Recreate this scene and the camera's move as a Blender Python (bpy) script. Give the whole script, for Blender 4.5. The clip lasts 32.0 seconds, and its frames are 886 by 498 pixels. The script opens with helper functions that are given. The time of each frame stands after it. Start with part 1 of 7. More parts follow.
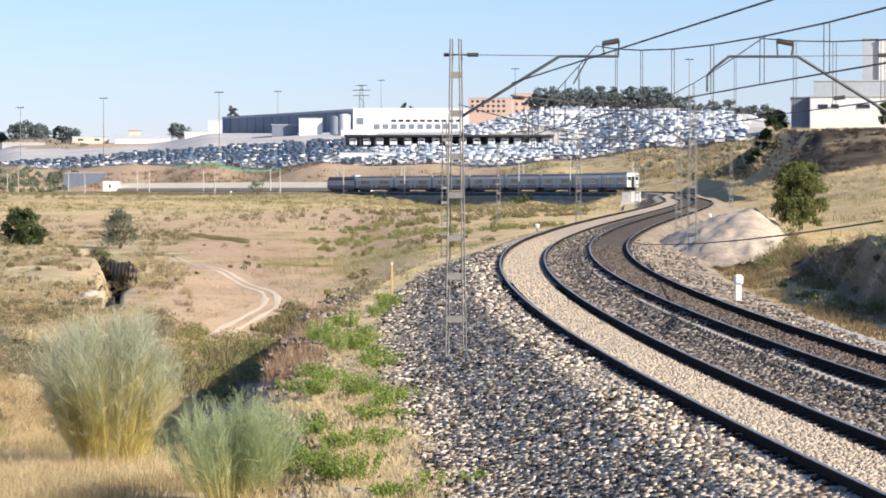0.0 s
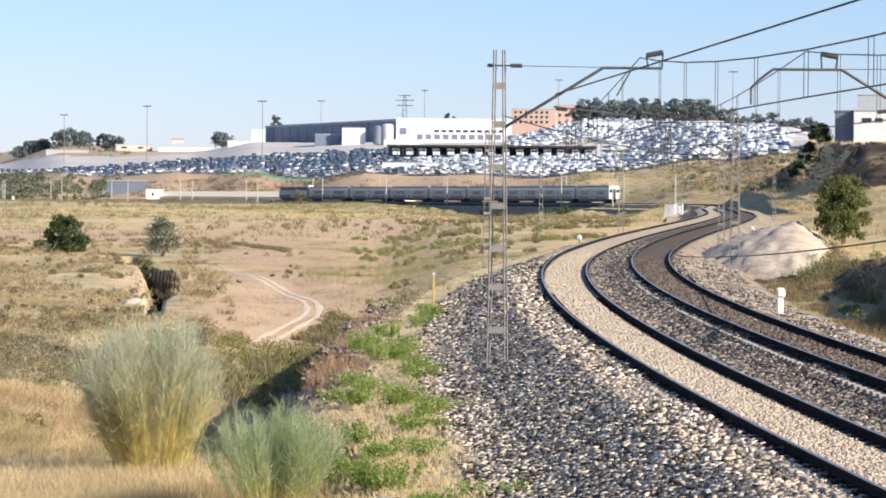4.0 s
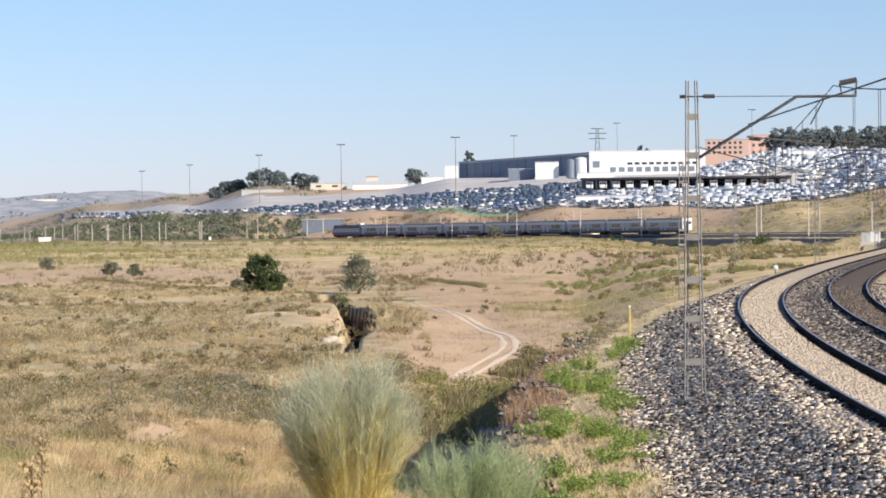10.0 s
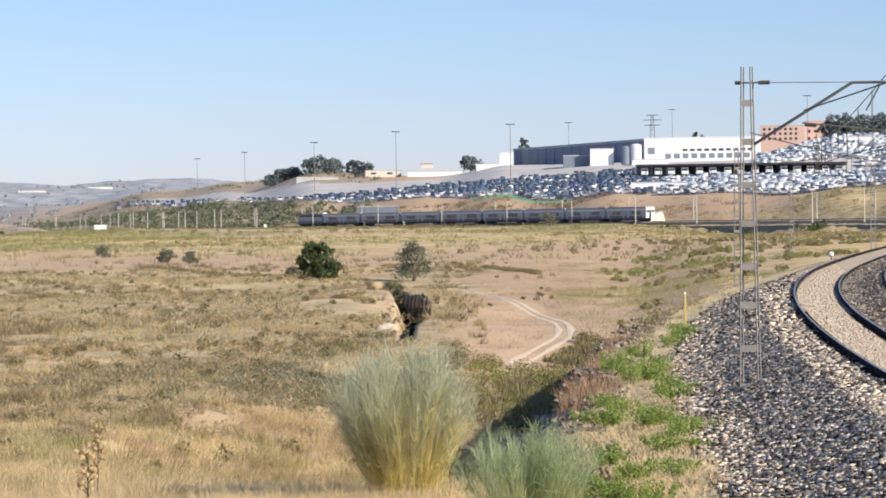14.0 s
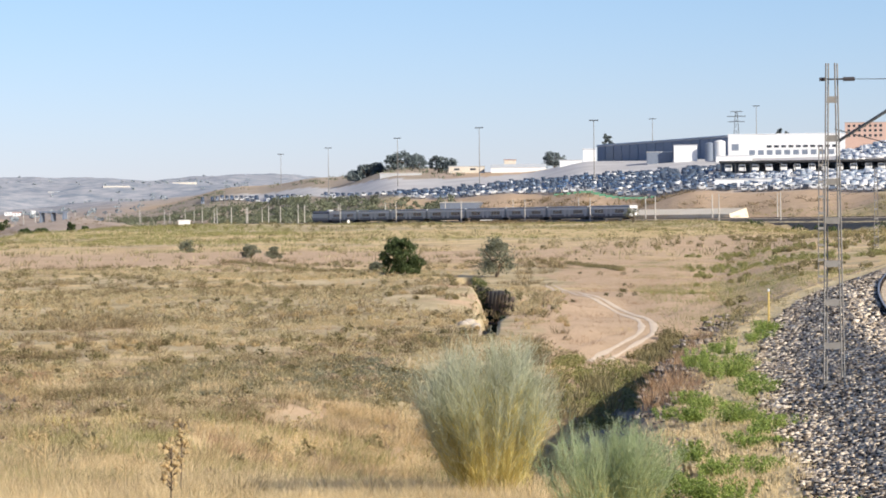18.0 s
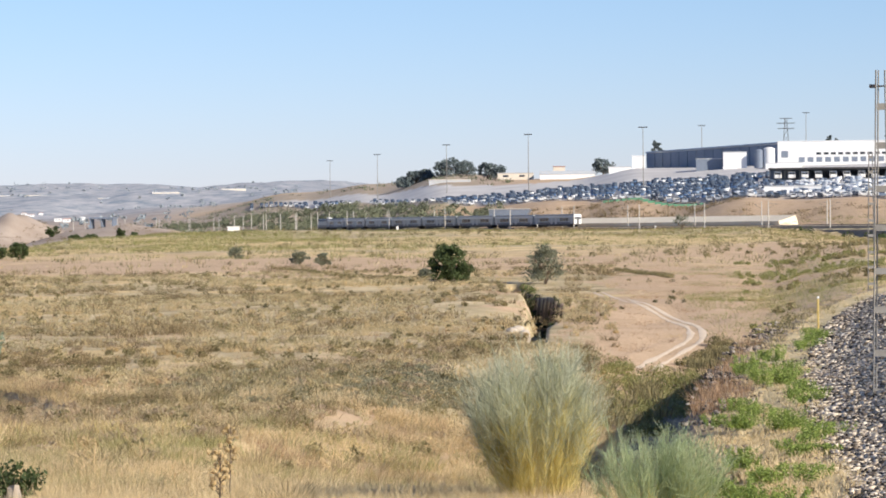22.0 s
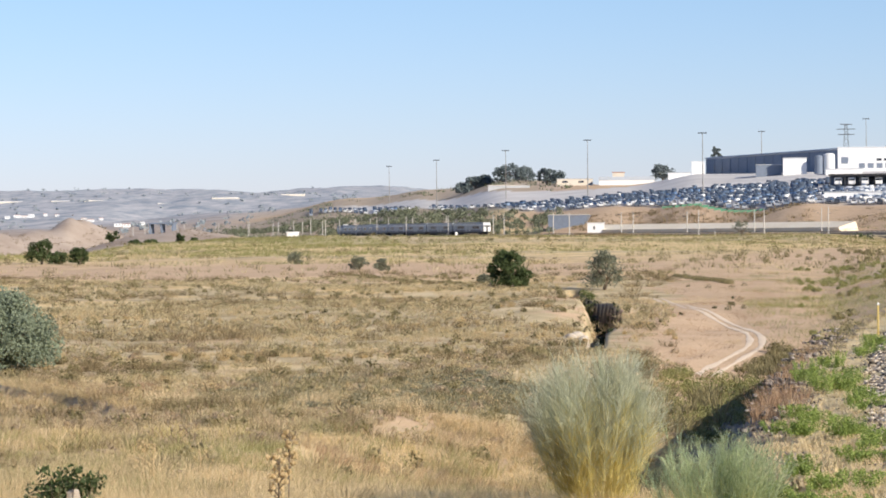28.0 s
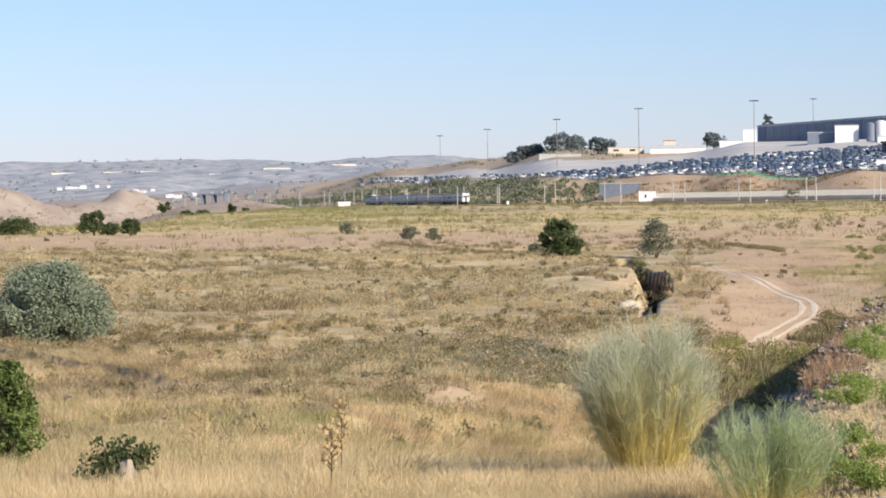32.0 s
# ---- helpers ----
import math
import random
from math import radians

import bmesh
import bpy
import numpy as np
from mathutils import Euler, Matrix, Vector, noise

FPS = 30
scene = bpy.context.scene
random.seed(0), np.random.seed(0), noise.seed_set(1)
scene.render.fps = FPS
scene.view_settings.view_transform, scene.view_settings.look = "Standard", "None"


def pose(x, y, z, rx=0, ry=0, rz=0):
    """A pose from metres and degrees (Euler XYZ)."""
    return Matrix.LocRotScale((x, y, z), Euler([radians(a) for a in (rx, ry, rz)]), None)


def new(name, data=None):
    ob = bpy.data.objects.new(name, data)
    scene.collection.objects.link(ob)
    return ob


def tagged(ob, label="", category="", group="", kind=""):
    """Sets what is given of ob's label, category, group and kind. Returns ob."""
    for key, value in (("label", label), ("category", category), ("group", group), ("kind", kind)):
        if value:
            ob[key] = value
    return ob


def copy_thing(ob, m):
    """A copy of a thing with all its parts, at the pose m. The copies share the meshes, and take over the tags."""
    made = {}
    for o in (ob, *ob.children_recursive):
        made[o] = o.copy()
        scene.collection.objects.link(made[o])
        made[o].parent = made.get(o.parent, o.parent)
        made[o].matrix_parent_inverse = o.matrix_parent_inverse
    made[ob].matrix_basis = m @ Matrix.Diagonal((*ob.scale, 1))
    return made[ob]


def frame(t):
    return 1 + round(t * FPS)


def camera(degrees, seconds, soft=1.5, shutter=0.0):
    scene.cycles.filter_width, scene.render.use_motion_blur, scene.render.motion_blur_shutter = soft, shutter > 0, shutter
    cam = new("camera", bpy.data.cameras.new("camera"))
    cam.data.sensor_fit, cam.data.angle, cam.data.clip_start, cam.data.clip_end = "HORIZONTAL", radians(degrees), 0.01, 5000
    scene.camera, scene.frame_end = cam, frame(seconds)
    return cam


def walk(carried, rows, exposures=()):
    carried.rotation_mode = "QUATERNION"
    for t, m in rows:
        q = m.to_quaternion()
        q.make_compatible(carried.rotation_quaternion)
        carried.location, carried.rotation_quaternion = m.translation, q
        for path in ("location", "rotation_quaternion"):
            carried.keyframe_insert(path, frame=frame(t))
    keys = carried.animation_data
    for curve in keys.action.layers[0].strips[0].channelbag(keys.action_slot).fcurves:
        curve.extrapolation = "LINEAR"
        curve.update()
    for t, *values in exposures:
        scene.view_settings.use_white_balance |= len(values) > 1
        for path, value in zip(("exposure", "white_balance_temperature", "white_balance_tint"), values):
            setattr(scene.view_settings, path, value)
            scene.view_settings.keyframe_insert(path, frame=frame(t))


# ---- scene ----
# A hand-held long lens that pans to its left: yaw, pitch, roll in degrees.
cam = camera(16.82, 32.0, soft=1.8)
EYE = 3.41
ROWS = [
    (0.0, 0.000, -1.610, -0.000),
    (0.5, 0.105, -1.840, 0.055),
    (1.0, 0.030, -1.854, 0.033),
    (1.5, -0.154, -1.925, 0.277),
    (2.0, 0.049, -1.912, 0.361),
    (2.5, 0.113, -1.718, 0.482),
    (4.5, 1.036, -1.388, 0.450),
    (5.0, 1.317, -1.282, 0.351),
    (5.5, 1.968, -1.054, -0.051),
    (6.0, 2.209, -1.079, -0.005),
    (6.5, 2.300, -1.071, -0.094),
    (7.0, 2.361, -0.950, -0.362),
    (7.5, 2.712, -0.916, -0.512),
    (8.0, 3.549, -0.852, -0.874),
    (8.5, 3.702, -0.764, -0.751),
    (9.0, 4.012, -0.676, -0.824),
    (9.5, 4.191, -0.805, -0.829),
    (10.0, 4.530, -0.751, -0.665),
    (10.5, 4.436, -0.775, -1.084),
    (11.0, 4.765, -0.808, -0.965),
    (11.5, 5.079, -0.754, -0.978),
    (12.0, 5.068, -0.899, -1.006),
    (12.5, 5.243, -1.048, -0.799),
    (13.0, 5.407, -1.084, -0.735),
    (13.5, 5.597, -1.021, -0.696),
    (14.0, 5.584, -0.986, -0.783),
    (14.5, 5.871, -0.854, -0.795),
    (16.5, 6.525, -0.874, -0.537),
    (17.0, 6.950, -0.917, -0.660),
    (17.5, 7.152, -1.116, -0.555),
    (18.0, 7.173, -1.044, -0.642),
    (18.5, 7.306, -1.245, -0.857),
    (19.0, 7.422, -1.170, -0.766),
    (19.5, 7.637, -1.190, -0.584),
    (20.0, 7.870, -1.181, -0.384),
    (20.5, 7.944, -1.227, -0.559),
    (21.0, 8.025, -1.127, -0.560),
    (21.5, 7.849, -0.888, -0.340),
    (22.0, 8.106, -0.907, -0.574),
    (22.5, 8.293, -1.013, -0.316),
    (23.0, 8.422, -0.967, -0.646),
    (23.5, 8.525, -0.938, -0.853),
    (24.0, 8.863, -1.047, -0.807),
    (24.5, 8.813, -1.100, -0.904),
    (25.0, 8.879, -1.038, -0.831),
    (25.5, 9.084, -1.033, -0.795),
    (27.5, 9.220, -0.921, -0.606),
    (28.0, 9.234, -0.789, -0.498),
    (28.5, 9.757, -1.060, -0.642),
    (29.0, 9.784, -1.200, -0.590),
    (29.5, 9.942, -1.260, -0.598),
    (30.0, 9.947, -1.288, -0.670),
    (30.5, 9.793, -1.231, -0.718),
    (31.0, 10.101, -1.216, -0.682),
    (31.5, 10.074, -1.178, -0.581),
    (32.0, 10.224, -1.364, -0.780),
]
walk(cam, [(t, pose(0, 0, EYE, 90 + pitch, 0, yaw) @ pose(0, 0, 0, 0, 0, roll)) for t, yaw, pitch, roll in ROWS],
     exposures=((0.0, 0.48), (5.0, 0.46), (8.0, 0.37), (9.0, 0.31), (13.0, 0.27), (32.0, 0.26)))

# ---------------------------------------------------------------- world, sun, exposure
world = bpy.data.worlds.new("sky")
scene.world = world
world.use_nodes = True
wn, wl = world.node_tree.nodes, world.node_tree.links
SUN_DIR = Vector((0.83, -0.56, 0.0)).normalized()
SUN_EL = radians(27)
sky = wn.new("ShaderNodeTexSky")
sky.sky_type, sky.sun_disc = "NISHITA", False
sky.sun_elevation, sky.sun_rotation = SUN_EL, math.atan2(SUN_DIR.x, SUN_DIR.y)
sky.air_density, sky.dust_density, sky.ozone_density, sky.altitude = 1.0, 0.15, 3.0, 700
tint = wn.new("ShaderNodeMix")
tint.data_type, tint.blend_type = "RGBA", "MULTIPLY"
tint.inputs["Factor"].default_value = 1.0
low_sky = wn.new("ShaderNodeSeparateXYZ")
wl.new(wn.new("ShaderNodeTexCoord").outputs["Generated"], low_sky.inputs[0])
rise = wn.new("ShaderNodeMapRange")
rise.inputs["From Min"].default_value, rise.inputs["From Max"].default_value = 0.0, 0.09
wl.new(low_sky.outputs["Z"], rise.inputs["Value"])
air = wn.new("ShaderNodeMix")
air.data_type = "RGBA"
air.inputs["A"].default_value, air.inputs["B"].default_value = (0.84, 0.905, 1.37, 1), (0.885, 0.975, 1.21, 1)
wl.new(rise.outputs[0], air.inputs["Factor"])
wl.new(air.outputs["Result"], tint.inputs["B"])
wl.new(sky.outputs[0], tint.inputs["A"])
wl.new(tint.outputs["Result"], wn["Background"].inputs[0])
wn["Background"].inputs[1].default_value = 0.086
sun = new("sun", bpy.data.lights.new("sun", "SUN"))
sun.data.energy, sun.data.angle, sun.data.color = 5.5, radians(0.6), (1.0, 0.90, 0.76)
sun_vec = Vector((SUN_DIR.x * math.cos(SUN_EL), SUN_DIR.y * math.cos(SUN_EL), math.sin(SUN_EL)))
sun.rotation_euler = sun_vec.to_track_quat("Z", "Y").to_euler()
sun.location = (60, -30, 60)


# ---------------------------------------------------------------- materials
def material(name, dark, light, scale=4.0, rough=0.9, metal=0.0, bump=0.0, fine=30.0, contrast=1.0, island=0.0,
             objects=0.0, spec=0.3, thin=0.0):
    """A surface whose colour wanders between two tones at two scales, with relief."""
    m = bpy.data.materials.new(name)
    m.use_nodes = True
    n, l = m.node_tree.nodes, m.node_tree.links
    b = n["Principled BSDF"]
    b.inputs["Roughness"].default_value, b.inputs["Metallic"].default_value = rough, metal
    b.inputs["Specular IOR Level"].default_value = spec
    geo = n.new("ShaderNodeNewGeometry")
    n1, n2 = n.new("ShaderNodeTexNoise"), n.new("ShaderNodeTexNoise")
    n1.inputs["Scale"].default_value, n2.inputs["Scale"].default_value = scale, fine
    n1.inputs["Detail"].default_value, n2.inputs["Detail"].default_value = 4, 6
    l.new(geo.outputs["Position"], n1.inputs["Vector"])
    l.new(geo.outputs["Position"], n2.inputs["Vector"])
    mix = n.new("ShaderNodeMath")
    mix.operation = "ADD"
    l.new(n1.outputs["Fac"], mix.inputs[0])
    l.new(n2.outputs["Fac"], mix.inputs[1])
    half = n.new("ShaderNodeMath")
    half.operation = "MULTIPLY_ADD"
    half.inputs[1].default_value, half.inputs[2].default_value = 0.5 * 1.6 * contrast, 0.5 - 0.8 * contrast
    l.new(mix.outputs[0], half.inputs[0])
    last = half
    for src, amount in ((geo.outputs["Random Per Island"], island), (None, objects)):
        if not amount:
            continue
        if src is None:
            src = n.new("ShaderNodeObjectInfo").outputs["Random"]
        add = n.new("ShaderNodeMath")
        add.operation = "MULTIPLY_ADD"
        add.inputs[1].default_value = amount
        l.new(src, add.inputs[0])
        l.new(last.outputs[0], add.inputs[2])
        sub = n.new("ShaderNodeMath")
        sub.operation = "SUBTRACT"
        sub.inputs[1].default_value = amount / 2
        l.new(add.outputs[0], sub.inputs[0])
        last = sub
    ramp = n.new("ShaderNodeMix")
    ramp.data_type, ramp.clamp_factor = "RGBA", True
    ramp.inputs["A"].default_value, ramp.inputs["B"].default_value = (*dark, 1), (*light, 1)
    l.new(last.outputs[0], ramp.inputs["Factor"])
    l.new(ramp.outputs["Result"], b.inputs["Base Color"])
    if thin:
        through_light, both = n.new("ShaderNodeBsdfTranslucent"), n.new("ShaderNodeMixShader")
        l.new(ramp.outputs["Result"], through_light.inputs["Color"])
        both.inputs[0].default_value = thin
        l.new(b.outputs[0], both.inputs[1])
        l.new(through_light.outputs[0], both.inputs[2])
        l.new(both.outputs[0], n["Material Output"].inputs["Surface"])
    if bump:
        bp = n.new("ShaderNodeBump")
        bp.inputs["Strength"].default_value, bp.inputs["Distance"].default_value = 0.4, bump * 0.5
        l.new(mix.outputs[0], bp.inputs["Height"])
        l.new(bp.outputs[0], b.inputs["Normal"])
    return m


def palette(name, colours, rough=0.5, metal=0.0, by_object=False, spec=0.4):
    """One tone out of a few for each loose piece (or each object)."""
    m = bpy.data.materials.new(name)
    m.use_nodes = True
    n, l = m.node_tree.nodes, m.node_tree.links
    b = n["Principled BSDF"]
    b.inputs["Roughness"].default_value, b.inputs["Metallic"].default_value = rough, metal
    b.inputs["Specular IOR Level"].default_value = spec
    src = n.new("ShaderNodeObjectInfo").outputs["Random"] if by_object else n.new("ShaderNodeNewGeometry").outputs["Random Per Island"]
    ramp = n.new("ShaderNodeValToRGB")
    ramp.color_ramp.interpolation = "CONSTANT"
    e = ramp.color_ramp.elements
    while len(e) < len(colours):
        e.new(0.5)
    for i, c in enumerate(colours):
        e[i].position, e[i].color = i / len(colours), (*c, 1)
    l.new(src, ramp.inputs[0])
    l.new(ramp.outputs[0], b.inputs["Base Color"])
    return m


BALLAST = palette("ballast_stone", [(0.76, 0.645, 0.50), (0.54, 0.44, 0.33), (0.09, 0.07, 0.052), (0.84, 0.735, 0.595), (0.17, 0.135, 0.10), (0.31, 0.25, 0.18), (0.68, 0.575, 0.445), (0.04, 0.032, 0.024)], 0.9)
BALLAST_DARK = palette("brown_ballast_stone", [(0.30, 0.255, 0.215), (0.19, 0.16, 0.135), (0.09, 0.075, 0.06), (0.40, 0.35, 0.30), (0.13, 0.11, 0.095), (0.05, 0.043, 0.036)], 0.9)
# bed below the stones, near black to paint the shade in their gaps
BALLAST_BASE = material("gap_shaded_ballast", (0.02, 0.017, 0.015), (0.20, 0.175, 0.145), 6, 0.95, bump=0.05, fine=22, contrast=1.7)
BED_PALE = material("dusty_ballast", (0.36, 0.29, 0.21), (0.60, 0.50, 0.38), 1.2, 0.95, bump=0.05, fine=11, contrast=1.6)
BED_BROWN = material("rusty_ballast", (0.045, 0.034, 0.027), (0.17, 0.135, 0.105), 1.0, 0.95, bump=0.05, fine=11, contrast=1.6)
RAIL = material("rail_steel", (0.014, 0.011, 0.010), (0.035, 0.027, 0.022), 3, 0.9, 0.0, spec=0.08)
RAIL_TOP = material("rail_running_face", (0.30, 0.29, 0.28), (0.48, 0.46, 0.44), 2, 0.42, 0.6)
CONCRETE = material("concrete", (0.42, 0.40, 0.36), (0.62, 0.59, 0.54), 0.6, 0.9, bump=0.01, fine=12)
SLEEPER = material("sleeper_concrete", (0.33, 0.28, 0.23), (0.48, 0.42, 0.35), 1.5, 0.95, bump=0.01, fine=20)
STEEL = material("galvanised_steel", (0.075, 0.08, 0.085), (0.16, 0.165, 0.17), 1.5, 0.6, 0.4, fine=9)
RUSTY = material("weathered_steel", (0.19, 0.18, 0.165), (0.34, 0.325, 0.30), 1.3, 0.85, 0.1, fine=9)
DARK = material("dark_metal", (0.02, 0.02, 0.022), (0.06, 0.06, 0.062), 2, 0.6)
WIRE = material("copper_wire", (0.05, 0.045, 0.04), (0.09, 0.08, 0.075), 2, 0.6)
INSULATOR = material("insulator", (0.05, 0.045, 0.045), (0.10, 0.09, 0.09), 8, 0.3)
WHITE = material("white_paint", (0.66, 0.66, 0.65), (0.84, 0.84, 0.83), 0.35, 0.6, fine=4)
WHITE_WALL = material("white_cladding", (0.70, 0.71, 0.72), (0.86, 0.86, 0.85), 0.08, 0.6, fine=0.7)
GREY_WALL = material("grey_blue_cladding", (0.14, 0.17, 0.22), (0.24, 0.28, 0.35), 0.08, 0.55, fine=0.9)
# far cladding, paled and blued by haze in the colour itself
HAZY_WALL = material("hazed_blue_grey_cladding", (0.36, 0.41, 0.47), (0.50, 0.55, 0.61), 0.08, 0.6, fine=0.9)
ROOF = material("roof_sheet", (0.40, 0.42, 0.44), (0.58, 0.59, 0.60), 0.1, 0.6, fine=1.0)
GLASS = material("dark_window", (0.015, 0.02, 0.03), (0.05, 0.06, 0.08), 0.6, 0.12, spec=0.6)
BRICK = material("red_brick", (0.52, 0.36, 0.30), (0.66, 0.49, 0.42), 0.2, 0.9, fine=2)
TILE = material("roof_tile", (0.32, 0.13, 0.08), (0.48, 0.24, 0.16), 0.4, 0.9, fine=3)
CREAM = material("cream_render", (0.55, 0.50, 0.42), (0.74, 0.69, 0.60), 0.2, 0.9, fine=2)
LIME = material("sunlit_lime_concrete", (0.74, 0.64, 0.48), (0.90, 0.82, 0.66), 0.15, 0.9, fine=1.5, contrast=1.5)
YELLOW = material("faded_yellow_paint", (0.50, 0.36, 0.10), (0.68, 0.52, 0.20), 3, 0.7)
TRAIN_BODY = material("coach_paint", (0.20, 0.235, 0.26), (0.31, 0.345, 0.37), 0.5, 0.35, fine=5, spec=0.5)
SILVER = material("silver_paint", (0.42, 0.45, 0.48), (0.58, 0.61, 0.63), 0.5, 0.4, 0.2, fine=5)
TRAIN_DARK = material("loco_paint", (0.05, 0.06, 0.09), (0.11, 0.12, 0.16), 0.5, 0.4, fine=5)
TRAIN_GREY = material("train_roof", (0.30, 0.32, 0.34), (0.46, 0.48, 0.50), 0.4, 0.6, fine=4)
TREE_LEAF = material("leaf_dark_green", (0.03, 0.05, 0.018), (0.11, 0.145, 0.055), 0.8, 0.8, island=0.7, thin=0.25)
TREE_GREEN = material("leaf_fresh_green", (0.045, 0.08, 0.02), (0.24, 0.30, 0.09), 0.8, 0.75, island=0.8, thin=0.3)
GREY_LEAF = material("leaf_grey_green", (0.13, 0.14, 0.09), (0.30, 0.31, 0.22), 0.8, 0.85, island=0.7, thin=0.4)
PINE = material("pine_needles", (0.02, 0.035, 0.018), (0.07, 0.09, 0.045), 0.4, 0.9, island=0.7)
BROOM = material("broom_twigs", (0.35, 0.365, 0.235), (0.78, 0.79, 0.585), 1.2, 0.8, island=0.8, thin=0.5)
BROOM_GREEN = material("green_broom_twigs", (0.27, 0.34, 0.17), (0.64, 0.70, 0.42), 1.2, 0.8, island=0.8, thin=0.5)
BROOM_DRY = material("broom_dry_stems", (0.50, 0.42, 0.13), (0.88, 0.77, 0.35), 1.2, 0.85, island=0.8, thin=0.4)
WEED = material("green_weed", (0.11, 0.17, 0.035), (0.46, 0.56, 0.16), 1.5, 0.75, island=0.8, thin=0.4)
DRY_GRASS = material("dry_grass", (0.40, 0.305, 0.15), (0.80, 0.675, 0.42), 0.22, 0.9, fine=1.3, contrast=2.2, island=0.5, thin=0.4)
REDDISH = material("dry_reddish_weed", (0.30, 0.18, 0.10), (0.58, 0.41, 0.26), 1.0, 0.9, island=0.8, thin=0.4)
LOW_SCRUB = material("grey_olive_scrub", (0.36, 0.30, 0.17), (0.68, 0.58, 0.36), 0.2, 0.9, fine=1.2, contrast=1.6, island=0.35, thin=0.45)
GREY_SCRUB = material("grey_green_scrub", (0.19, 0.185, 0.12), (0.38, 0.36, 0.24), 0.3, 0.9, fine=1.5, contrast=1.5, island=0.35, thin=0.4)
GREEN_DRY = material("fading_green_grass", (0.24, 0.22, 0.09), (0.50, 0.47, 0.21), 0.3, 0.9, island=0.5, thin=0.4)
GREY_WEED = material("grey_brown_weed", (0.34, 0.26, 0.165), (0.62, 0.50, 0.345), 0.3, 0.9, island=0.5, thin=0.5)
SHRUB_DOT = material("small_dark_shrub", (0.07, 0.065, 0.03), (0.22, 0.19, 0.09), 0.3, 0.9, island=0.6, thin=0.2)
OLIVE = material("olive_scrub", (0.15, 0.13, 0.06), (0.42, 0.36, 0.19), 0.25, 0.9, fine=1.6, contrast=2.0, island=0.6, thin=0.4)
DARK_SCRUB = material("dark_brown_scrub", (0.12, 0.09, 0.045), (0.32, 0.25, 0.14), 0.5, 0.9, island=0.7, thin=0.3)
SCORCHED = material("scorched_scrub", (0.035, 0.03, 0.025), (0.14, 0.11, 0.09), 0.12, 0.95, contrast=1.8, island=0.5)
BUSH_LEAF = material("leaf_dusty_green", (0.13, 0.165, 0.105), (0.36, 0.41, 0.29), 0.8, 0.85, island=0.35, thin=0.3)
OLIVE_LEAF = material("leaf_olive_green", (0.09, 0.11, 0.035), (0.25, 0.27, 0.10), 0.8, 0.8, island=0.7, thin=0.4)
# far pines: bluish haze of distance put into the needle colour
HAZY_PINE = material("hazed_pine_needles", (0.085, 0.115, 0.12), (0.18, 0.215, 0.215), 0.1, 0.9, island=0.5)
HEDGE = material("dusty_hedge_leaf", (0.07, 0.085, 0.055), (0.21, 0.225, 0.145), 0.1, 0.9, island=0.5)
# distance haze mixed into the leaf colour
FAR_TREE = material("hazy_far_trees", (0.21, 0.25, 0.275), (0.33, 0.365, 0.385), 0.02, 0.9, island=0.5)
STRAW_DULL = material("dull_straw", (0.46, 0.345, 0.175), (0.78, 0.63, 0.375), 0.3, 0.9, contrast=1.6, island=0.4, thin=0.5)
STRAW = material("bright_straw", (0.60, 0.45, 0.235), (0.90, 0.76, 0.49), 0.3, 0.9, contrast=1.8, island=0.5, thin=0.4)
BARK = material("bark", (0.10, 0.075, 0.05), (0.22, 0.17, 0.12), 4, 0.95)
GRAVEL = material("pale_gravel", (0.42, 0.33, 0.245), (0.74, 0.62, 0.48), 0.35, 0.95, bump=0.1, fine=3, contrast=2.2)
DIRT = material("trackside_dirt", (0.20, 0.155, 0.11), (0.50, 0.41, 0.30), 0.6, 0.95, bump=0.06, fine=5, contrast=2.0)
PATH_DIRT = material("bare_path_earth", (0.60, 0.48, 0.35), (0.80, 0.68, 0.53), 0.8, 0.95, bump=0.03, fine=5)
YARD_GLASS = material("car_glass", (0.05, 0.065, 0.09), (0.12, 0.15, 0.19), 0.5, 0.15, spec=0.6)
# pale tones are sun and sky glare painted onto the windscreens
GLARE_GLASS = palette("glare_mixed_car_glass", [(0.62, 0.66, 0.70), (0.16, 0.20, 0.26), (0.70, 0.72, 0.75), (0.32, 0.38, 0.45), (0.55, 0.60, 0.65), (0.10, 0.13, 0.18)], 0.2, spec=0.6)
CHALK = material("chalky_rock", (0.42, 0.36, 0.29), (0.62, 0.55, 0.46), 0.8, 0.95, bump=0.05, fine=5)
EARTH = material("embankment_earth", (0.20, 0.15, 0.10), (0.44, 0.35, 0.24), 0.7, 0.95, bump=0.08, fine=5, contrast=1.3)
# slope under the embankment's shadow, its colour darkened for that shade
SHADE_SLOPE = material("shaded_earth_slope", (0.15, 0.127, 0.108), (0.42, 0.35, 0.285), 0.7, 0.95, bump=0.1, fine=5, contrast=1.6)
DIRTY_GRASS = material("trodden_grass", (0.46, 0.36, 0.18), (0.78, 0.65, 0.40), 0.8, 0.95, bump=0.06, fine=6, contrast=1.6)
CAR_LEFT = palette("car_paint_mixed", [(0.06, 0.10, 0.18), (0.10, 0.18, 0.32), (0.55, 0.59, 0.64), (0.07, 0.13, 0.25), (0.84, 0.85, 0.86), (0.04, 0.05, 0.08), (0.22, 0.30, 0.42), (0.08, 0.15, 0.29), (0.80, 0.81, 0.82)], 0.3, spec=0.5)
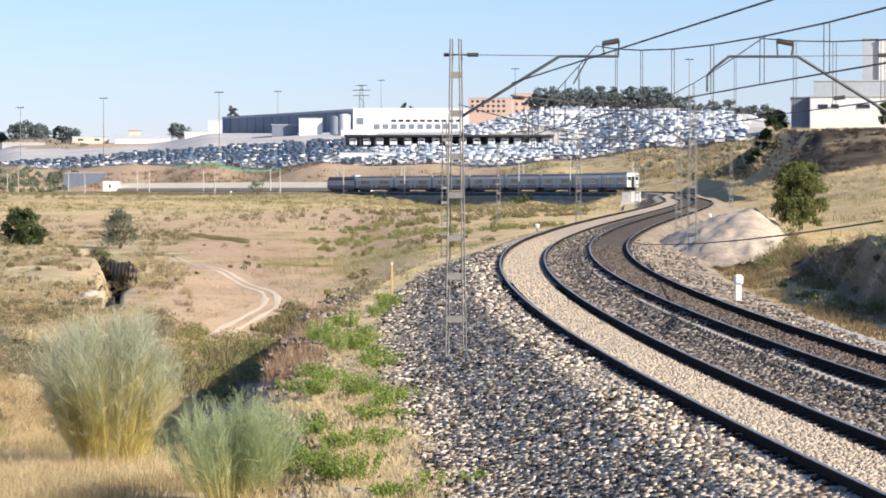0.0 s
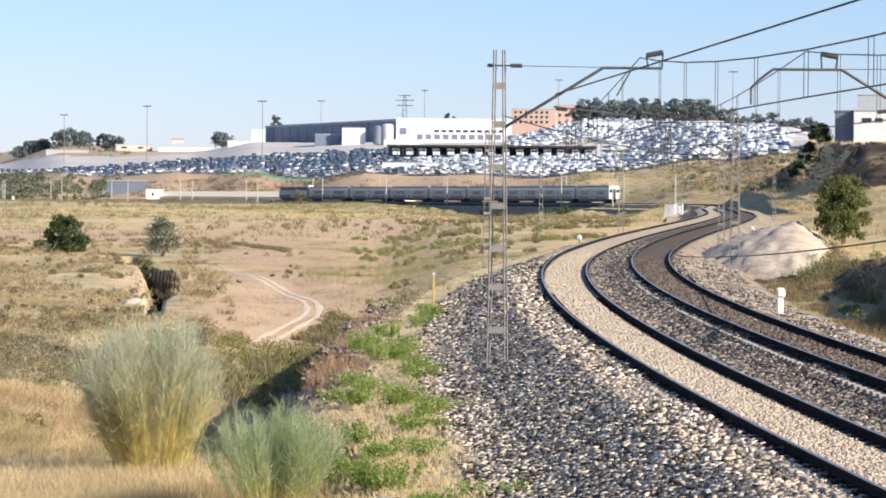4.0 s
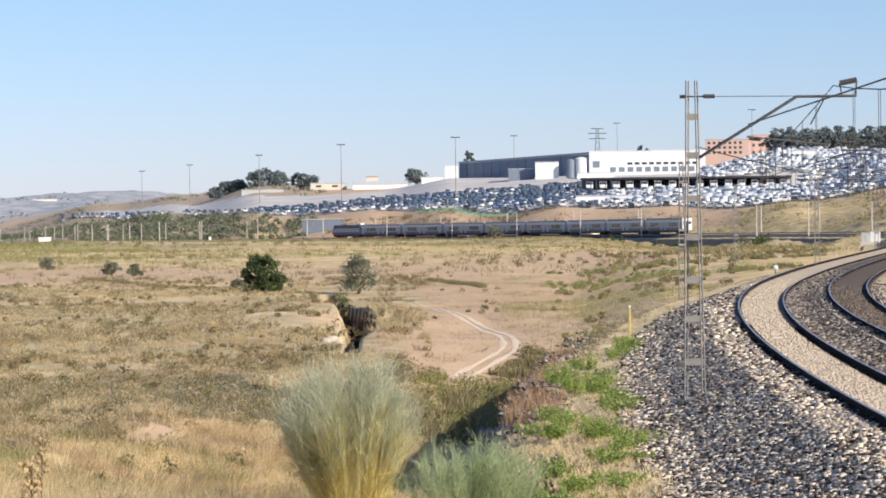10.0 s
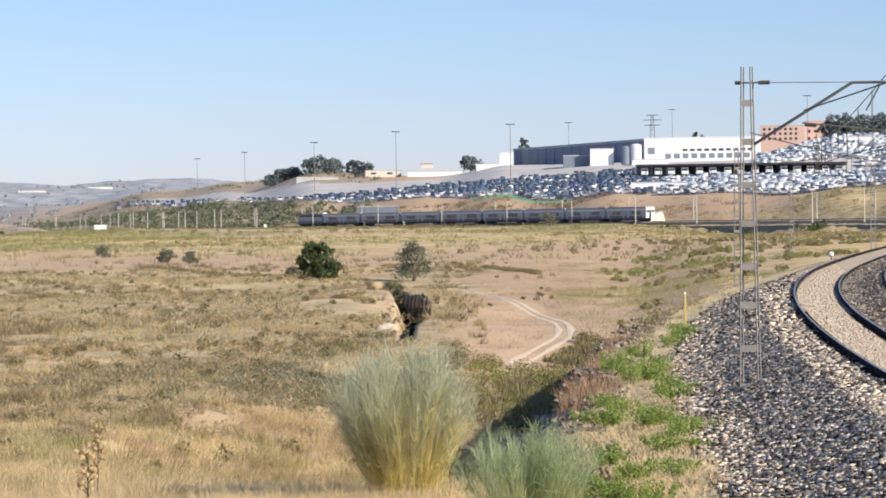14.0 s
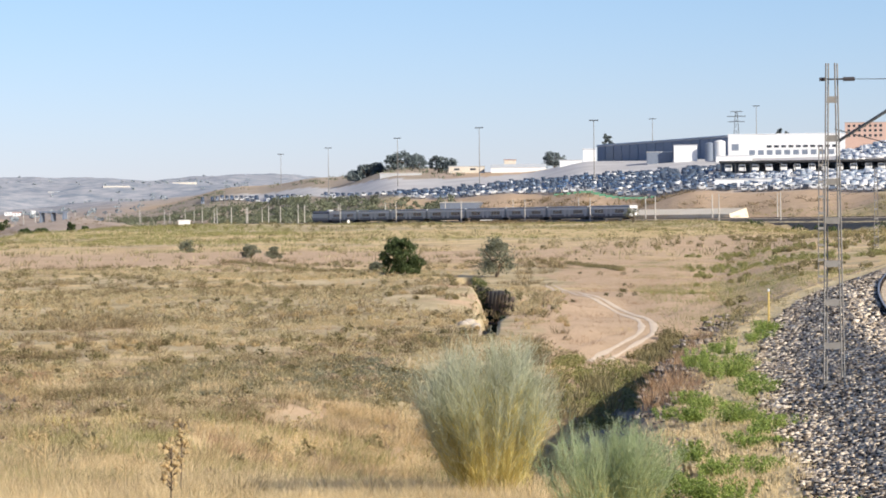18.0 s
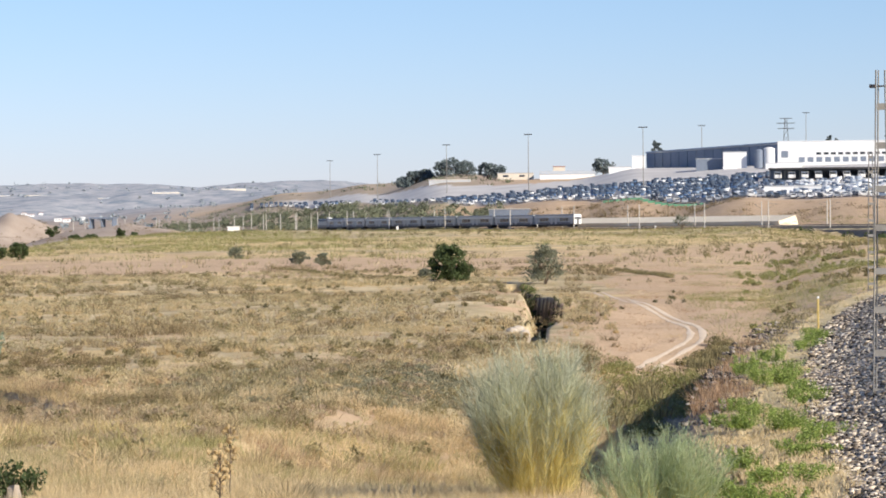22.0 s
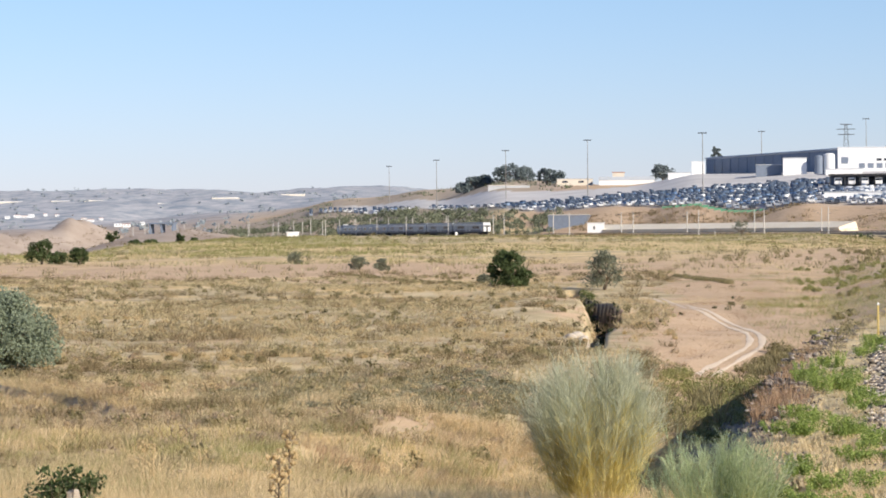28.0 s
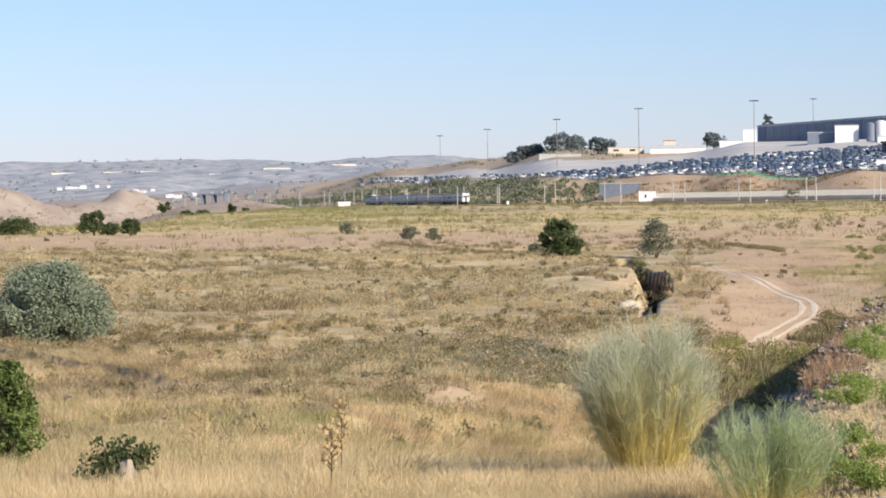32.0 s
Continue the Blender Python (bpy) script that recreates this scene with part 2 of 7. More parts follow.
CAR_RIGHT = palette("car_paint_pale", [(0.90, 0.87, 0.80), (0.88, 0.85, 0.79), (0.76, 0.75, 0.71), (0.88, 0.86, 0.81), (0.42, 0.45, 0.48), (0.88, 0.87, 0.82), (0.60, 0.61, 0.60), (0.86, 0.84, 0.79)], 0.5, spec=0.3)
CAR_SINGLE = palette("car_paint", [(0.80, 0.80, 0.80), (0.10, 0.13, 0.18), (0.45, 0.47, 0.50), (0.74, 0.75, 0.76), (0.05, 0.06, 0.08), (0.20, 0.25, 0.33), (0.78, 0.78, 0.77), (0.34, 0.37, 0.42)], 0.3, by_object=True, spec=0.5)
FIELD_GREEN = material("yellow_green_grass", (0.19, 0.20, 0.07), (0.42, 0.40, 0.17), 0.5, 0.9, island=0.8, thin=0.4)
BALLAST_PALE = palette("dusty_ballast_stone", [(0.54, 0.46, 0.36), (0.47, 0.39, 0.30), (0.40, 0.33, 0.25), (0.51, 0.43, 0.34)], 0.9)
BALLAST_BROWN = palette("rusty_ballast_stone", [(0.16, 0.125, 0.10), (0.11, 0.085, 0.065), (0.06, 0.047, 0.038), (0.21, 0.17, 0.14)], 0.9)
TARP = material("green_netting", (0.07, 0.20, 0.13), (0.12, 0.28, 0.18), 0.3, 0.8)


def ground_material():
    """Soil, dry grass and olive scrub, laid out by the cover the land has, broken up by noise at several sizes."""
    m = bpy.data.materials.new("ground")
    m.use_nodes = True
    n, l = m.node_tree.nodes, m.node_tree.links
    b = n["Principled BSDF"]
    b.inputs["Roughness"].default_value, b.inputs["Specular IOR Level"].default_value = 0.95, 0.1
    geo, att = n.new("ShaderNodeNewGeometry"), n.new("ShaderNodeAttribute")
    att.attribute_name = "cover"
    sep = n.new("ShaderNodeSeparateColor")
    l.new(att.outputs["Color"], sep.inputs[0])
    flat = n.new("ShaderNodeMapping")
    flat.inputs["Scale"].default_value = (0.22, 0.26, 1.0)
    l.new(geo.outputs["Position"], flat.inputs[0])

    def noise_of(scale, detail, vec):
        t = n.new("ShaderNodeTexNoise")
        t.inputs["Scale"].default_value, t.inputs["Detail"].default_value = scale, detail
        t.inputs["Roughness"].default_value = 0.62
        l.new(vec, t.inputs["Vector"])
        return t.outputs["Fac"]

    big, mid, fine = noise_of(0.05, 5, geo.outputs["Position"]), noise_of(0.9, 6, flat.outputs[0]), noise_of(5.0, 6, geo.outputs["Position"])

    def blend(fac, a, c):
        x = n.new("ShaderNodeMix")
        x.data_type = "RGBA"
        l.new(fac, x.inputs["Factor"])
        for key, v in (("A", a), ("B", c)):
            if isinstance(v, tuple):
                x.inputs[key].default_value = (*v, 1)
            else:
                l.new(v, x.inputs[key])
        return x.outputs["Result"]

    def sharpen(v, lo, hi):
        r = n.new("ShaderNodeMapRange")
        r.inputs["From Min"].default_value, r.inputs["From Max"].default_value = lo, hi
        l.new(v, r.inputs["Value"])
        return r.outputs[0]

    def plus(a, c, k):
        x = n.new("ShaderNodeMath")
        x.operation = "MULTIPLY_ADD"
        x.inputs[1].default_value = k
        l.new(c, x.inputs[0])
        l.new(a, x.inputs[2])
        return x.outputs[0]

    soil = blend(sharpen(plus(fine, mid, 0.6), 0.5, 1.1), (0.42, 0.29, 0.18), (0.70, 0.525, 0.355))
    grass = blend(sharpen(mid, 0.3, 0.7), (0.45, 0.325, 0.155), (0.80, 0.635, 0.36))
    olive = blend(sharpen(mid, 0.35, 0.68), (0.33, 0.265, 0.15), (0.68, 0.56, 0.355))
    pale = blend(sharpen(fine, 0.3, 0.7), (0.46, 0.38, 0.29), (0.66, 0.57, 0.46))
    paved = blend(sharpen(big, 0.3, 0.7), (0.50, 0.48, 0.46), (0.66, 0.64, 0.61))
    # far land: distance haze painted into the ground as blue-grey
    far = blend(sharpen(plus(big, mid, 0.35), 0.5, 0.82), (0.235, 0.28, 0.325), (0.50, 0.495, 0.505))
    c = blend(sharpen(plus(sep.outputs[0], mid, 0.9), 0.72, 1.18), soil, grass)
    c = blend(sharpen(plus(sep.outputs[1], mid, -0.9), -0.15, 0.25), c, olive)
    c = blend(sharpen(plus(sep.outputs[2], fine, 0.3), 0.55, 0.75), c, pale)
    yard = n.new("ShaderNodeAttribute")
    yard.attribute_name = "paving"
    c = blend(yard.outputs["Fac"], c, paved)
    # dark tone: scorch on the shed bank, and shade painted on banks and gully
    for nm, tone in (("clay", blend(sharpen(plus(big, fine, 0.4), 0.5, 0.9), (0.34, 0.27, 0.215), (0.48, 0.40, 0.33))), ("burnt_shade", blend(sharpen(plus(mid, fine, 0.7), 0.6, 1.05), (0.028, 0.024, 0.02), (0.14, 0.112, 0.085)))):
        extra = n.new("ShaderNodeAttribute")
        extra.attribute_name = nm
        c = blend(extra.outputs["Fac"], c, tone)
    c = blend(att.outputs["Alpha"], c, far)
    l.new(c, b.inputs["Base Color"])
    bp = n.new("ShaderNodeBump")
    bp.inputs["Strength"].default_value, bp.inputs["Distance"].default_value = 0.5, 0.05
    l.new(plus(fine, mid, 1.5), bp.inputs["Height"])
    l.new(bp.outputs[0], b.inputs["Normal"])
    return m


GROUND = ground_material()


# ---------------------------------------------------------------- mesh helpers
def fast_mesh(name, verts, tris, mat, smooth=False):
    """A mesh from arrays of vertices (n, 3) and of faces (m, k), for large amounts."""
    verts, tris = np.asarray(verts, dtype=np.float32), np.asarray(tris, dtype=np.int32)
    me = bpy.data.meshes.new(name)
    me.vertices.add(len(verts))
    me.vertices.foreach_set("co", verts.ravel())
    k = tris.shape[1]
    me.loops.add(tris.size)
    me.loops.foreach_set("vertex_index", tris.ravel())
    me.polygons.add(len(tris))
    me.polygons.foreach_set("loop_start", np.arange(0, tris.size, k, dtype=np.int32))
    me.polygons.foreach_set("loop_total", np.full(len(tris), k, dtype=np.int32))
    if smooth:
        me.polygons.foreach_set("use_smooth", np.ones(len(tris), dtype=bool))
    me.materials.append(mat)
    me.update(calc_edges=True)
    return me


def part(name, data, parent, label="", at=None):
    """A mesh (or a bmesh with its material) as one part under a thing or under a part."""
    if isinstance(data, tuple):
        bm, mat = data
        me = bpy.data.meshes.new(name)
        bm.to_mesh(me)
        bm.free()
        me.materials.append(mat)
        data = me
    ob = new(name, data)
    ob.parent = parent
    if at is not None:
        ob.matrix_basis = at
    if label:
        ob["label"] = label
    return ob


def thing(name, label, category, group="", kind="", at=None, data=None):
    ob = new(name, data)
    tagged(ob, label, category, group, kind)
    if at is not None:
        ob.matrix_basis = at
    return ob


def box(bm, x0, y0, z0, x1, y1, z1, bevel=0.0, m=None):
    vs = [bm.verts.new((x, y, z)) for z in (z0, z1) for x, y in ((x0, y0), (x1, y0), (x1, y1), (x0, y1))]
    fs = [bm.faces.new([vs[i] for i in q]) for q in ((3, 2, 1, 0), (4, 5, 6, 7), (0, 1, 5, 4), (1, 2, 6, 5), (2, 3, 7, 6), (3, 0, 4, 7))]
    if m is not None:
        bmesh.ops.transform(bm, matrix=m, verts=vs)
    if bevel:
        es = {e for f in fs for e in f.edges}
        bmesh.ops.bevel(bm, geom=list(es), offset=bevel, segments=1, affect="EDGES")
    return vs


def boxes(*bs, bevel=0.0):
    bm = bmesh.new()
    for b in bs:
        box(bm, *b, bevel=bevel)
    return bm


def rod(bm, a, b, r0, r1=None, n=6):
    a, b, r1 = Vector(a), Vector(b), r0 if r1 is None else r1
    q = (b - a).to_track_quat("Z", "Y").to_matrix()
    ring = [[bm.verts.new(p + q @ Vector((r * math.cos(2 * math.pi * i / n), r * math.sin(2 * math.pi * i / n), 0))) for i in range(n)] for p, r in ((a, r0), (b, r1))]
    for i in range(n):
        bm.faces.new((ring[0][i], ring[0][(i + 1) % n], ring[1][(i + 1) % n], ring[1][i]))
    bm.faces.new(ring[0][::-1])
    bm.faces.new(ring[1])


def rods(*rs, n=6):
    bm = bmesh.new()
    for r in rs:
        rod(bm, *r, n=n)
    return bm


def vnoise(x, y, seed=0):
    """Smooth noise in 0..1 over arrays."""
    x, y = np.asarray(x, float), np.asarray(y, float)
    xi, yi = np.floor(x), np.floor(y)
    fx, fy = x - xi, y - yi
    fx, fy = fx * fx * (3 - 2 * fx), fy * fy * (3 - 2 * fy)

    def h(i, j):
        v = np.sin(i * 127.1 + j * 311.7 + seed * 74.7) * 43758.5453
        return v - np.floor(v)

    return (h(xi, yi) * (1 - fx) + h(xi + 1, yi) * fx) * (1 - fy) + (h(xi, yi + 1) * (1 - fx) + h(xi + 1, yi + 1) * fx) * fy


def fbm(x, y, seed=0, octaves=4):
    return sum(vnoise(x * 2 ** k, y * 2 ** k, seed + k) / 2 ** k for k in range(octaves)) / sum(1 / 2 ** k for k in range(octaves))


def patchy(x, y, seed=0):
    """Noise of wandering patches: turned and warped."""
    wx, wy = vnoise(x * 0.7 + 3, y * 0.7, seed + 31) - 0.5, vnoise(x * 0.7, y * 0.7 + 9, seed + 57) - 0.5
    u, v = x * 0.83 + y * 0.56 + 1.5 * wx, -x * 0.56 + y * 0.83 + 1.5 * wy
    a = vnoise(u, v, seed)
    b = vnoise(2.1 * (u * 0.5 - v * 0.87), 2.1 * (u * 0.87 + v * 0.5), seed + 1)
    c = vnoise(4.3 * (u * 0.9 + v * 0.43), 4.3 * (v * 0.9 - u * 0.43), seed + 2)
    return (a + 0.55 * b + 0.3 * c) / 1.85


# ---------------------------------------------------------------- the railway's line
BENDS_AT = (0, 50, 100, 150, 200, 250, 300, 350, 420, 500, 580, 660, 740, 820, 900, 1000, 1100, 1250, 1400, 1550, 1700)
BENDS = (1.34, 1.12, 1.31, 1.06, 0.25, -0.21, -0.78, -0.49, 0.44, 0.04, -2.6, -2.17, -1.2, -1.51, -1.24, -0.36, 2.34, 0.35, -1.11, -1.84, -2.31)
FALL_AT, FALL = (0, 150, 300, 600, 900, 1200, 1700), (0, -0.57, -0.64, -2.22, -4.64, -7.12, -11.42)
TRACK_GAP, GAUGE, CANT = 3.69, 1.74, 0.13
STEP = 2.0
LS = np.arange(-20, 1700, STEP)
LA = np.cumsum(np.interp(LS, BENDS_AT, BENDS) / 1000) * STEP
LA = LA - LA[10] - 0.0876
LX, LY = np.cumsum(np.sin(LA)) * STEP, np.cumsum(np.cos(LA)) * STEP
LX, LY = LX - LX[10] + 7.72, LY - LY[10] + 25
LZ = np.interp(LS, FALL_AT, FALL)


def on_line(s, off=0.0, up=0.0):
    """The place at s metres along the line, off metres to its right, up metres over the rails; and the heading."""
    a = float(np.interp(s, LS, LA))
    return Vector((float(np.interp(s, LS, LX)) + off * math.cos(a), float(np.interp(s, LS, LY)) - off * math.sin(a), float(np.interp(s, LS, LZ)) + up)), a


def sweep(name, profile, s0, s1, step, mat, closed=False, smooth=True, wobble=0.0, edge=None):
    """A strip or bar along the line: profile is (offset, height) pairs."""
    ss = np.arange(s0, s1 + step / 2, step)
    a, x, y, z = (np.interp(ss, LS, v) for v in (LA, LX, LY, LZ))
    n = len(profile)
    co = np.zeros((len(ss), n, 3))
    for j, (o, h) in enumerate(profile):
        w = wobble * (fbm(ss / 2.5, np.full(len(ss), o * 3.7), 5) - 0.5)
        o = o + (np.interp(ss, *edge) if edge and o < -8.5 else 0.0)
        co[:, j] = np.stack([x + (o + w) * np.cos(a), y - (o + w) * np.sin(a), z + h + w * 0.4], 1)
    i = np.arange(len(ss) - 1)[:, None] * n
    k = np.arange(n if closed else n - 1)[None, :]
    k2 = (k + 1) % n
    faces = np.stack([i + k, i + k2, i + n + k2, i + n + k], -1).reshape(-1, 4)
    return fast_mesh(name, co.reshape(-1, 3), faces, mat, smooth)


# ---------------------------------------------------------------- the land
def bearing(mrad, d):
    return d * math.sin(mrad / 1000), d * math.cos(mrad / 1000)


NEAR = ((0, 1.8), (12, 1.6), (25, 0.2), (40, -1.4), (54, -2.0), (75, -2.6), (100, -3.0), (150, -3.5), (250, -4.0), (400, -4.1))
LAND = [
    (-3200, NEAR + ((700, -4.0), (850, -5.5), (1200, -9), (1700, -12), (2500, -8), (3500, 10), (4300, 22), (4900, 20))),
    (-400, NEAR + ((520, -4.2), (600, -6.5), (850, -11.5), (1200, -13), (1700, -14), (2500, -8), (3500, 8), (4300, 22), (4900, 20))),
    (-292, NEAR + ((530, -4.2), (610, -6.5), (850, -11.0), (1200, -13), (1700, -13), (2500, -8), (3500, 8), (4300, 21), (4900, 19))),
    (-262, NEAR + ((620, -4.1), (720, -5.6), (850, -8.0), (1200, -10), (1700, -11), (2500, -6), (3500, 9), (4300, 21), (4900, 19))),
    (-230, NEAR + ((700, -4.0), (850, -5.0), (1300, -8.8), (1700, -9), (2200, -2), (3500, 10), (4300, 22), (4900, 20))),
    (-190, NEAR + ((700, -4.0), (850, -4.8), (1250, -9), (1400, -8.8), (1500, -4), (1650, 1.8), (1950, 10.6), (2100, 9), (3000, 5), (4300, 22), (4900, 20))),
    (-165, NEAR + ((700, -4.0), (850, -4.8), (1085, -7.6), (1200, -7.2), (1350, -1), (1480, 3.4), (1850, 14.9), (2100, 12), (3000, 5), (4300, 20), (4900, 18))),
    (-139, NEAR + ((700, -4.0), (850, -4.7), (980, -6.3), (1080, -6.2), (1230, 2.2), (1600, 18.1), (1900, 18), (3000, 12), (4300, 12), (4900, 12))),
    (-100, NEAR + ((700, -3.95), (930, -5.8), (1030, -5.4), (1100, 2.8), (1350, 10.5), (1490, 14.0), (1600, 14.5), (3000, 13), (4900, 12))),
    (-75, NEAR + ((700, -3.9), (880, -5.6), (980, -5.2), (1050, 3.4), (1350, 17.6), (1600, 19), (3000, 14), (4900, 12))),
    (-37, NEAR + ((600, -3.85), (700, -3.85), (780, -4.8), (880, -4.5), (960, 3.6), (1085, 9.0), (1290, 17.3), (1600, 19), (3000, 14), (4900, 12))),
    (0, ((0, 1.8), (12, 1.6), (25, 0.1), (50, -2.4), (80, -3.0), (130, -3.0), (200, -2.4), (400, -2.8), (450, -3.3), (520, -4.4), (600, -5.6), (700, -6.6), (760, -6.4), (830, -4.3), (920, 3.5), (1080, 9.4), (1105, 13.0), (1270, 17.4), (1600, 19), (3000, 14), (4900, 12))),
    (41, ((0, 1.8), (12, 1.6), (25, 0.1), (60, -1.9), (150, -2.0), (250, -2.1), (400, -2.6), (450, -3.2), (520, -4.2), (600, -5.2), (650, -5.0), (700, -3.6), (740, -2.5), (850, 4.5), (1080, 9.6), (1105, 15.5), (1230, 25.9), (1600, 27), (3000, 20), (4900, 15))),
    (75, ((0, 1.8), (12, 1.6), (25, 0.1), (130, -1.7), (200, -1.7), (330, -1.9), (450, -2.2), (560, -1.2), (700, 1.0), (780, 4.0), (840, 8.4), (1150, 25.3), (1600, 27), (3000, 20), (4900, 15))),
    (100, ((0, 1.8), (12, 1.6), (25, 0.1), (130, -1.9), (200, -1.6), (300, -1.3), (450, -0.9), (520, 0.0), (600, 1.2), (690, 2.6), (780, 9.0), (1100, 22), (1600, 24), (3000, 20), (4900, 15))),
    (114, ((0, 1.8), (12, 1.6), (25, 0.1), (60, -1.6), (110, -1.9), (150, -1.3), (200, -0.5), (300, -0.7), (400, -0.6), (480, 0.3), (512, 1.4), (552, 9.4), (590, 10.2), (700, 11), (1100, 18), (1600, 20), (3000, 16), (4900, 15))),
    (150, ((0, 1.8), (12, 1.6), (25, 0.1), (60, -1.6), (110, -1.9), (150, -1.6), (200, -0.6), (300, 0.3), (480, 2.6), (505, 3), (545, 9.6), (700, 11), (1100, 16), (1600, 18), (3000, 16), (4900, 15))),
    (3200, ((0, 1.8), (60, -1.2), (110, -1.5), (300, 0.5), (545, 9.6), (1100, 16), (1600, 18), (4900, 15))),
]
LAND_AZ = np.array([r[0] for r in LAND], float)


PATH = [bearing(a, d) for a, d in ((-74.5, 137), (-71.0, 141), (-64.8, 147), (-58.2, 153), (-56.6, 159), (-60.5, 169), (-67.0, 180), (-76.5, 195), (-82.5, 215), (-89.6, 244))]


def path_distance(x, y):
    best = np.full(np.shape(x), 99.0)
    for (ax, ay), (bx, by) in zip(PATH, PATH[1:]):
        t = np.clip(((x - ax) * (bx - ax) + (y - ay) * (by - ay)) / ((bx - ax) ** 2 + (by - ay) ** 2), 0, 1)
        best = np.minimum(best, np.abs(np.hypot(x - ax - t * (bx - ax), y - ay - t * (by - ay)) - 0.45) / 0.42)
    return best


def land(x, y):
    """The height of the land at arrays x, y."""
    x, y = np.asarray(x, float), np.asarray(y, float)
    d, az = np.hypot(x, y), np.arctan2(x, y) * 1000
    rows = np.stack([np.interp(d, [p[0] for p in r[1]], [p[1] for p in r[1]]) for r in LAND])
    i = np.clip(np.searchsorted(LAND_AZ, az) - 1, 0, len(LAND) - 2)
    f = (az - LAND_AZ[i]) / (LAND_AZ[i + 1] - LAND_AZ[i])
    f = f * f * (3 - 2 * f)
    pick = np.indices(d.shape)
    z = rows[(i, *pick)] * (1 - f) + rows[(i + 1, *pick)] * f
    # unevenness: small swells in the field, larger ones in the hills
    field = np.clip((d - 30) / 40, 0, 1) * np.clip((900 - d) / 200, 0, 1)
    level = np.clip((path_distance(x, y) - 2.5) / 3.5, 0, 1)
    z = z + field * ((fbm(x / 28, y / 40, 1) - 0.5) * 0.9 + level * (fbm(x / 5, y / 9, 2) - 0.5) * 0.3 + level * (fbm(x / 1.7, y / 2.2, 12, 3) - 0.45) * 0.11 * np.clip((260 - d) / 120, 0, 1))
    hills = np.clip((d - 1900) / 1200, 0, 1)
    z = z + hills * ((fbm(x / 260, y / 420, 3, 5) - 0.5) * 52)
    # two bare spoil mounds and a low swell before the track
    for baz, bd, h, wx, wy in ((-330, 1060, 20.0, 40, 90), (-284, 1120, 16.5, 20, 70), (-262, 1020, 5.0, 26, 60), (-247, 1000, 5.0, 22, 50), (-196, 720, 0.9, 40, 60), (-240, 640, 0.9, 34, 60), (-131, 196, 1.3, 6.5, 34), (-118, 186, 0.5, 3.5, 20), (-88, 178, 0.7, 4.0, 26)):
        bx, by = bearing(baz, bd)
        r = np.hypot((x - bx) / wx, (y - by) / wy) + 0.16 * (fbm(x / 9, y / 14, 23) - 0.5)
        z = z + h * (np.sqrt((1 - np.clip(r, -1, 1)) ** 2 + 0.02) - 0.1414) * (r < 1)
    # the cut bank along the inner side of the bend
    near = (x > 4) & (d < 420)
    if near.any():
        o, s = line_distance(x[near], y[near])
        z[near] += 2.5 * np.clip((o - 10.9 - 0.9 * (fbm(s / 5, s * 0, 61) - 0.5)) / 1.3, 0, 1) * np.clip((s - 55) / 15, 0, 1) * np.clip((136 - s) / 46, 0, 1)
    # the hollow along the foot of the far embankment
    hollow = (x > -60) & (d > 480) & (d < 860)
    if hollow.any():
        o, s = line_distance(x[hollow], y[hollow])
        z[hollow] -= 0.8 * np.clip((-7.5 - o) / 2.5, 0, 1) * np.clip((o + 34) / 16, 0, 1) * np.clip((s - 560) / 60, 0, 1) * np.clip((830 - s) / 50, 0, 1)
    # the ditch along the near embankment
    ditch = (x < 4) & (x > -30) & (d > 45) & (d < 170)
    if ditch.any():
        o, s = line_distance(x[ditch], y[ditch])
        z[ditch] -= 1.9 * np.clip((-7.5 - o) / 2.0, 0, 1) * np.clip((o + 21) / 8, 0, 1) * np.clip((s - 30) / 14, 0, 1) * np.clip((135 - s) / 30, 0, 1)
    # a low grassy step that crosses the near field
    step = np.interp(az, TERRACE_AZ, TERRACE_D)
    z = z + 0.35 * np.clip((d - step) / 0.9, 0, 1) * np.clip((step + 16 - d) / 14, 0, 1) * np.clip((-262 - az) / 8, 0, 1) * (d < 160)
    # the gully
    g = gully_distance(x, y)
    mid = np.interp(d, [math.hypot(*p) for p in GULLY[::-1]], [math.atan2(*p) * 1000 for p in GULLY[::-1]])
    g = g * np.where(az < mid, 0.62, 1.0)
    z = z - 2.3 * np.clip((2.0 - g) / 1.2, 0, 1) * np.clip((d - 142) / 26, 0, 1)
    return z


TERRACE_AZ, TERRACE_D = (-360, -318, -300, -281, -268), (128, 113, 103, 94, 90)
GULLY = [bearing(a, d) for a, d in ((-118, 264), (-114, 241), (-109.5, 212), (-106, 188), (-107, 173), (-109.5, 161), (-110, 146))]


def gully_distance(x, y):
    best = np.full(np.shape(x), 99.0)
    for k, ((ax, ay), (bx, by)) in enumerate(zip(GULLY, GULLY[1:])):
        t = np.clip(((x - ax) * (bx - ax) + (y - ay) * (by - ay)) / ((bx - ax) ** 2 + (by - ay) ** 2), 0, 1)
        w = (0.2, 0.36, 0.46, 0.42, 0.28, 0.18)[k]
        best = np.minimum(best, np.hypot(x - ax - t * (bx - ax), y - ay - t * (by - ay)) / w)
    return best


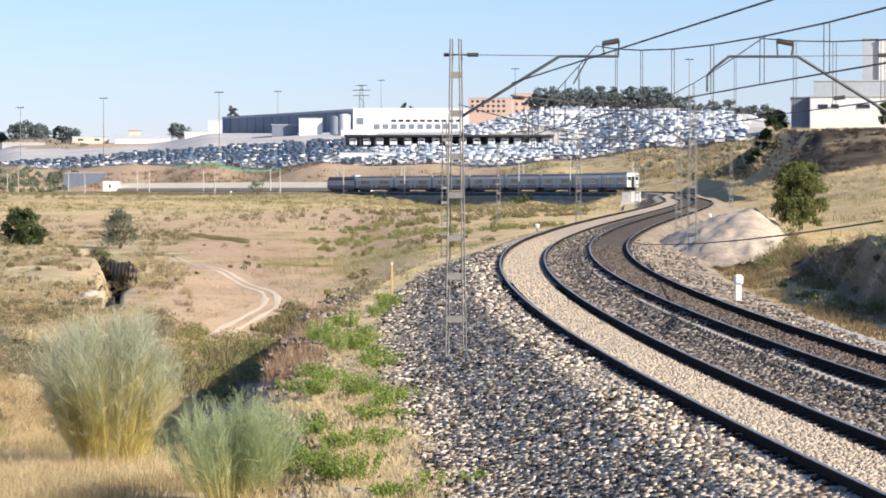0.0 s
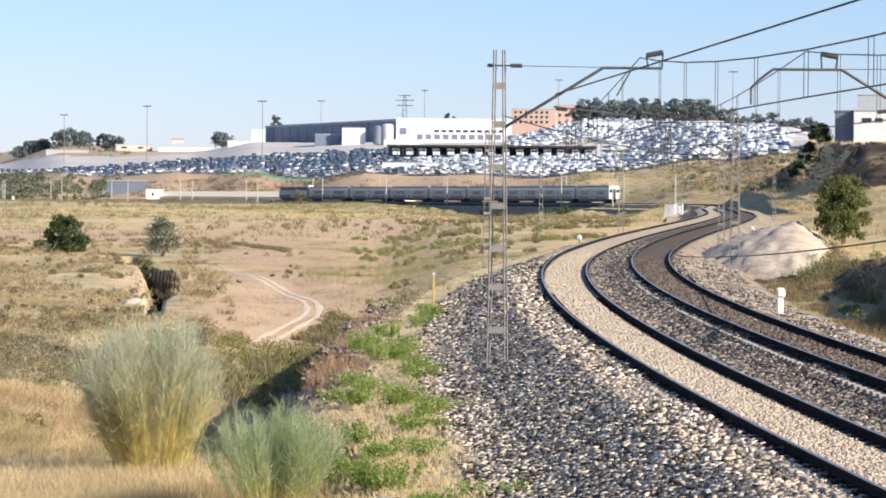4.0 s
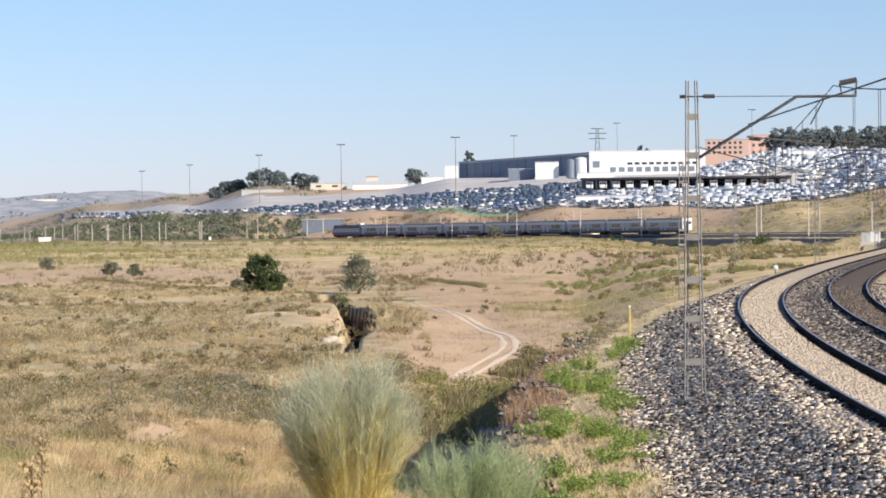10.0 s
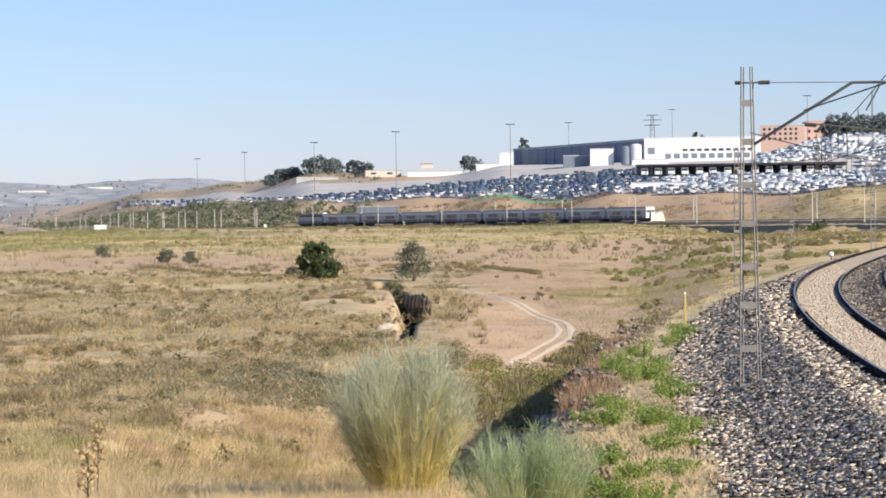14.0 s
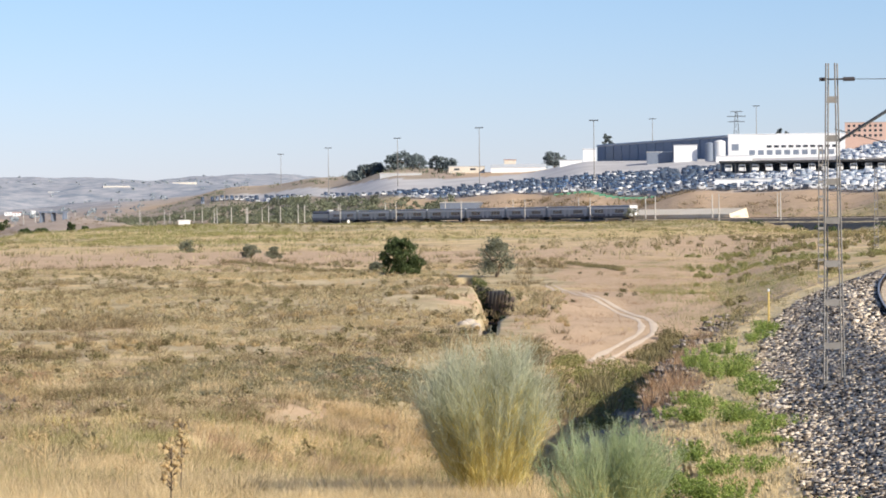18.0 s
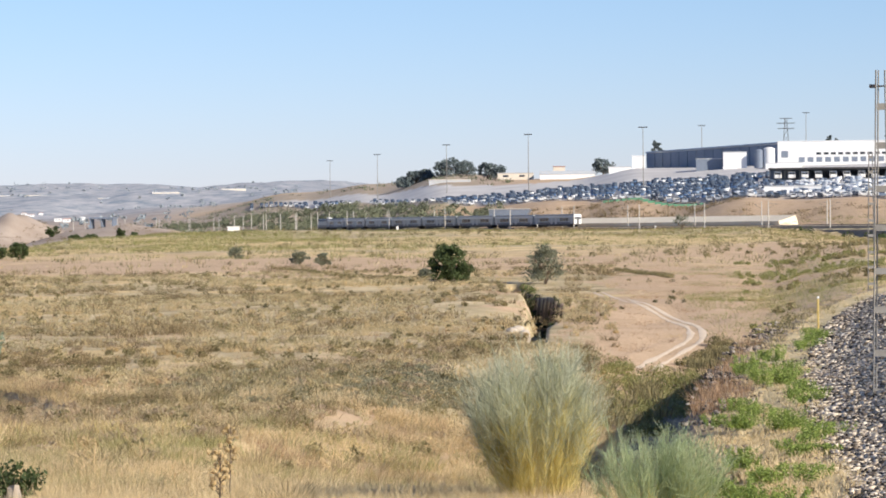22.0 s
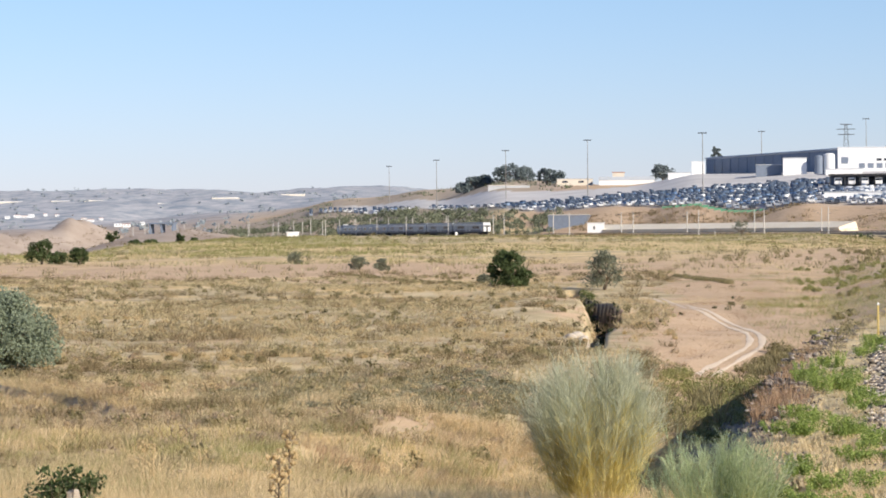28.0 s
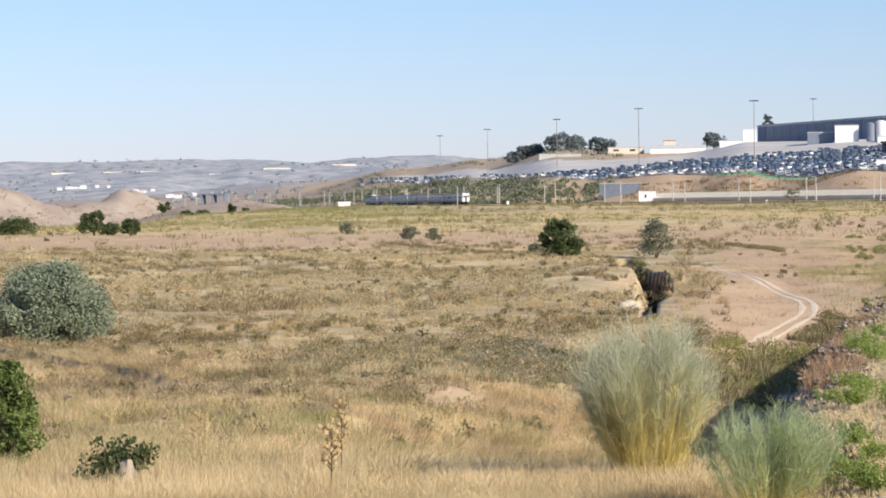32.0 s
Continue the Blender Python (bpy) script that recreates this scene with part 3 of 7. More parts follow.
def line_distance(x, y):
    """Signed metres to the right of the line, and metres along it, for points given as arrays."""
    x, y = np.ravel(x), np.ravel(y)
    off, along = np.full(len(x), 999.0), np.zeros(len(x))
    px, py, pa = LX[::4], LY[::4], LA[::4]
    for k in range(0, len(x), 20000):
        dx, dy = x[k:k + 20000, None] - px, y[k:k + 20000, None] - py
        i = np.argmin(dx * dx + dy * dy, 1)
        j = np.arange(len(i))
        ex, ey = dx[j, i], dy[j, i]
        off[k:k + 20000] = ex * np.cos(pa[i]) - ey * np.sin(pa[i])
        along[k:k + 20000] = LS[::4][i] + ex * np.sin(pa[i]) + ey * np.cos(pa[i])
    return off, along


def land_at(x, y):
    return float(land(np.array([x]), np.array([y]))[0])


def build_land():
    az = np.concatenate([np.arange(-180, -23, 3.0), np.arange(-23, 11.01, 0.07), np.arange(14, 179, 3.0), [180.0]])
    rad = np.concatenate([[0.0, 4, 8, 12, 18, 24], 30 * np.exp(np.arange(0, math.log(4.0), 0.0135)), 120 * np.exp(np.arange(0, math.log(270 / 120), 0.006)), 270 * np.exp(np.arange(0, math.log(4900 / 270), 0.0135)), [4900]])
    A, R = np.meshgrid(np.radians(az), rad, indexing="ij")
    X, Y = R * np.sin(A), R * np.cos(A)
    Z = land(X, Y)
    off, along = line_distance(X, Y)
    off, along = off.reshape(X.shape), along.reshape(X.shape)
    zl = np.interp(along, LS, LZ)
    m0 = A * 1000
    far_side = (off > 0) * (np.clip((along - 150) / 40, 0, 1) + 1.2 * np.clip((along - 430) / 50, 0, 1) * np.clip((720 - along) / 60, 0, 1) * np.clip((122 - m0) / 30, 0, 1))
    low = np.clip((9.5 + 16.0 * far_side - np.abs(off)) / (3 + 15.5 * far_side), 0, 1) * (R > 3)
    Z = np.where(low > 0, Z * (1 - low) + np.minimum(Z, zl - 1.6) * low, Z)
    na, nr = X.shape
    i, j = np.meshgrid(np.arange(na - 1), np.arange(nr - 1), indexing="ij")
    f = np.stack([i * nr + j, i * nr + j + 1, (i + 1) * nr + j + 1, (i + 1) * nr + j], -1).reshape(-1, 4)
    me = fast_mesh("ground", np.stack([X, Y, Z], -1).reshape(-1, 3), f, GROUND, True)
    # what grows where: dry grass, olive scrub, pale bare earth; and painted distance haze
    m, D = A * 1000, R
    grass = 0.35 + 0.5 * np.clip((105 - D) / 30, 0, 1) + 0.35 * np.clip((D - 380) / 120, 0, 1) * (D < 1100)
    grass = grass + 0.5 * (m > 20) * (D > 90)
    pink = np.exp(-(((m + 66) / 26) ** 2 + ((D - 190) / 70) ** 2)) + 1.1 * np.exp(-((D - 372) / 30) ** 2) * np.clip((-110 - m) / 20, 0, 1) + np.exp(-(((m + 15) / 35) ** 2 + ((D - 520) / 130) ** 2))
    bare = np.clip((-222 - m) / 12, 0, 1) * np.clip((D - 830) / 40, 0, 1)
    pink = pink + 1.2 * np.exp(-(((m + 126) / 15) ** 2 + ((D - 200) / 26) ** 2)) + 0.9 * np.exp(-(((m + 96) / 16) ** 2 + ((D - 165) / 40) ** 2))
    clay = bare + 0.75 * np.clip((D - 1240) / 60, 0, 1) * np.clip((1950 - D) / 60, 0, 1) * np.clip((-112 - m) / 14, 0, 1)
    pink = pink + 0.9 * (D > 840) * (m > -130) * (m < 40)
    grass = grass - 0.6 * pink
    olive = 0.75 * np.clip((D - 92) / 18, 0, 1) * np.clip((330 - D) / 50, 0, 1) * np.clip((-82 - m) / 14, 0, 1)
    olive = olive + 0.45 * np.clip((D - 400) / 60, 0, 1) * np.clip((980 - D) / 60, 0, 1) * (m < 60)
    olive = olive + 0.5 * np.exp(-(((m - 5) / 30) ** 2 + ((D - 280) / 110) ** 2)) - 0.5 * pink
    dry = np.exp(-(((m + 178) / 16) ** 2 + ((D - 296) / 9) ** 2))
    grass, olive = grass + dry, olive - dry
    olive = olive + 0.75 * np.clip((D - 1180) / 60, 0, 1) * np.clip((1950 - D) / 60, 0, 1) * np.clip((-105 - m) / 20, 0, 1)
    olive = olive + 0.85 * np.clip((D - 500) / 12, 0, 1) * np.clip((580 - D) / 40, 0, 1) * (m > 106)
    # ripples: straw lips before darker hollows, and rounded brown patches
    inner = np.clip((D - 60) / 30, 0, 1) * np.clip((345 - D) / 30, 0, 1) * (m < 20)
    lips = patchy(X / 15, Y / 8, 41) - 0.5
    spots = patchy(X / 2.6, Y / 6.5, 42) - 0.5
    grass = grass + inner * (2.2 * lips - 0.7 * spots)
    olive = olive + inner * (2.0 * spots - 1.5 * lips)
    smooth_patch = np.exp(-(((m + 146) / 36) ** 2 + ((D - 128) / 50) ** 2))
    olive, grass = olive + 0.8 * smooth_patch, grass - 0.9 * smooth_patch
    outer = np.clip((D - 330) / 40, 0, 1) * np.clip((900 - D) / 60, 0, 1)
    bands = patchy(X / 60, Y / 34, 43) - 0.5
    grass, olive = grass + 1.6 * outer * bands, olive - 1.8 * outer * bands
    g = gully_distance(X, Y)
    gx = np.interp(D, [math.hypot(*p) for p in GULLY[::-1]], [math.atan2(*p) * 1000 for p in GULLY[::-1]])
    pale = 1.1 * (g > 0.8) * (g < 3.2) * (D > 143) * (D < 166) * (m < gx) * np.clip(2.2 * patchy(X / 1.5, Y / 4, 88) - 0.25, 0, 1)
    pale = pale + 0.25 * np.clip(1.6 - path_distance(X, Y) / 2.2, 0, 1)
    lot_bottom = np.interp(m, LOT_AZ, LOT_D)
    paved = np.clip((D - lot_bottom) / 15, 0, 1) * (D < lot_bottom + np.interp(m, (-215, -150, -110, -85), (120, 190, 260, 420))) * np.clip((m + 203) / 14, 0, 1) * (m < 108)
    # far: how much of the painted haze tone the land takes
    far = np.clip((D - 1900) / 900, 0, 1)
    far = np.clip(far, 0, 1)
    # shade painted on the cut bank's face; scorch and shade on the shed bank
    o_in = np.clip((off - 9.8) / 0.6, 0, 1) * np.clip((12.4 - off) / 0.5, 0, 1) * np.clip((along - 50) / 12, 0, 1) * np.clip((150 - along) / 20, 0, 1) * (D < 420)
    burnt_shade = np.maximum(o_in * np.clip(1.5 - 1.6 * patchy(X / 2.5, Y / 5, 72), 0, 0.75), np.clip((D - 498) / 8, 0, 1) * np.clip((575 - D) / 14, 0, 1) * np.clip((m - 98) / 6, 0, 1) * np.clip(2.8 - 3.0 * patchy(X / 12, Y / 9, 71), 0, 1))
    # shade of the gully's right bank, painted dark
    burnt_shade = np.maximum(burnt_shade, (g < 2.0) * (m > gx - 3) * (D > 150) * (D < 250) * 1.0)
    for nm, val in (("clay", clay * (1 - np.clip(paved, 0, 1))), ("burnt_shade", burnt_shade)):
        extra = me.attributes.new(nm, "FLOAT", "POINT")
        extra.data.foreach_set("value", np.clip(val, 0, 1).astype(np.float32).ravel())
    pav = me.attributes.new("paving", "FLOAT", "POINT")
    pav.data.foreach_set("value", paved.astype(np.float32).ravel())
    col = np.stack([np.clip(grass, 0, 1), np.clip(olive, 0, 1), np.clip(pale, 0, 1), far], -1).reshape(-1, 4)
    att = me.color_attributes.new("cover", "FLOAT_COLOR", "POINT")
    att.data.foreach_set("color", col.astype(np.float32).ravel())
    tagged(new("ground", me), "dry rolling land with parched grass and scrub", "ground", kind="structure")


LOT_AZ, LOT_D = (-230, -200, -170, -140, -110, -75, -37, 0, 41, 75, 100), (1720, 1680, 1490, 1235, 1140, 1050, 960, 920, 850, 835, 785)


build_land()


def dirt_path():
    """Two worn wheel ruts that wind through the field."""
    t = thing("dirt_path", "pale winding dirt path with two wheel ruts", "path", kind="structure")
    pts = np.array(PATH)
    k = np.arange(len(pts))
    u = np.linspace(0, len(pts) - 1, 160)
    cx, cy = np.interp(u, k, pts[:, 0]), np.interp(u, k, pts[:, 1])
    for _ in range(60):
        cx[1:-1], cy[1:-1] = (cx[:-2] + cx[1:-1] * 2 + cx[2:]) / 4, (cy[:-2] + cy[1:-1] * 2 + cy[2:]) / 4
    tx, ty = np.gradient(cx), np.gradient(cy)
    n = np.hypot(tx, ty)
    nx, ny = -ty / n, tx / n
    for side in (-1, 1):
        w = 0.16 + 0.24 * (fbm(u * 2.3, u * 0 + side * 3, 8) - 0.5)
        rows = []
        for o, lift in ((side * 0.33 - w, 0.012), (side * 0.33, 0.035), (side * 0.33 + w, 0.012)):
            x, y = cx + nx * o, cy + ny * o
            rows.append(np.stack([x, y, land(x, y) + lift], 1))
        v = np.stack(rows, 1).reshape(-1, 3)
        i = np.arange(len(u) - 1)[:, None] * 3
        f = np.concatenate([i + np.array([0, 1, 4, 3]), i + np.array([1, 2, 5, 4])])
        part("rut", fast_mesh("rut", v, f, PATH_DIRT, True), t)


dirt_path()


# ---------------------------------------------------------------- the railway
EDGE = ((20, 45, 64, 98, 120), (0.1, 0.2, 0.2, 0.6, 0.3))


def build_railway():
    bed = thing("railway_bed", "stone ballast bed of a double track on a low embankment", "track bed", kind="structure")
    T = TRACK_GAP / 2
    part("shoulder", sweep("shoulder", [(-9.2, -1.45), (-8.6, -1.36), (-8.0, -1.3)], 30, 300, 0.5, EARTH, wobble=1.0, edge=EDGE), bed, "trodden edge of the embankment")
    part("scarp", sweep("scarp", [(-14.5, -4.5), (-12.5, -4.35), (-10.1, -4.2), (-9.75, -3.0), (-9.6, -1.9), (-9.2, -1.45)], 30, 300, 0.5, SHADE_SLOPE, wobble=1.0, edge=EDGE), bed, "embankment slope with the ditch's shade in its colour")
    part("verge", sweep("verge", [(-8.0, -1.3), (-7.2, -1.24), (-6.3, -1.06)], -10, 1690, 0.5, DIRTY_GRASS, wobble=1.0), bed, "trodden dry grass verge")
    part("bench", sweep("bench", [(-6.3, -1.06), (-5.9, -0.98), (-5.4, -0.86), (-4.0, -0.32)], -10, 1690, 0.5, BALLAST_BASE, wobble=1.0), bed, "grey ballast shoulder")
    part("crest", sweep("crest", [(-4.0, -0.32), (-3.7, -0.2), (-2.9, -0.09)], -10, 1690, 0.5, BED_PALE), bed, "pale dusty edge of the ballast")
    part("left_bed", sweep("left_bed", [(-2.9, -0.09), (-2.5, -0.11), (-1.2, -0.205), (-0.85, -0.22)], -10, 1690, 1.0, BED_PALE), bed, "pale dusty ballast")
    part("middle_bed", sweep("middle_bed", [(-0.85, -0.22), (-0.2, -0.27), (0.3, -0.2), (0.85, -0.09)], -10, 1690, 1.0, BALLAST_BASE, wobble=0.0), bed, "grey ballast between the tracks")
    part("right_bed", sweep("right_bed", [(0.85, -0.09), (1.3, -0.115), (2.4, -0.197), (2.9, -0.23)], -10, 1690, 1.0, BED_BROWN), bed, "rust-brown ballast")
    part("right_shoulder", sweep("right_shoulder", [(2.9, -0.23), (3.4, -0.3), (4.2, -0.7), (6.2, -0.9), (8.5, -2.0), (10.0, -2.2)], -10, 1690, 0.5, DIRT, wobble=0.5), bed, "pale dirt shoulder")
    far = [(-8.0, -1.3), (-8.7, -1.7), (-10.6, -4.6), (-13.0, -5.6)]
    part("far_slope", sweep("far_slope", far, 300, 1690, 2.0, EARTH, wobble=1.0), bed, "earth slope of the embankment")
    prof = [(-0.065, -0.17), (0.065, -0.17), (0.065, -0.155), (0.012, -0.135), (0.012, -0.045), (0.036, -0.035), (0.036, -0.003), (-0.036, -0.003), (-0.036, -0.035), (-0.012, -0.045), (-0.012, -0.135), (-0.065, -0.155)]
    for name, c in (("left_track", -T), ("right_track", T)):
        tr = thing("railway_track", "steel rails on concrete sleepers" if c < 0 else "rusty steel rails bedded in brown ballast", "railway track", "double track")
        for sgn in (-1, 1):
            o = c + sgn * GAUGE / 2
            dz = -sgn * CANT / 2
            r = part("rail", sweep("rail", [(o + a, dz + h) for a, h in prof], -10, 1690, 1.0, RAIL, closed=True, smooth=False), tr)
            part("running_face", sweep("running_face", [(o - 0.033, dz - 0.001), (o - 0.02, dz + 0.002), (o + 0.02, dz + 0.002), (o + 0.033, dz - 0.001)], -10, 1690, 1.0, RAIL_TOP), r, "bright worn running face")
    return T


T = build_railway()


def lattice_mast(height, w0, w1, label):
    m = thing("catenary_mast", label, "catenary mast", "masts along the line")
    half = lambda z: (w0 + (w1 - w0) * z / height) / 2
    for sx in (-1, 1):
        for sy in (-1, 1):
            part("leg", (rods(((sx * half(0) + sy * 0.035, sy * 0.09, -0.6), (sx * half(height) + sy * 0.03, sy * 0.09, height), 0.017), n=4), RUSTY), m)
    z, k = 0.25, 0
    while z < height - 0.2:
        for sy in (-1, 1):
            part("batten", (boxes((-half(z), sy * 0.09 - 0.008, z - 0.07, half(z), sy * 0.09 + 0.008, z + 0.07)), RUSTY), m)
        z += 0.85 + 0.1 * (k % 2)
        k += 1
    part("footing", (boxes((-0.32, -0.3, -0.7, 0.32, 0.3, 0.06), bevel=0.03), CONCRETE), m)
    return m


def cantilever(m, side, reach=3.6, dropper=True, back=0.0):
    """The bracket of a mast: a rising stay, a level arm, insulators and the steady arm."""
    s = side
    part("arm", (rods(((s * 0.15, 0, 5.6), (s * 2.3, 0, 6.92), 0.04), ((s * 2.3, 0, 6.92), (s * reach, 0, 6.92), 0.035)), STEEL), m)
    part("stay", (rods(((s * 0.1, 0, 6.95), (s * 2.3, 0, 6.93), 0.01)), STEEL), m)
    for a, b, r in (((3.25, 7.2), (3.62, 7.27), 0.06), ((0.25, 6.95), (0.5, 6.95), 0.045), ((1.25, 6.02), (1.5, 5.99), 0.045)):
        q = back if a[0] > 3 else 0.0
        part("insulator", (rods(((s * (a[0] - q), 0, a[1]), (s * (b[0] - q), 0, b[1]), r), n=8), INSULATOR), m)
    for a, b in (((3.3, 6.9), (3.25, 7.2)), ((3.6, 6.9), (3.62, 7.27))):
        part("hanger", (rods(((s * (a[0] - back), 0, a[1]), (s * (b[0] - back), 0, b[1]), 0.022)), STEEL), m)
    for a, b in (((1.2, 6.05), (3.0, 5.85)), ((2.9, 6.85), (2.6, 6.3)))[:2 if dropper else 0]:
        part("steady_arm", (rods(((s * a[0], 0, a[1]), (s * b[0], 0, b[1]), 0.02)), STEEL), m)


def place_mast(s, off, side, arm=True, hook=False):
    p, a = on_line(s, off, -0.95)
    m = lattice_mast(7.3, 0.42, 0.19, "tall rusty lattice catenary mast beside the track")
    if arm:
        cantilever(m, side, 3.84 if hook else 3.6, not hook, 0.85 if hook else 0.0)
    part("insulator", (rods(((-side * 0.27, 0, 6.95), (-side * 0.12, 0, 6.95), 0.04), n=8), INSULATOR), m)
    part("tie_bar", (rods(((-side * 0.14, 0, 6.95), (side * 0.25, 0, 6.95), 0.02), n=5), STEEL), m)
    if hook:
        part("drop_arm", (rods(((-3.82, 0, 6.93), (-4.17, 0, 6.66), 0.035), ((-4.17, 0, 6.66), (-4.32, 0, 6.5), 0.03), ((-4.32, 0, 6.5), (-4.32, 0, 6.14), 0.025)), STEEL), m)
    m.matrix_basis = pose(p.x, p.y, p.z, 0, 0, -math.degrees(a))
    return m


for s, off, side, arm in ((41.6, -4.95, 1, 1), (41.6, 4.95, -1, 1), (96.5, 5.0, -1, 1), (211, -4.95, 1, 1), (160, 5.0, -1, 1), (290, -4.95, 1, 1), (330, 5.0, -1, 1), (400, -4.95, 1, 1)):
    place_mast(s, off, side, arm, s < 50 and off > 0)
for az, d, h in ((0.5, 172, 8.6), (18.5, 300, 8.0)):
    x, y = bearing(az, d)
    m = lattice_mast(h, 0.42, 0.2, "rusty lattice mast standing in the scrub")
    m.matrix_basis = pose(x, y, land_at(x, y), 0, 0, 8)


def tube(points, r, n=5):
    bm = bmesh.new()
    pts = [Vector(p) for p in points]
    rings = []
    for i, p in enumerate(pts):
        q = (pts[min(i + 1, len(pts) - 1)] - pts[max(i - 1, 0)]).to_track_quat("Z", "Y").to_matrix()
        rings.append([bm.verts.new(p + q @ Vector((r * math.cos(2 * math.pi * k / n), r * math.sin(2 * math.pi * k / n), 0))) for k in range(n)])
    for a, b in zip(rings, rings[1:]):
        for k in range(n):
            bm.faces.new((a[k], a[(k + 1) % n], b[(k + 1) % n], b[k]))
    return bm


def overhead_line(c, stations, label):
    """A carrying wire that sags between its masts, the contact wire below it, and pairs of droppers."""
    w = thing("overhead_line", label, "overhead line", "overhead lines")
    top, low, drops = [], [], []
    for s0, s1 in zip(stations, stations[1:]):
        n = max(6, int((s1 - s0) / 4.5))
        for k in range(n + 1):
            f = k / n
            s = s0 + (s1 - s0) * f
            stag = 0.2 * math.cos(math.pi * f)
            a, _ = on_line(s, c, (6.2 if c < 0 else 6.37) - 0.001 * f * (1 - f) * (s1 - s0) ** 2)
            b, _ = on_line(s, c + stag * 0.4, 4.62)
            top.append(a)
            low.append(b)
            if 0 < k < n and s < 300:
                for e in (-0.18, 0.18):
                    p, _ = on_line(s + e, c, 0)
                    drops.append((Vector((p.x, p.y, a.z)), Vector((p.x, p.y, b.z))))
    part("carrying_wire", (tube(top, 0.013), WIRE), w)
    part("contact_wire", (tube(low, 0.012), WIRE), w)
    for a, b in drops:
        part("dropper", (rods((a, b, 0.006), n=4), WIRE), w)


overhead_line(-T, (-20, 41.6, 100, 155, 211, 290, 400, 460), "sagging copper overhead line over the outer track")
overhead_line(T, (-20, 41.6, 96.5, 160, 245, 330, 400), "sagging copper overhead line over the inner track")


def cable(points, sag, r, label):
    a, b = (Vector(p) for p in points)
    pts = [a.lerp(b, k / 16) - Vector((0, 0, sag * 4 * (k / 16) * (1 - k / 16))) for k in range(17)]
    c = thing("cable", label, "cable")
    part("strand", (tube(pts, r), DARK), c)


cable(((1.53, 66.5, 5.22), (8.74, 8.0, 6.37)), 0.0, 0.017, "black feeder cable running from the lattice mast")
cable(((0.35, 66.5, 4.75), (10.4, 124, 4.4)), 0.35, 0.014, "thin black feeder cable between two masts")
cable(((9.9, 152, -0.6), (9.1, 62, 2.25)), 0.2, 0.022, "low black cable strung along the track")


# ---------------------------------------------------------------- the train
def coach(tail=False):
    c = thing("railway_coach", "grey-blue passenger coach with dark windows" if not tail else "grey-blue end coach with a white cab", "railway coach", "coaches of the train")
    L, W = 26.0, 1.42
    bm = boxes((-W, 0.2, 0.95, W, L - 0.2, 3.75), bevel=0.12)
    part("body", (bm, TRAIN_BODY), c)
    for sx in (-1, 1):
        part("lower_panel", (boxes((sx * W - 0.012, 0.4, 0.99, sx * W + 0.012, L - 0.4, 1.62)), TRAIN_DARK), c, "dark lower side panel")
        part("cantrail", (boxes((sx * W - 0.014, 0.4, 3.12, sx * W + 0.014, L - 0.4, 3.72)), SILVER), c, "pale silver band under the roof")
    part("roof", (boxes((-W + 0.12, 0.25, 3.75, W - 0.12, L - 0.25, 4.2), bevel=0.2), TRAIN_GREY), c)
    part("skirt", (boxes((-1.25, 3, 0.35, 1.25, L - 3, 0.98)), DARK), c)
    for y in (3.6, L - 3.6):
        b = part("bogie", (boxes((-1.2, y - 1.6, 0.25, 1.2, y + 1.6, 0.85), bevel=0.08), DARK), c)
        for yy in (y - 1.25, y + 1.25):
            part("wheelset", (rods(((-0.9, yy, 0.45), (0.9, yy, 0.45), 0.45), n=14), DARK), b)
    for y0 in (3.6, 5.5, 7.4, 16.4, 18.3, 20.2):
        for sx in (-1, 1):
            part("window", (boxes((sx * W - 0.02, y0, 1.95, sx * W + 0.02, y0 + 1.7, 3.0)), GLASS), c)
    for y in (1.6, 11.6, 14.4, L - 1.6):
        for sx in (-1, 1):
            part("door", (boxes((sx * W - 0.02, y - 0.6, 1.05, sx * W + 0.02, y + 0.6, 3.1)), TRAIN_GREY), c)
    part("coupling", (boxes((-0.6, L - 0.25, 1.2, 0.6, L + 0.45, 3.4)), DARK), c)
    if tail:
        part("cab_face", (boxes((-1.35, 0.05, 1.0, -0.3, 0.2, 4.05), (0.3, 0.05, 1.0, 1.35, 0.2, 4.05), (-0.3, 0.06, 3.3, 0.3, 0.2, 4.0), bevel=0.03), WHITE), c, "white cab front")
        for sx in (-1, 1):
            part("cab_window", (boxes((sx * 0.8 - 0.35, 0.02, 2.5, sx * 0.8 + 0.35, 0.06, 3.2)), GLASS), c)
        part("gangway", (boxes((-0.28, -0.05, 1.1, 0.28, 0.2, 3.25)), DARK), c, "dark end gangway")
    return c


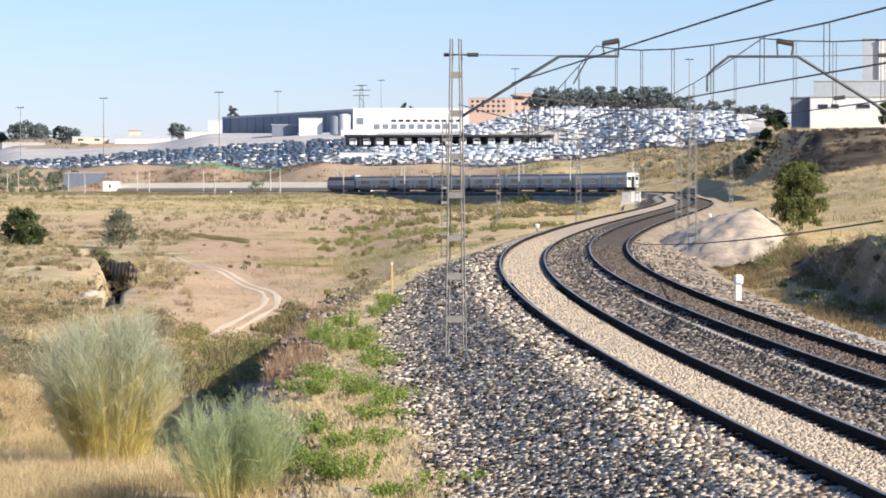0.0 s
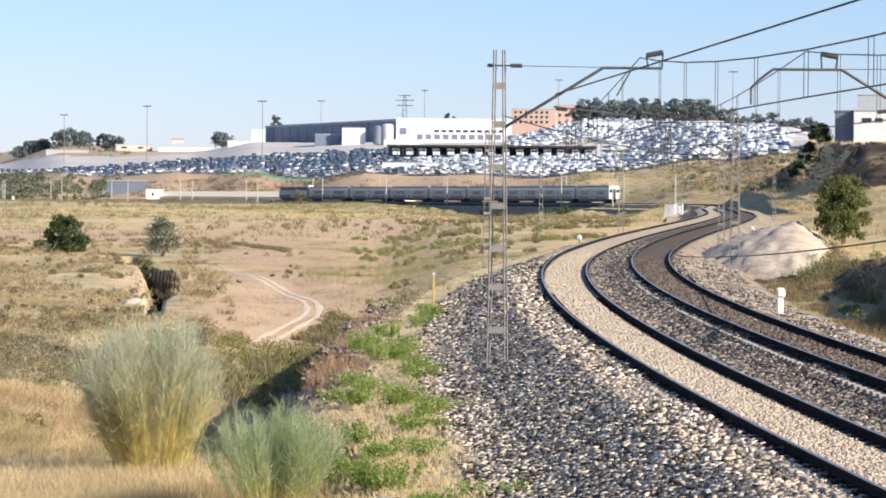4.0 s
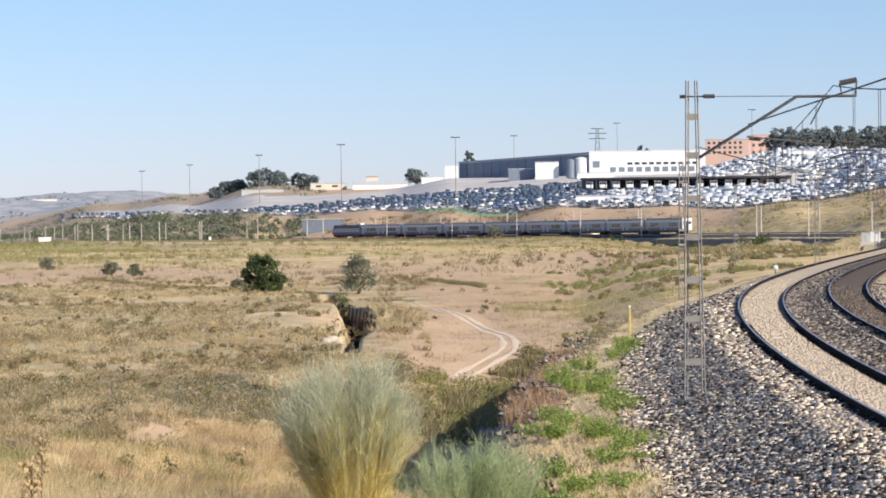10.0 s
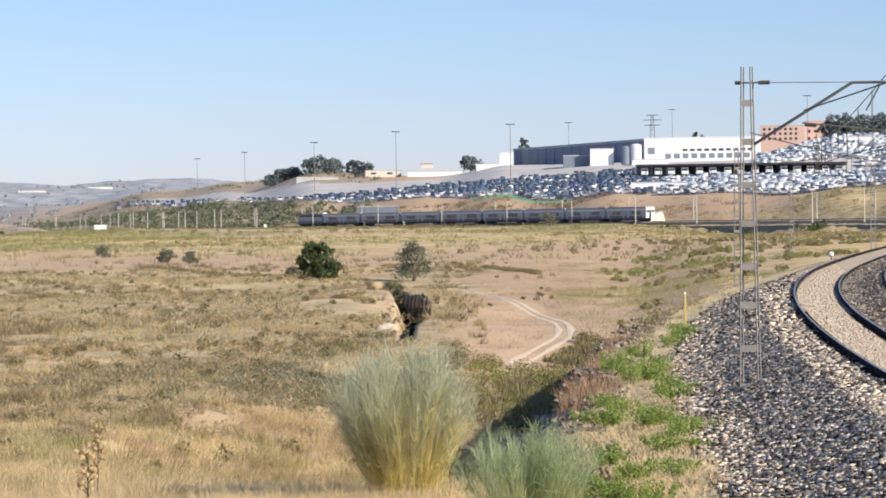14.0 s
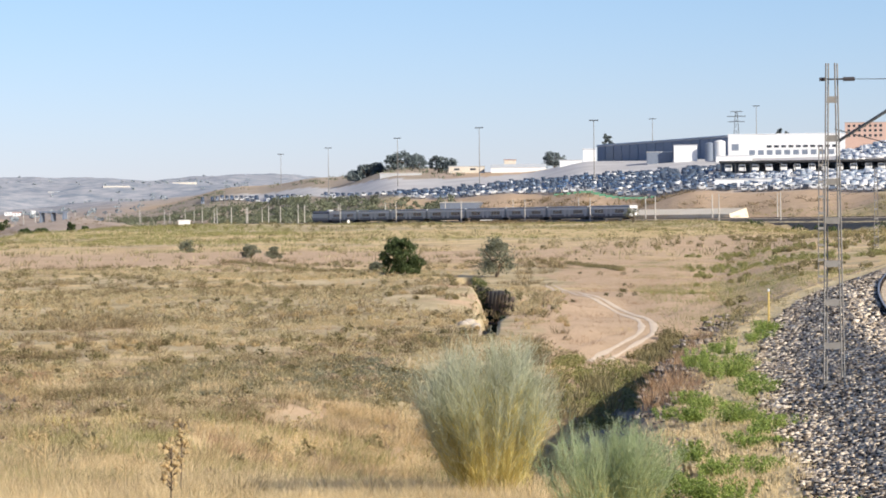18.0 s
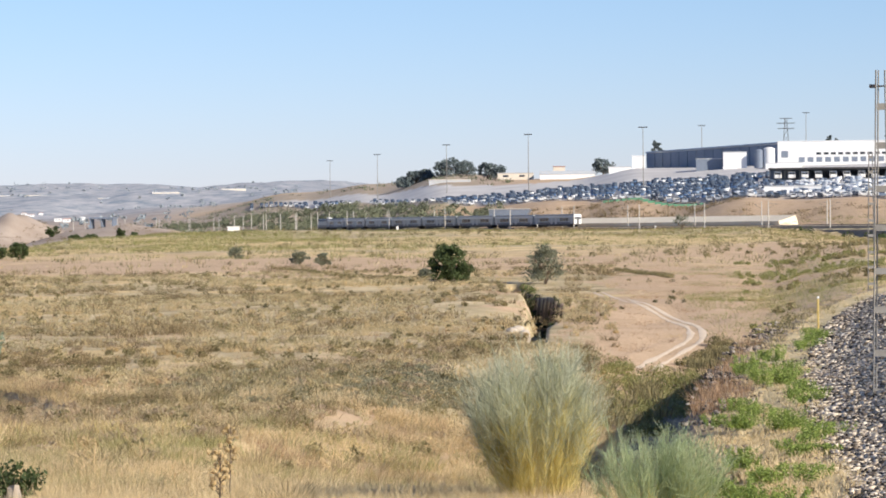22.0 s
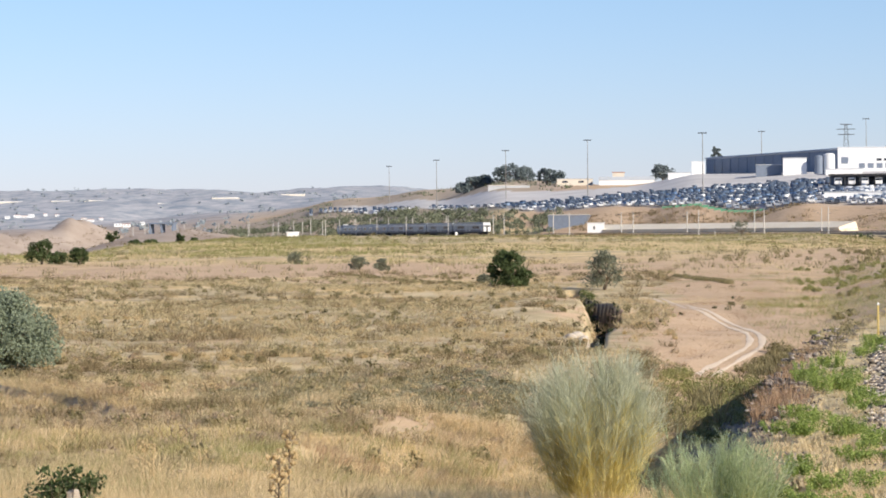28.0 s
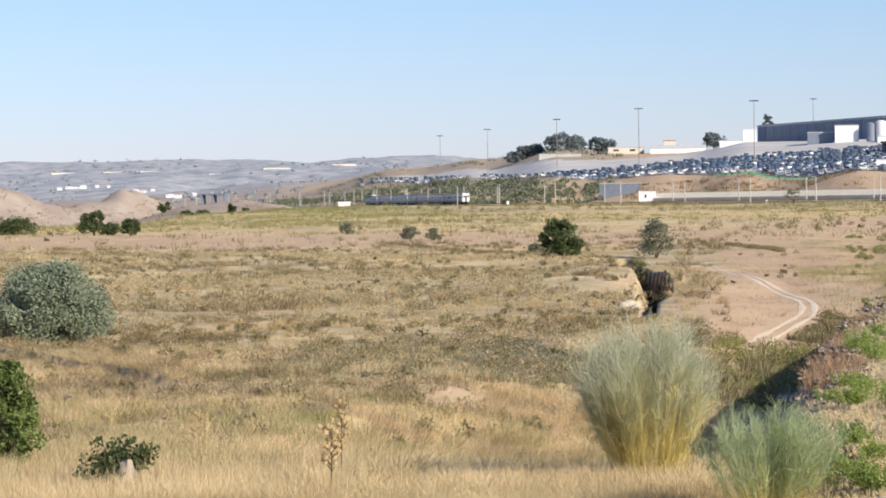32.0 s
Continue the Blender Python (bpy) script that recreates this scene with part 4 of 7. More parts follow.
def locomotive():
    c = thing("locomotive", "dark blue and grey electric locomotive", "locomotive")
    L, W = 18.5, 1.45
    part("body", (boxes((-W, 0.3, 0.95, W, L - 0.3, 3.2), bevel=0.15), TRAIN_BODY), c)
    part("upper_body", (boxes((-W + 0.03, 0.6, 3.2, W - 0.03, L - 0.9, 4.15), bevel=0.25), TRAIN_DARK), c, "dark upper body")
    part("skirt", (boxes((-1.3, 1, 0.3, 1.3, L - 1, 1.0)), DARK), c)
    for sx in (-1, 1):
        part("lower_panel", (boxes((sx * W - 0.015, 0.5, 0.97, sx * W + 0.015, L - 0.5, 1.75)), TRAIN_DARK), c, "dark lower side panel")
    part("cab_window", (boxes((-1.2, L - 0.42, 2.6, 1.2, L - 0.25, 3.3)), GLASS), c)
    part("roof_gear", (boxes((-0.8, 0.8, 4.1, 0.8, 3.8, 4.6), bevel=0.1), WHITE), c, "white roof housing")
    for y in (4.0, L - 4.0):
        b = part("bogie", (boxes((-1.2, y - 2.2, 0.25, 1.2, y + 2.2, 0.9), bevel=0.08), DARK), c)
        for yy in (y - 1.5, y + 1.5):
            part("wheelset", (rods(((-0.9, yy, 0.55), (0.9, yy, 0.55), 0.55), n=14), DARK), b)
    part("pantograph", (rods(((-0.5, L - 5, 4.15), (-0.1, L - 6.6, 4.9), 0.04), ((0.5, L - 5, 4.15), (0.1, L - 6.6, 4.9), 0.04), ((0, L - 6.6, 4.9), (0, L - 5, 5.5), 0.04), ((-0.8, L - 5, 5.5), (0.8, L - 5, 5.5), 0.04)), DARK), c)
    return c


COACHES = []
for k in range(8):
    if k == 0:
        COACHES.append(coach(True))
    elif k == 1:
        COACHES.append(coach())
    else:
        COACHES.append(copy_thing(COACHES[1], Matrix()))
COACHES.append(locomotive())
TRAIN_AT, TRAIN_V, TRAIN_ACC = 620.2, 14.28, 0.1132


def vehicle_pose(k, t):
    s = TRAIN_AT + TRAIN_V * t + TRAIN_ACC * t * t / 2 + 26.3 * k
    length = 26.0 if k < 8 else 18.5
    p, _ = on_line(s, -T)
    q, _ = on_line(s + length, -T)
    a = math.atan2(q.x - p.x, q.y - p.y)
    tilt = math.atan2(q.z - p.z, length)
    return pose(p.x, p.y, p.z, 0, 0, -math.degrees(a)) @ pose(0, 0, 0, math.degrees(tilt), 0, 0)


def motions():
    for k, c in enumerate(COACHES):
        walk(c, [(t, vehicle_pose(k, t)) for t in np.arange(0, 32.01, 1.0)])


# ---------------------------------------------------------------- masts of the far track
def concrete_mast():
    m = thing("catenary_mast", "pale concrete catenary mast beside the far track", "catenary mast", "concrete masts of the far track")
    part("pole", (rods(((0, 0, -1.2), (0, 0, 7.6), 0.2, 0.13), n=8), CONCRETE), m)
    part("bracket", (rods(((0.1, 0, 5.6), (2.4, 0, 6.7), 0.04), ((0.1, 0, 6.9), (2.9, 0, 6.7), 0.03)), STEEL), m)
    return m


CM = concrete_mast()
first = True
for s0, off, side in ((668, -5.2, 1), (652, 5.2, -1)):
    s = s0
    while s < 1680:
        p, a = on_line(s, off, -0.8)
        at = pose(p.x, p.y, p.z, 0, 0, -math.degrees(a) + (0 if side > 0 else 180))
        if first:
            CM.matrix_basis, first = at, False
        else:
            copy_thing(CM, at)
        s += 41.5 if s < 960 else 45


# ---------------------------------------------------------------- buildings
def block(name, label, category, az0, az1, d, low, high, depth, wall, roof=None, side=None, windows=(), yaw=None, group="", roof_h=0.3):
    """A building between two bearings at distance d; low and high are its slopes in mrad over the eye."""
    b = thing(name, label, category, group)
    mid = (az0 + az1) / 2
    x, y = bearing(mid, d)
    w = (az1 - az0) / 1000 * d
    z0, z1 = EYE + low * d / 1000, EYE + high * d / 1000
    h = z1 - z0
    b.matrix_basis = pose(x, y, z0, 0, 0, -mid * 0.0573 if yaw is None else yaw)
    part("wall", (boxes((-w / 2, 0, -4.0, w / 2, depth, h), bevel=0.05), wall), b)
    part("roof", (boxes((-w / 2 - 0.2, -0.2, h, w / 2 + 0.2, depth + 0.2, h + roof_h)), roof or ROOF), b)
    if side:
        # side turned from the sun: its shade is in the wall colour
        part("side_wall", (boxes((-w / 2 - 0.12, 0, -4.0, -w / 2 - 0.02, depth, h - 0.1)), side), b, "side wall with shade put into its grey")
    for u0, u1, v0, v1, mat in windows:
        nm = "window" if mat is GLASS else "door"
        o = part(nm, (boxes((-w / 2 + u0 * w, -0.06, v0 * h, -w / 2 + u1 * w, 0.02, v1 * h)), mat), b)
        if nm == "window":
            part("frame", (boxes((-w / 2 + u0 * w - 0.1, -0.09, v0 * h - 0.12, -w / 2 + u1 * w + 0.1, -0.03, v0 * h)), CONCRETE), o)
    return b


def slope_distance(az, el, start):
    """How far off the rising land first reaches the slope el (mrad over the eye) on a bearing."""
    d = np.arange(start, 4300, 10.0)
    x, y = d * math.sin(az / 1000), d * math.cos(az / 1000)
    ok = (land(x, y) - EYE) / d * 1000 >= el
    return float(d[np.argmax(ok)]) if ok.any() else 4200.0


def warehouse():
    bays = [(0.02 + k * 0.062, 0.062 + k * 0.062, 0.46, 0.55, GLASS) for k in range(5, 15)]
    bays += [(0.03, 0.09, 0.35, 0.62, GREY_WALL)] + [(0.18 + k * 0.075, 0.23 + k * 0.075, 0.16, 0.36, GREY_WALL) for k in range(10)]
    w = block("warehouse", "large white warehouse with a grey-blue side wing", "warehouse", -30, 8.6, 1290, 10.6, 18.7, 42, WHITE_WALL, WHITE_WALL, windows=bays)
    m = w.matrix_basis.inverted()
    d2 = 1420
    x0, y0 = bearing(-30, 1291)
    x2, y2 = bearing(-73.4, d2)
    zt0, zt2, zb = EYE + 18.4 * 1.291, EYE + 15.7 * 1.42, EYE + 8 * 1.29
    n = Vector((y2 - y0, x0 - x2, 0)).normalized() * 26
    bm = bmesh.new()
    ps = [Vector(p) for p in ((x0, y0, zb), (x2, y2, zb), (x2, y2, zt2), (x0, y0, zt0))]
    ps += [p + n for p in ps]
    vs = [bm.verts.new(m @ p) for p in ps]
    for q in ((0, 3, 2, 1), (4, 5, 6, 7), (3, 7, 6, 2), (1, 2, 6, 5), (0, 4, 7, 3)):
        bm.faces.new([vs[i] for i in q])
    bmesh.ops.recalc_face_normals(bm, faces=bm.faces)
    part("wing", (bm, GREY_WALL), w, "long grey-blue wing")
    bm = bmesh.new()
    for k in range(1, 15):
        p, q = ps[0].lerp(ps[1], k / 15), ps[3].lerp(ps[2], k / 15)
        rod(bm, m @ p - Vector((0, 0.15, 0)), m @ q - Vector((0, 0.15, 0)), 0.22, n=4)
    o = part("cladding_ribs", (bm, GREY_WALL), w)
    tagged(o, kind="stuff")
    part("fascia", (rods((m @ (ps[3] - Vector((0, 0.2, 0.2))), m @ (ps[2] - Vector((0, 0.2, 0.2))), 0.5), n=4), ROOF), w, "pale roof edge")
    # what stands before the wing
    block("loading_hall", "low white loading hall before the warehouse wing", "building", -48, -40.2, 1265, 10, 15.4, 14, WHITE_WALL, ROOF)
    block("gatehouse", "grey low shed before the warehouse wing", "building", -57, -48.4, 1270, 9.5, 13.2, 12, GREY_WALL, ROOF)
    for az, r, h0, mat, lab in ((-36.2, 1.9, 16.3, GREY_WALL, "blue-grey upright silo"), (-32.8, 2.4, 16.9, WHITE, "white upright silo")):
        x, y = bearing(az, 1262)
        t = thing("silo", lab + " before the warehouse", "silo", "silos", at=pose(x, y, EYE + 12.5))
        part("tank", (rods(((0, 0, -6), (0, 0, h0 * 1.262 - 13), r), n=20), mat), t)
        part("cap", (rods(((0, 0, h0 * 1.262 - 13), (0, 0, h0 * 1.262 - 12.4), r, r * 0.4), n=20), mat), t)
    block("dock_block", "white loading dock block under the warehouse", "building", -34, -22, 1245, 8.2, 11.6, 12, WHITE_WALL, ROOF)


warehouse()


def canopy():
    """The long open carport below the warehouse: posts, a flat dark roof, pale vans under it."""
    c = thing("carport", "long carport with a dark roof below the warehouse", "carport")
    x, y = bearing(2, 1088)
    c.matrix_basis = pose(x, y, EYE + 5.7 * 1.088, 0, 0, 0)
    w = 76
    part("roof", (boxes((-w / 2, -5, 4.0, w / 2, 6, 4.7)), DARK), c)
    part("back_wall", (boxes((-w / 2, 5.6, -3, w / 2, 6, 4.0)), GREY_WALL), c)
    for k in range(15):
        part("post", (rods(((-w / 2 + 0.5 + k * (w - 1) / 14, -4.6, -3), (-w / 2 + 0.5 + k * (w - 1) / 14, -4.6, 4.0), 0.12), n=6), STEEL), c)
    for k in range(15):
        v = thing("van", "white delivery van parked under the carport", "van", "vans under the carport", at=pose(x - w / 2 + 3 + k * 5.0 + random.uniform(-0.4, 0.4), y - 3.2, EYE + 5.7 * 1.088 + 0.6))
        part("body", (boxes((-1.3, 0, 0.35, 1.3, 5.2, 2.9), bevel=0.22), WHITE), v)
        part("windscreen", (boxes((-1.05, -0.02, 1.7, 1.05, 0.04, 2.3)), GLASS), v)
        for sx in (-1, 1):
            part("wheel", (rods(((sx * 1.05, 0.9, 0.34), (sx * 1.3, 0.9, 0.34), 0.34), n=10), DARK), v)


canopy()
block("long_shed", "long low white shed at the yard's foot", "shed", -34.5, -14.5, 985, 1.9, 3.9, 9, WHITE_WALL, ROOF)
block("brick_block", "red brick apartment block on the ridge", "building", 8.5, 23, 1500, 15.5, 22.2, 16, BRICK, ROOF, windows=[(0.06 + k * 0.12, 0.12 + k * 0.12, v, v + 0.12, GLASS) for k in range(7) for v in (0.3, 0.55, 0.78)])
block("brick_tower", "taller red brick block with a flat roof", "building", 23.2, 30.6, 1510, 14, 23.6, 16, BRICK, ROOF, windows=[(0.1 + k * 0.3, 0.24 + k * 0.3, v, v + 0.1, GLASS) for k in range(3) for v in (0.35, 0.6, 0.82)])
block("yard_office", "flat white office in the car yard", "office", 36, 45.4, 1180, 13.5, 18.2, 10, WHITE_WALL, ROOF, windows=[(0.08 + k * 0.18, 0.2 + k * 0.18, 0.5, 0.75, GLASS) for k in range(5)])
block("white_shed", "white industrial shed on the bank", "shed", 121.8, 158, 600, 11.4, 22.4, 22, WHITE_WALL, ROOF, GREY_WALL, [(0.07, 0.16, 0.66, 0.78, GLASS), (0.19, 0.26, 0.66, 0.78, GLASS), (0.42, 0.54, 0.66, 0.78, GLASS), (0.62, 0.74, 0.66, 0.78, GLASS)])
# the shed's shaded left face as an added block, shade painted grey
block("grey_annex", "left side of the shed, its shade put into the grey", "shed", 115.6, 121.6, 602, 11.4, 22.0, 20, GREY_WALL, GREY_WALL)
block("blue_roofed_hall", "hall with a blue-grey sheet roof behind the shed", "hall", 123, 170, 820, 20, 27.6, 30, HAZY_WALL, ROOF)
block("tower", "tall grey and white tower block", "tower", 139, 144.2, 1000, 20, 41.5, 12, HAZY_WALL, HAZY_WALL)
block("tower_core", "white stair core of the tower block", "tower", 144.3, 147, 999, 20, 41.0, 12, WHITE_WALL, WHITE_WALL)
block("ridge_hall", "long low white hall with a grey roof on the ridge", "hall", -109, -90.6, 1490, 7.0, 8.7, 12, WHITE_WALL, HAZY_WALL, roof_h=1.7)
block("ridge_house", "low cream house with a brown roof on the ridge", "house", -123, -111, 1500, 7.2, 9.2, 10, CREAM, ROOF, windows=[(0.15, 0.3, 0.4, 0.7, GLASS), (0.6, 0.75, 0.4, 0.7, GLASS)])
block("tiled_house", "small house with a red tiled roof", "house", -104.5, -100.5, 1530, 8.5, 11.2, 8, CREAM, TILE)
block("ridge_kiosk", "small white hut on the ridge", "hut", -146, -132, 1480, 6.6, 7.2, 6, ROOF, CREAM)
block("white_tank_house", "white boxy plant room beside the warehouse", "building", -78.2, -73.8, 1400, 9, 14.5, 8, WHITE_WALL, WHITE_WALL)
block("low_white_hall", "low white hall beside the warehouse", "hall", -86, -78.5, 1400, 8.6, 10.9, 10, WHITE_WALL, ROOF)
block("trackside_container", "white trackside container cabin", "cabin", -113, -107.3, 1000, -8.6, -5.7, 3, WHITE, WHITE, windows=[(0.35, 0.45, 0.35, 0.7, GLASS)])
block("white_cabin", "small white cabin in the field", "cabin", -213.2, -209.2, 905, -10.6, -7.9, 3, WHITE, WHITE)
for az0, az1, d, lo, hi in ((-306.3, -304.6, 1700, -2.6, -1.6), (-303.4, -301.2, 1720, -2.4, -1.2), (-301.0, -298.8, 1700, -2.5, -1.5), (-298.6, -296.6, 1730, -2.2, -1.0), (-281.2, -279.4, 1650, -3.8, -2.4), (-279.2, -277.0, 1640, -3.9, -2.9), (-275.5, -274.0, 1660, -3.4, -2.4), (-270.4, -267.8, 1500, -5.4, -4.3), (-267.6, -265.0, 1490, -5.6, -4.5), (-289.8, -288.6, 1780, -2.0, -1.1), (-262.0, -260.2, 1520, -5.0, -3.9), (-293.6, -292.4, 1800, -1.6, -0.8)):
    d = slope_distance((az0 + az1) / 2, lo, 1900)
    block("village_house", "pale rendered house in the distant village", "house", az0, az1, d, lo - 0.3, hi, 7, WHITE_WALL, TILE if (int(-az0) % 2) else ROOF, windows=[(0.2, 0.35, 0.6, 0.8, GLASS), (0.6, 0.75, 0.6, 0.8, GLASS)], group="village houses")
for az0, az1, d, el in ((-308, -300.6, 3900, 2.9), (-291, -284, 3950, 3.0), (-280, -272.6, 3900, 3.1), (-256, -251, 3800, 1.9), (-238, -229, 4050, 3.6), (-215, -207, 4100, 4.6)):
    d = slope_distance((az0 + az1) / 2, el, 2800)
    block("distant_hall", "long white hall on the distant hillside", "hall", az0, az1, d, el - 0.4, el + 0.35, 14, CREAM, WHITE_WALL, group="distant halls")


def road_bridge():
    b = thing("road_bridge", "dark concrete road bridge in the distance", "bridge")
    x, y = bearing(-255, 1290)
    b.matrix_basis = pose(x, y, EYE - 9.6)
    part("deck", (boxes((-5.5, 0, 3.6, 5.5, 7, 4.3)), GREY_WALL), b)
    for dx in (-5.2, -0.3, 4.6):
        part("pier", (boxes((dx, 0.5, -4, dx + 0.6, 6.5, 3.6)), GREY_WALL), b)


road_bridge()


def long_wall():
    """The sloping pale revetment behind the far track, in slabs."""
    w = thing("concrete_revetment", "pale sloping concrete revetment behind the far track", "revetment")
    s = 858.0
    me = None
    while s < 1012:
        p, a = on_line(s, 13.0, 1.9)
        at = pose(p.x, p.y, p.z, 0, 0, -math.degrees(a)) @ pose(0, 0, 0, 0, 73, 0)
        if me is None:
            o = part("slab", (boxes((-0.15, 0.0, -3.2, 3.2, 3.98, 2.6)), LIME), w, at=at)
            me = o.data
        else:
            part("slab", me, w, at=at)
        s += 4.0


long_wall()


def abutment():
    a = thing("abutment", "sloping concrete wing wall beside the far track, shade in its blue-grey", "wing wall")
    x, y = bearing(-119, 1062)
    bm = bmesh.new()
    pts = [(-7.5, 0, -5), (3.5, 0, -5), (7.0, 0, 1.2), (-7.5, 0, 1.2)]
    f = [bm.verts.new(p) for p in pts]
    g = [bm.verts.new((p[0], 8, p[2])) for p in pts]
    bm.faces.new(f)
    bm.faces.new(g[::-1])
    for i in range(4):
        bm.faces.new((f[i], g[i], g[(i + 1) % 4], f[(i + 1) % 4]))
    bmesh.ops.recalc_face_normals(bm, faces=bm.faces)
    # concrete face coloured blue-grey to carry its shade
    part("slab", (bm, GREY_WALL), a)
    part("coping", (boxes((-7.6, -0.2, 1.2, 7.2, 0.6, 1.5)), CONCRETE), a)
    a.matrix_basis = pose(x, y, EYE - 4.2)


abutment()
NET = thing("netting_fence", "low fence with green netting at the yard's edge", "fence")
for k in range(16):
    az = -88 + k * 2.15
    d = float(np.interp(az, LOT_AZ, LOT_D)) - 6
    x, y = bearing(az, d)
    part("net_panel", (boxes((0, 0, -0.4, 2.6, 0.06, 0.9)), TARP), NET, at=pose(x, y, land_at(x, y), 0, 0, 22))


def floodlight(az, d, el):
    x, y = bearing(az, d)
    z = land_at(x, y)
    h = EYE + el * d / 1000 - z
    m = thing("floodlight_mast", "tall thin floodlight mast over the car yard", "floodlight mast", "floodlight masts", at=pose(x, y, z))
    part("pole", (rods(((0, 0, -0.5), (0, 0, h), 0.21, 0.11), n=8), RUSTY), m)
    part("crown", (rods(((-1.6, 0, h), (1.6, 0, h), 0.11), n=6), RUSTY), m)
    for k in (-1.4, -0.5, 0.4, 1.3):
        part("lamp_head", (boxes((k - 0.3, -0.35, h - 0.05, k + 0.35, 0.35, h + 0.32)), DARK), m)


for az, d, el in ((-74.5, 1130, 24.0), (-112.7, 1250, 22.0), (-140, 1350, 18.8), (-163.1, 1520, 15.8), (-178.9, 1700, 13.9), (-55, 1480, 24.3), (-20.6, 1500, 28.1), (24.1, 1300, 31.9), (81.9, 1150, 34.9)):
    floodlight(az, d, el)


def pylon():
    x, y = bearing(-27.2, 1700)
    z = land_at(x, y)
    h = EYE + 26.6 * 1.7 - z
    p = thing("power_pylon", "grey lattice power pylon behind the warehouse", "pylon", at=pose(x, y, z))
    for sx in (-1, 1):
        for sy in (-1, 1):
            part("leg", (rods(((sx * 2.4, sy * 2.4, 0), (sx * 0.6, sy * 0.6, h), 0.16), n=4), STEEL), p)
    for k in range(9):
        f = k / 9
        w = 2.4 - 1.8 * f
        part("brace", (rods(((-w, -w, h * f), (w * 0.9, -w * 0.9, h * (f + 0.11)), 0.09), ((w, -w, h * f), (-w * 0.9, -w * 0.9, h * (f + 0.11)), 0.09), n=4), STEEL), p)
    for f, w in ((0.8, 4.6), (0.9, 5.2), (0.99, 3.4)):
        part("crossarm", (rods(((-w, 0, h * f), (w, 0, h * f), 0.2), n=4), STEEL), p)


pylon()


# ---------------------------------------------------------------- many alike things in one mesh
def strew(name, tv, tf, pos, yaw, scale, mats, fm=None, jitter=0.0, seed=1, smooth=False):
    """Copies of a small template joined into one mesh: tv (v, 3), tf (f, k)."""
    rng = np.random.default_rng(seed)
    tv, tf, pos = np.asarray(tv, float), np.asarray(tf), np.asarray(pos, float)
    n, c, s = len(pos), np.cos(yaw)[:, None], np.sin(yaw)[:, None]
    sc = np.asarray(scale, float)
    sc = np.repeat(sc[:, None], 3, 1) if sc.ndim == 1 else sc
    v = tv[None] * sc[:, None, :]
    if jitter:
        v = v + rng.normal(0, jitter, v.shape) * sc[:, None, :]
    x, y = v[..., 0] * c - v[..., 1] * s, v[..., 0] * s + v[..., 1] * c
    v = np.stack([x, y, v[..., 2]], -1) + pos[:, None, :]
    f = tf[None] + (np.arange(n) * len(tv))[:, None, None]
    me = fast_mesh(name, v.reshape(-1, 3), f.reshape(-1, tf.shape[1]), mats[0], smooth)
    for mt in mats[1:]:
        me.materials.append(mt)
    if fm is not None:
        me.polygons.foreach_set("material_index", np.tile(np.asarray(fm, dtype=np.int32), n))
    return me


# ---------------------------------------------------------------- cars in the yard
CAR_PROFILE = ((-2.1, 0.35), (2.1, 0.35), (2.15, 0.85), (1.0, 1.0), (0.45, 1.5), (-1.2, 1.52), (-1.85, 1.0), (-2.15, 0.95))
CAR_V = [(x, y, z) for x in (-0.88, 0.88) for y, z in CAR_PROFILE]
CAR_F = [(i, (i + 1) % 8, (i + 1) % 8 + 8, i + 8) for i in range(8)] + [(0, 7, 2, 1), (7, 6, 3, 2), (6, 5, 4, 3), (8, 9, 10, 15), (15, 10, 11, 14), (14, 11, 12, 13)]
CAR_M = [0, 0, 0, 1, 0, 1, 0, 0, 0, 0, 1, 0, 0, 1]


def yard_top(az):
    return np.interp(az, (-205, -150, -125, -110, -90, -75, -40, -28, 5, 12, 40, 95, 105), (-0.8, 0.0, 1.2, 2.5, 4.0, 5.0, 7.1, 7.2, 7.6, 16.0, 18.0, 16.4, 11.5))


def car_places():
    rng = np.random.default_rng(4)
    out = []
    for k in range(60):
        for az in np.arange(-205, 100, 0.1):
            d0 = float(np.interp(az, LOT_AZ, LOT_D)) + 6
            d = d0 + k * 6.6 + (k // 2) * 1.6
            step = 2.65 / d * 1000
            if out and out[-1][3] == k and az - out[-1][2] < step * (1 if rng.random() > 0.14 else 2):
                continue
            out.append((d, rng.random(), az, k))
    a = np.array(out)
    d, az = a[:, 0], a[:, 2]
    x, y = d * np.sin(az / 1000), d * np.cos(az / 1000)
    z = land(x, y)
    el = (z - EYE) / d * 1000
    keep = (el < yard_top(az)) & ((np.floor(az / 9.3) * 9.3 + 1.2 < az) | (az > 8))
    keep &= ~((az > -37) & (az < 40) & (d > 1068) & (d < 1112)) & ~((az > -36) & (az < -13) & (d > 978) & (d < 1000))
    return np.stack([x, y, z, az, a[:, 3]], 1)[keep]


CARS = car_places()


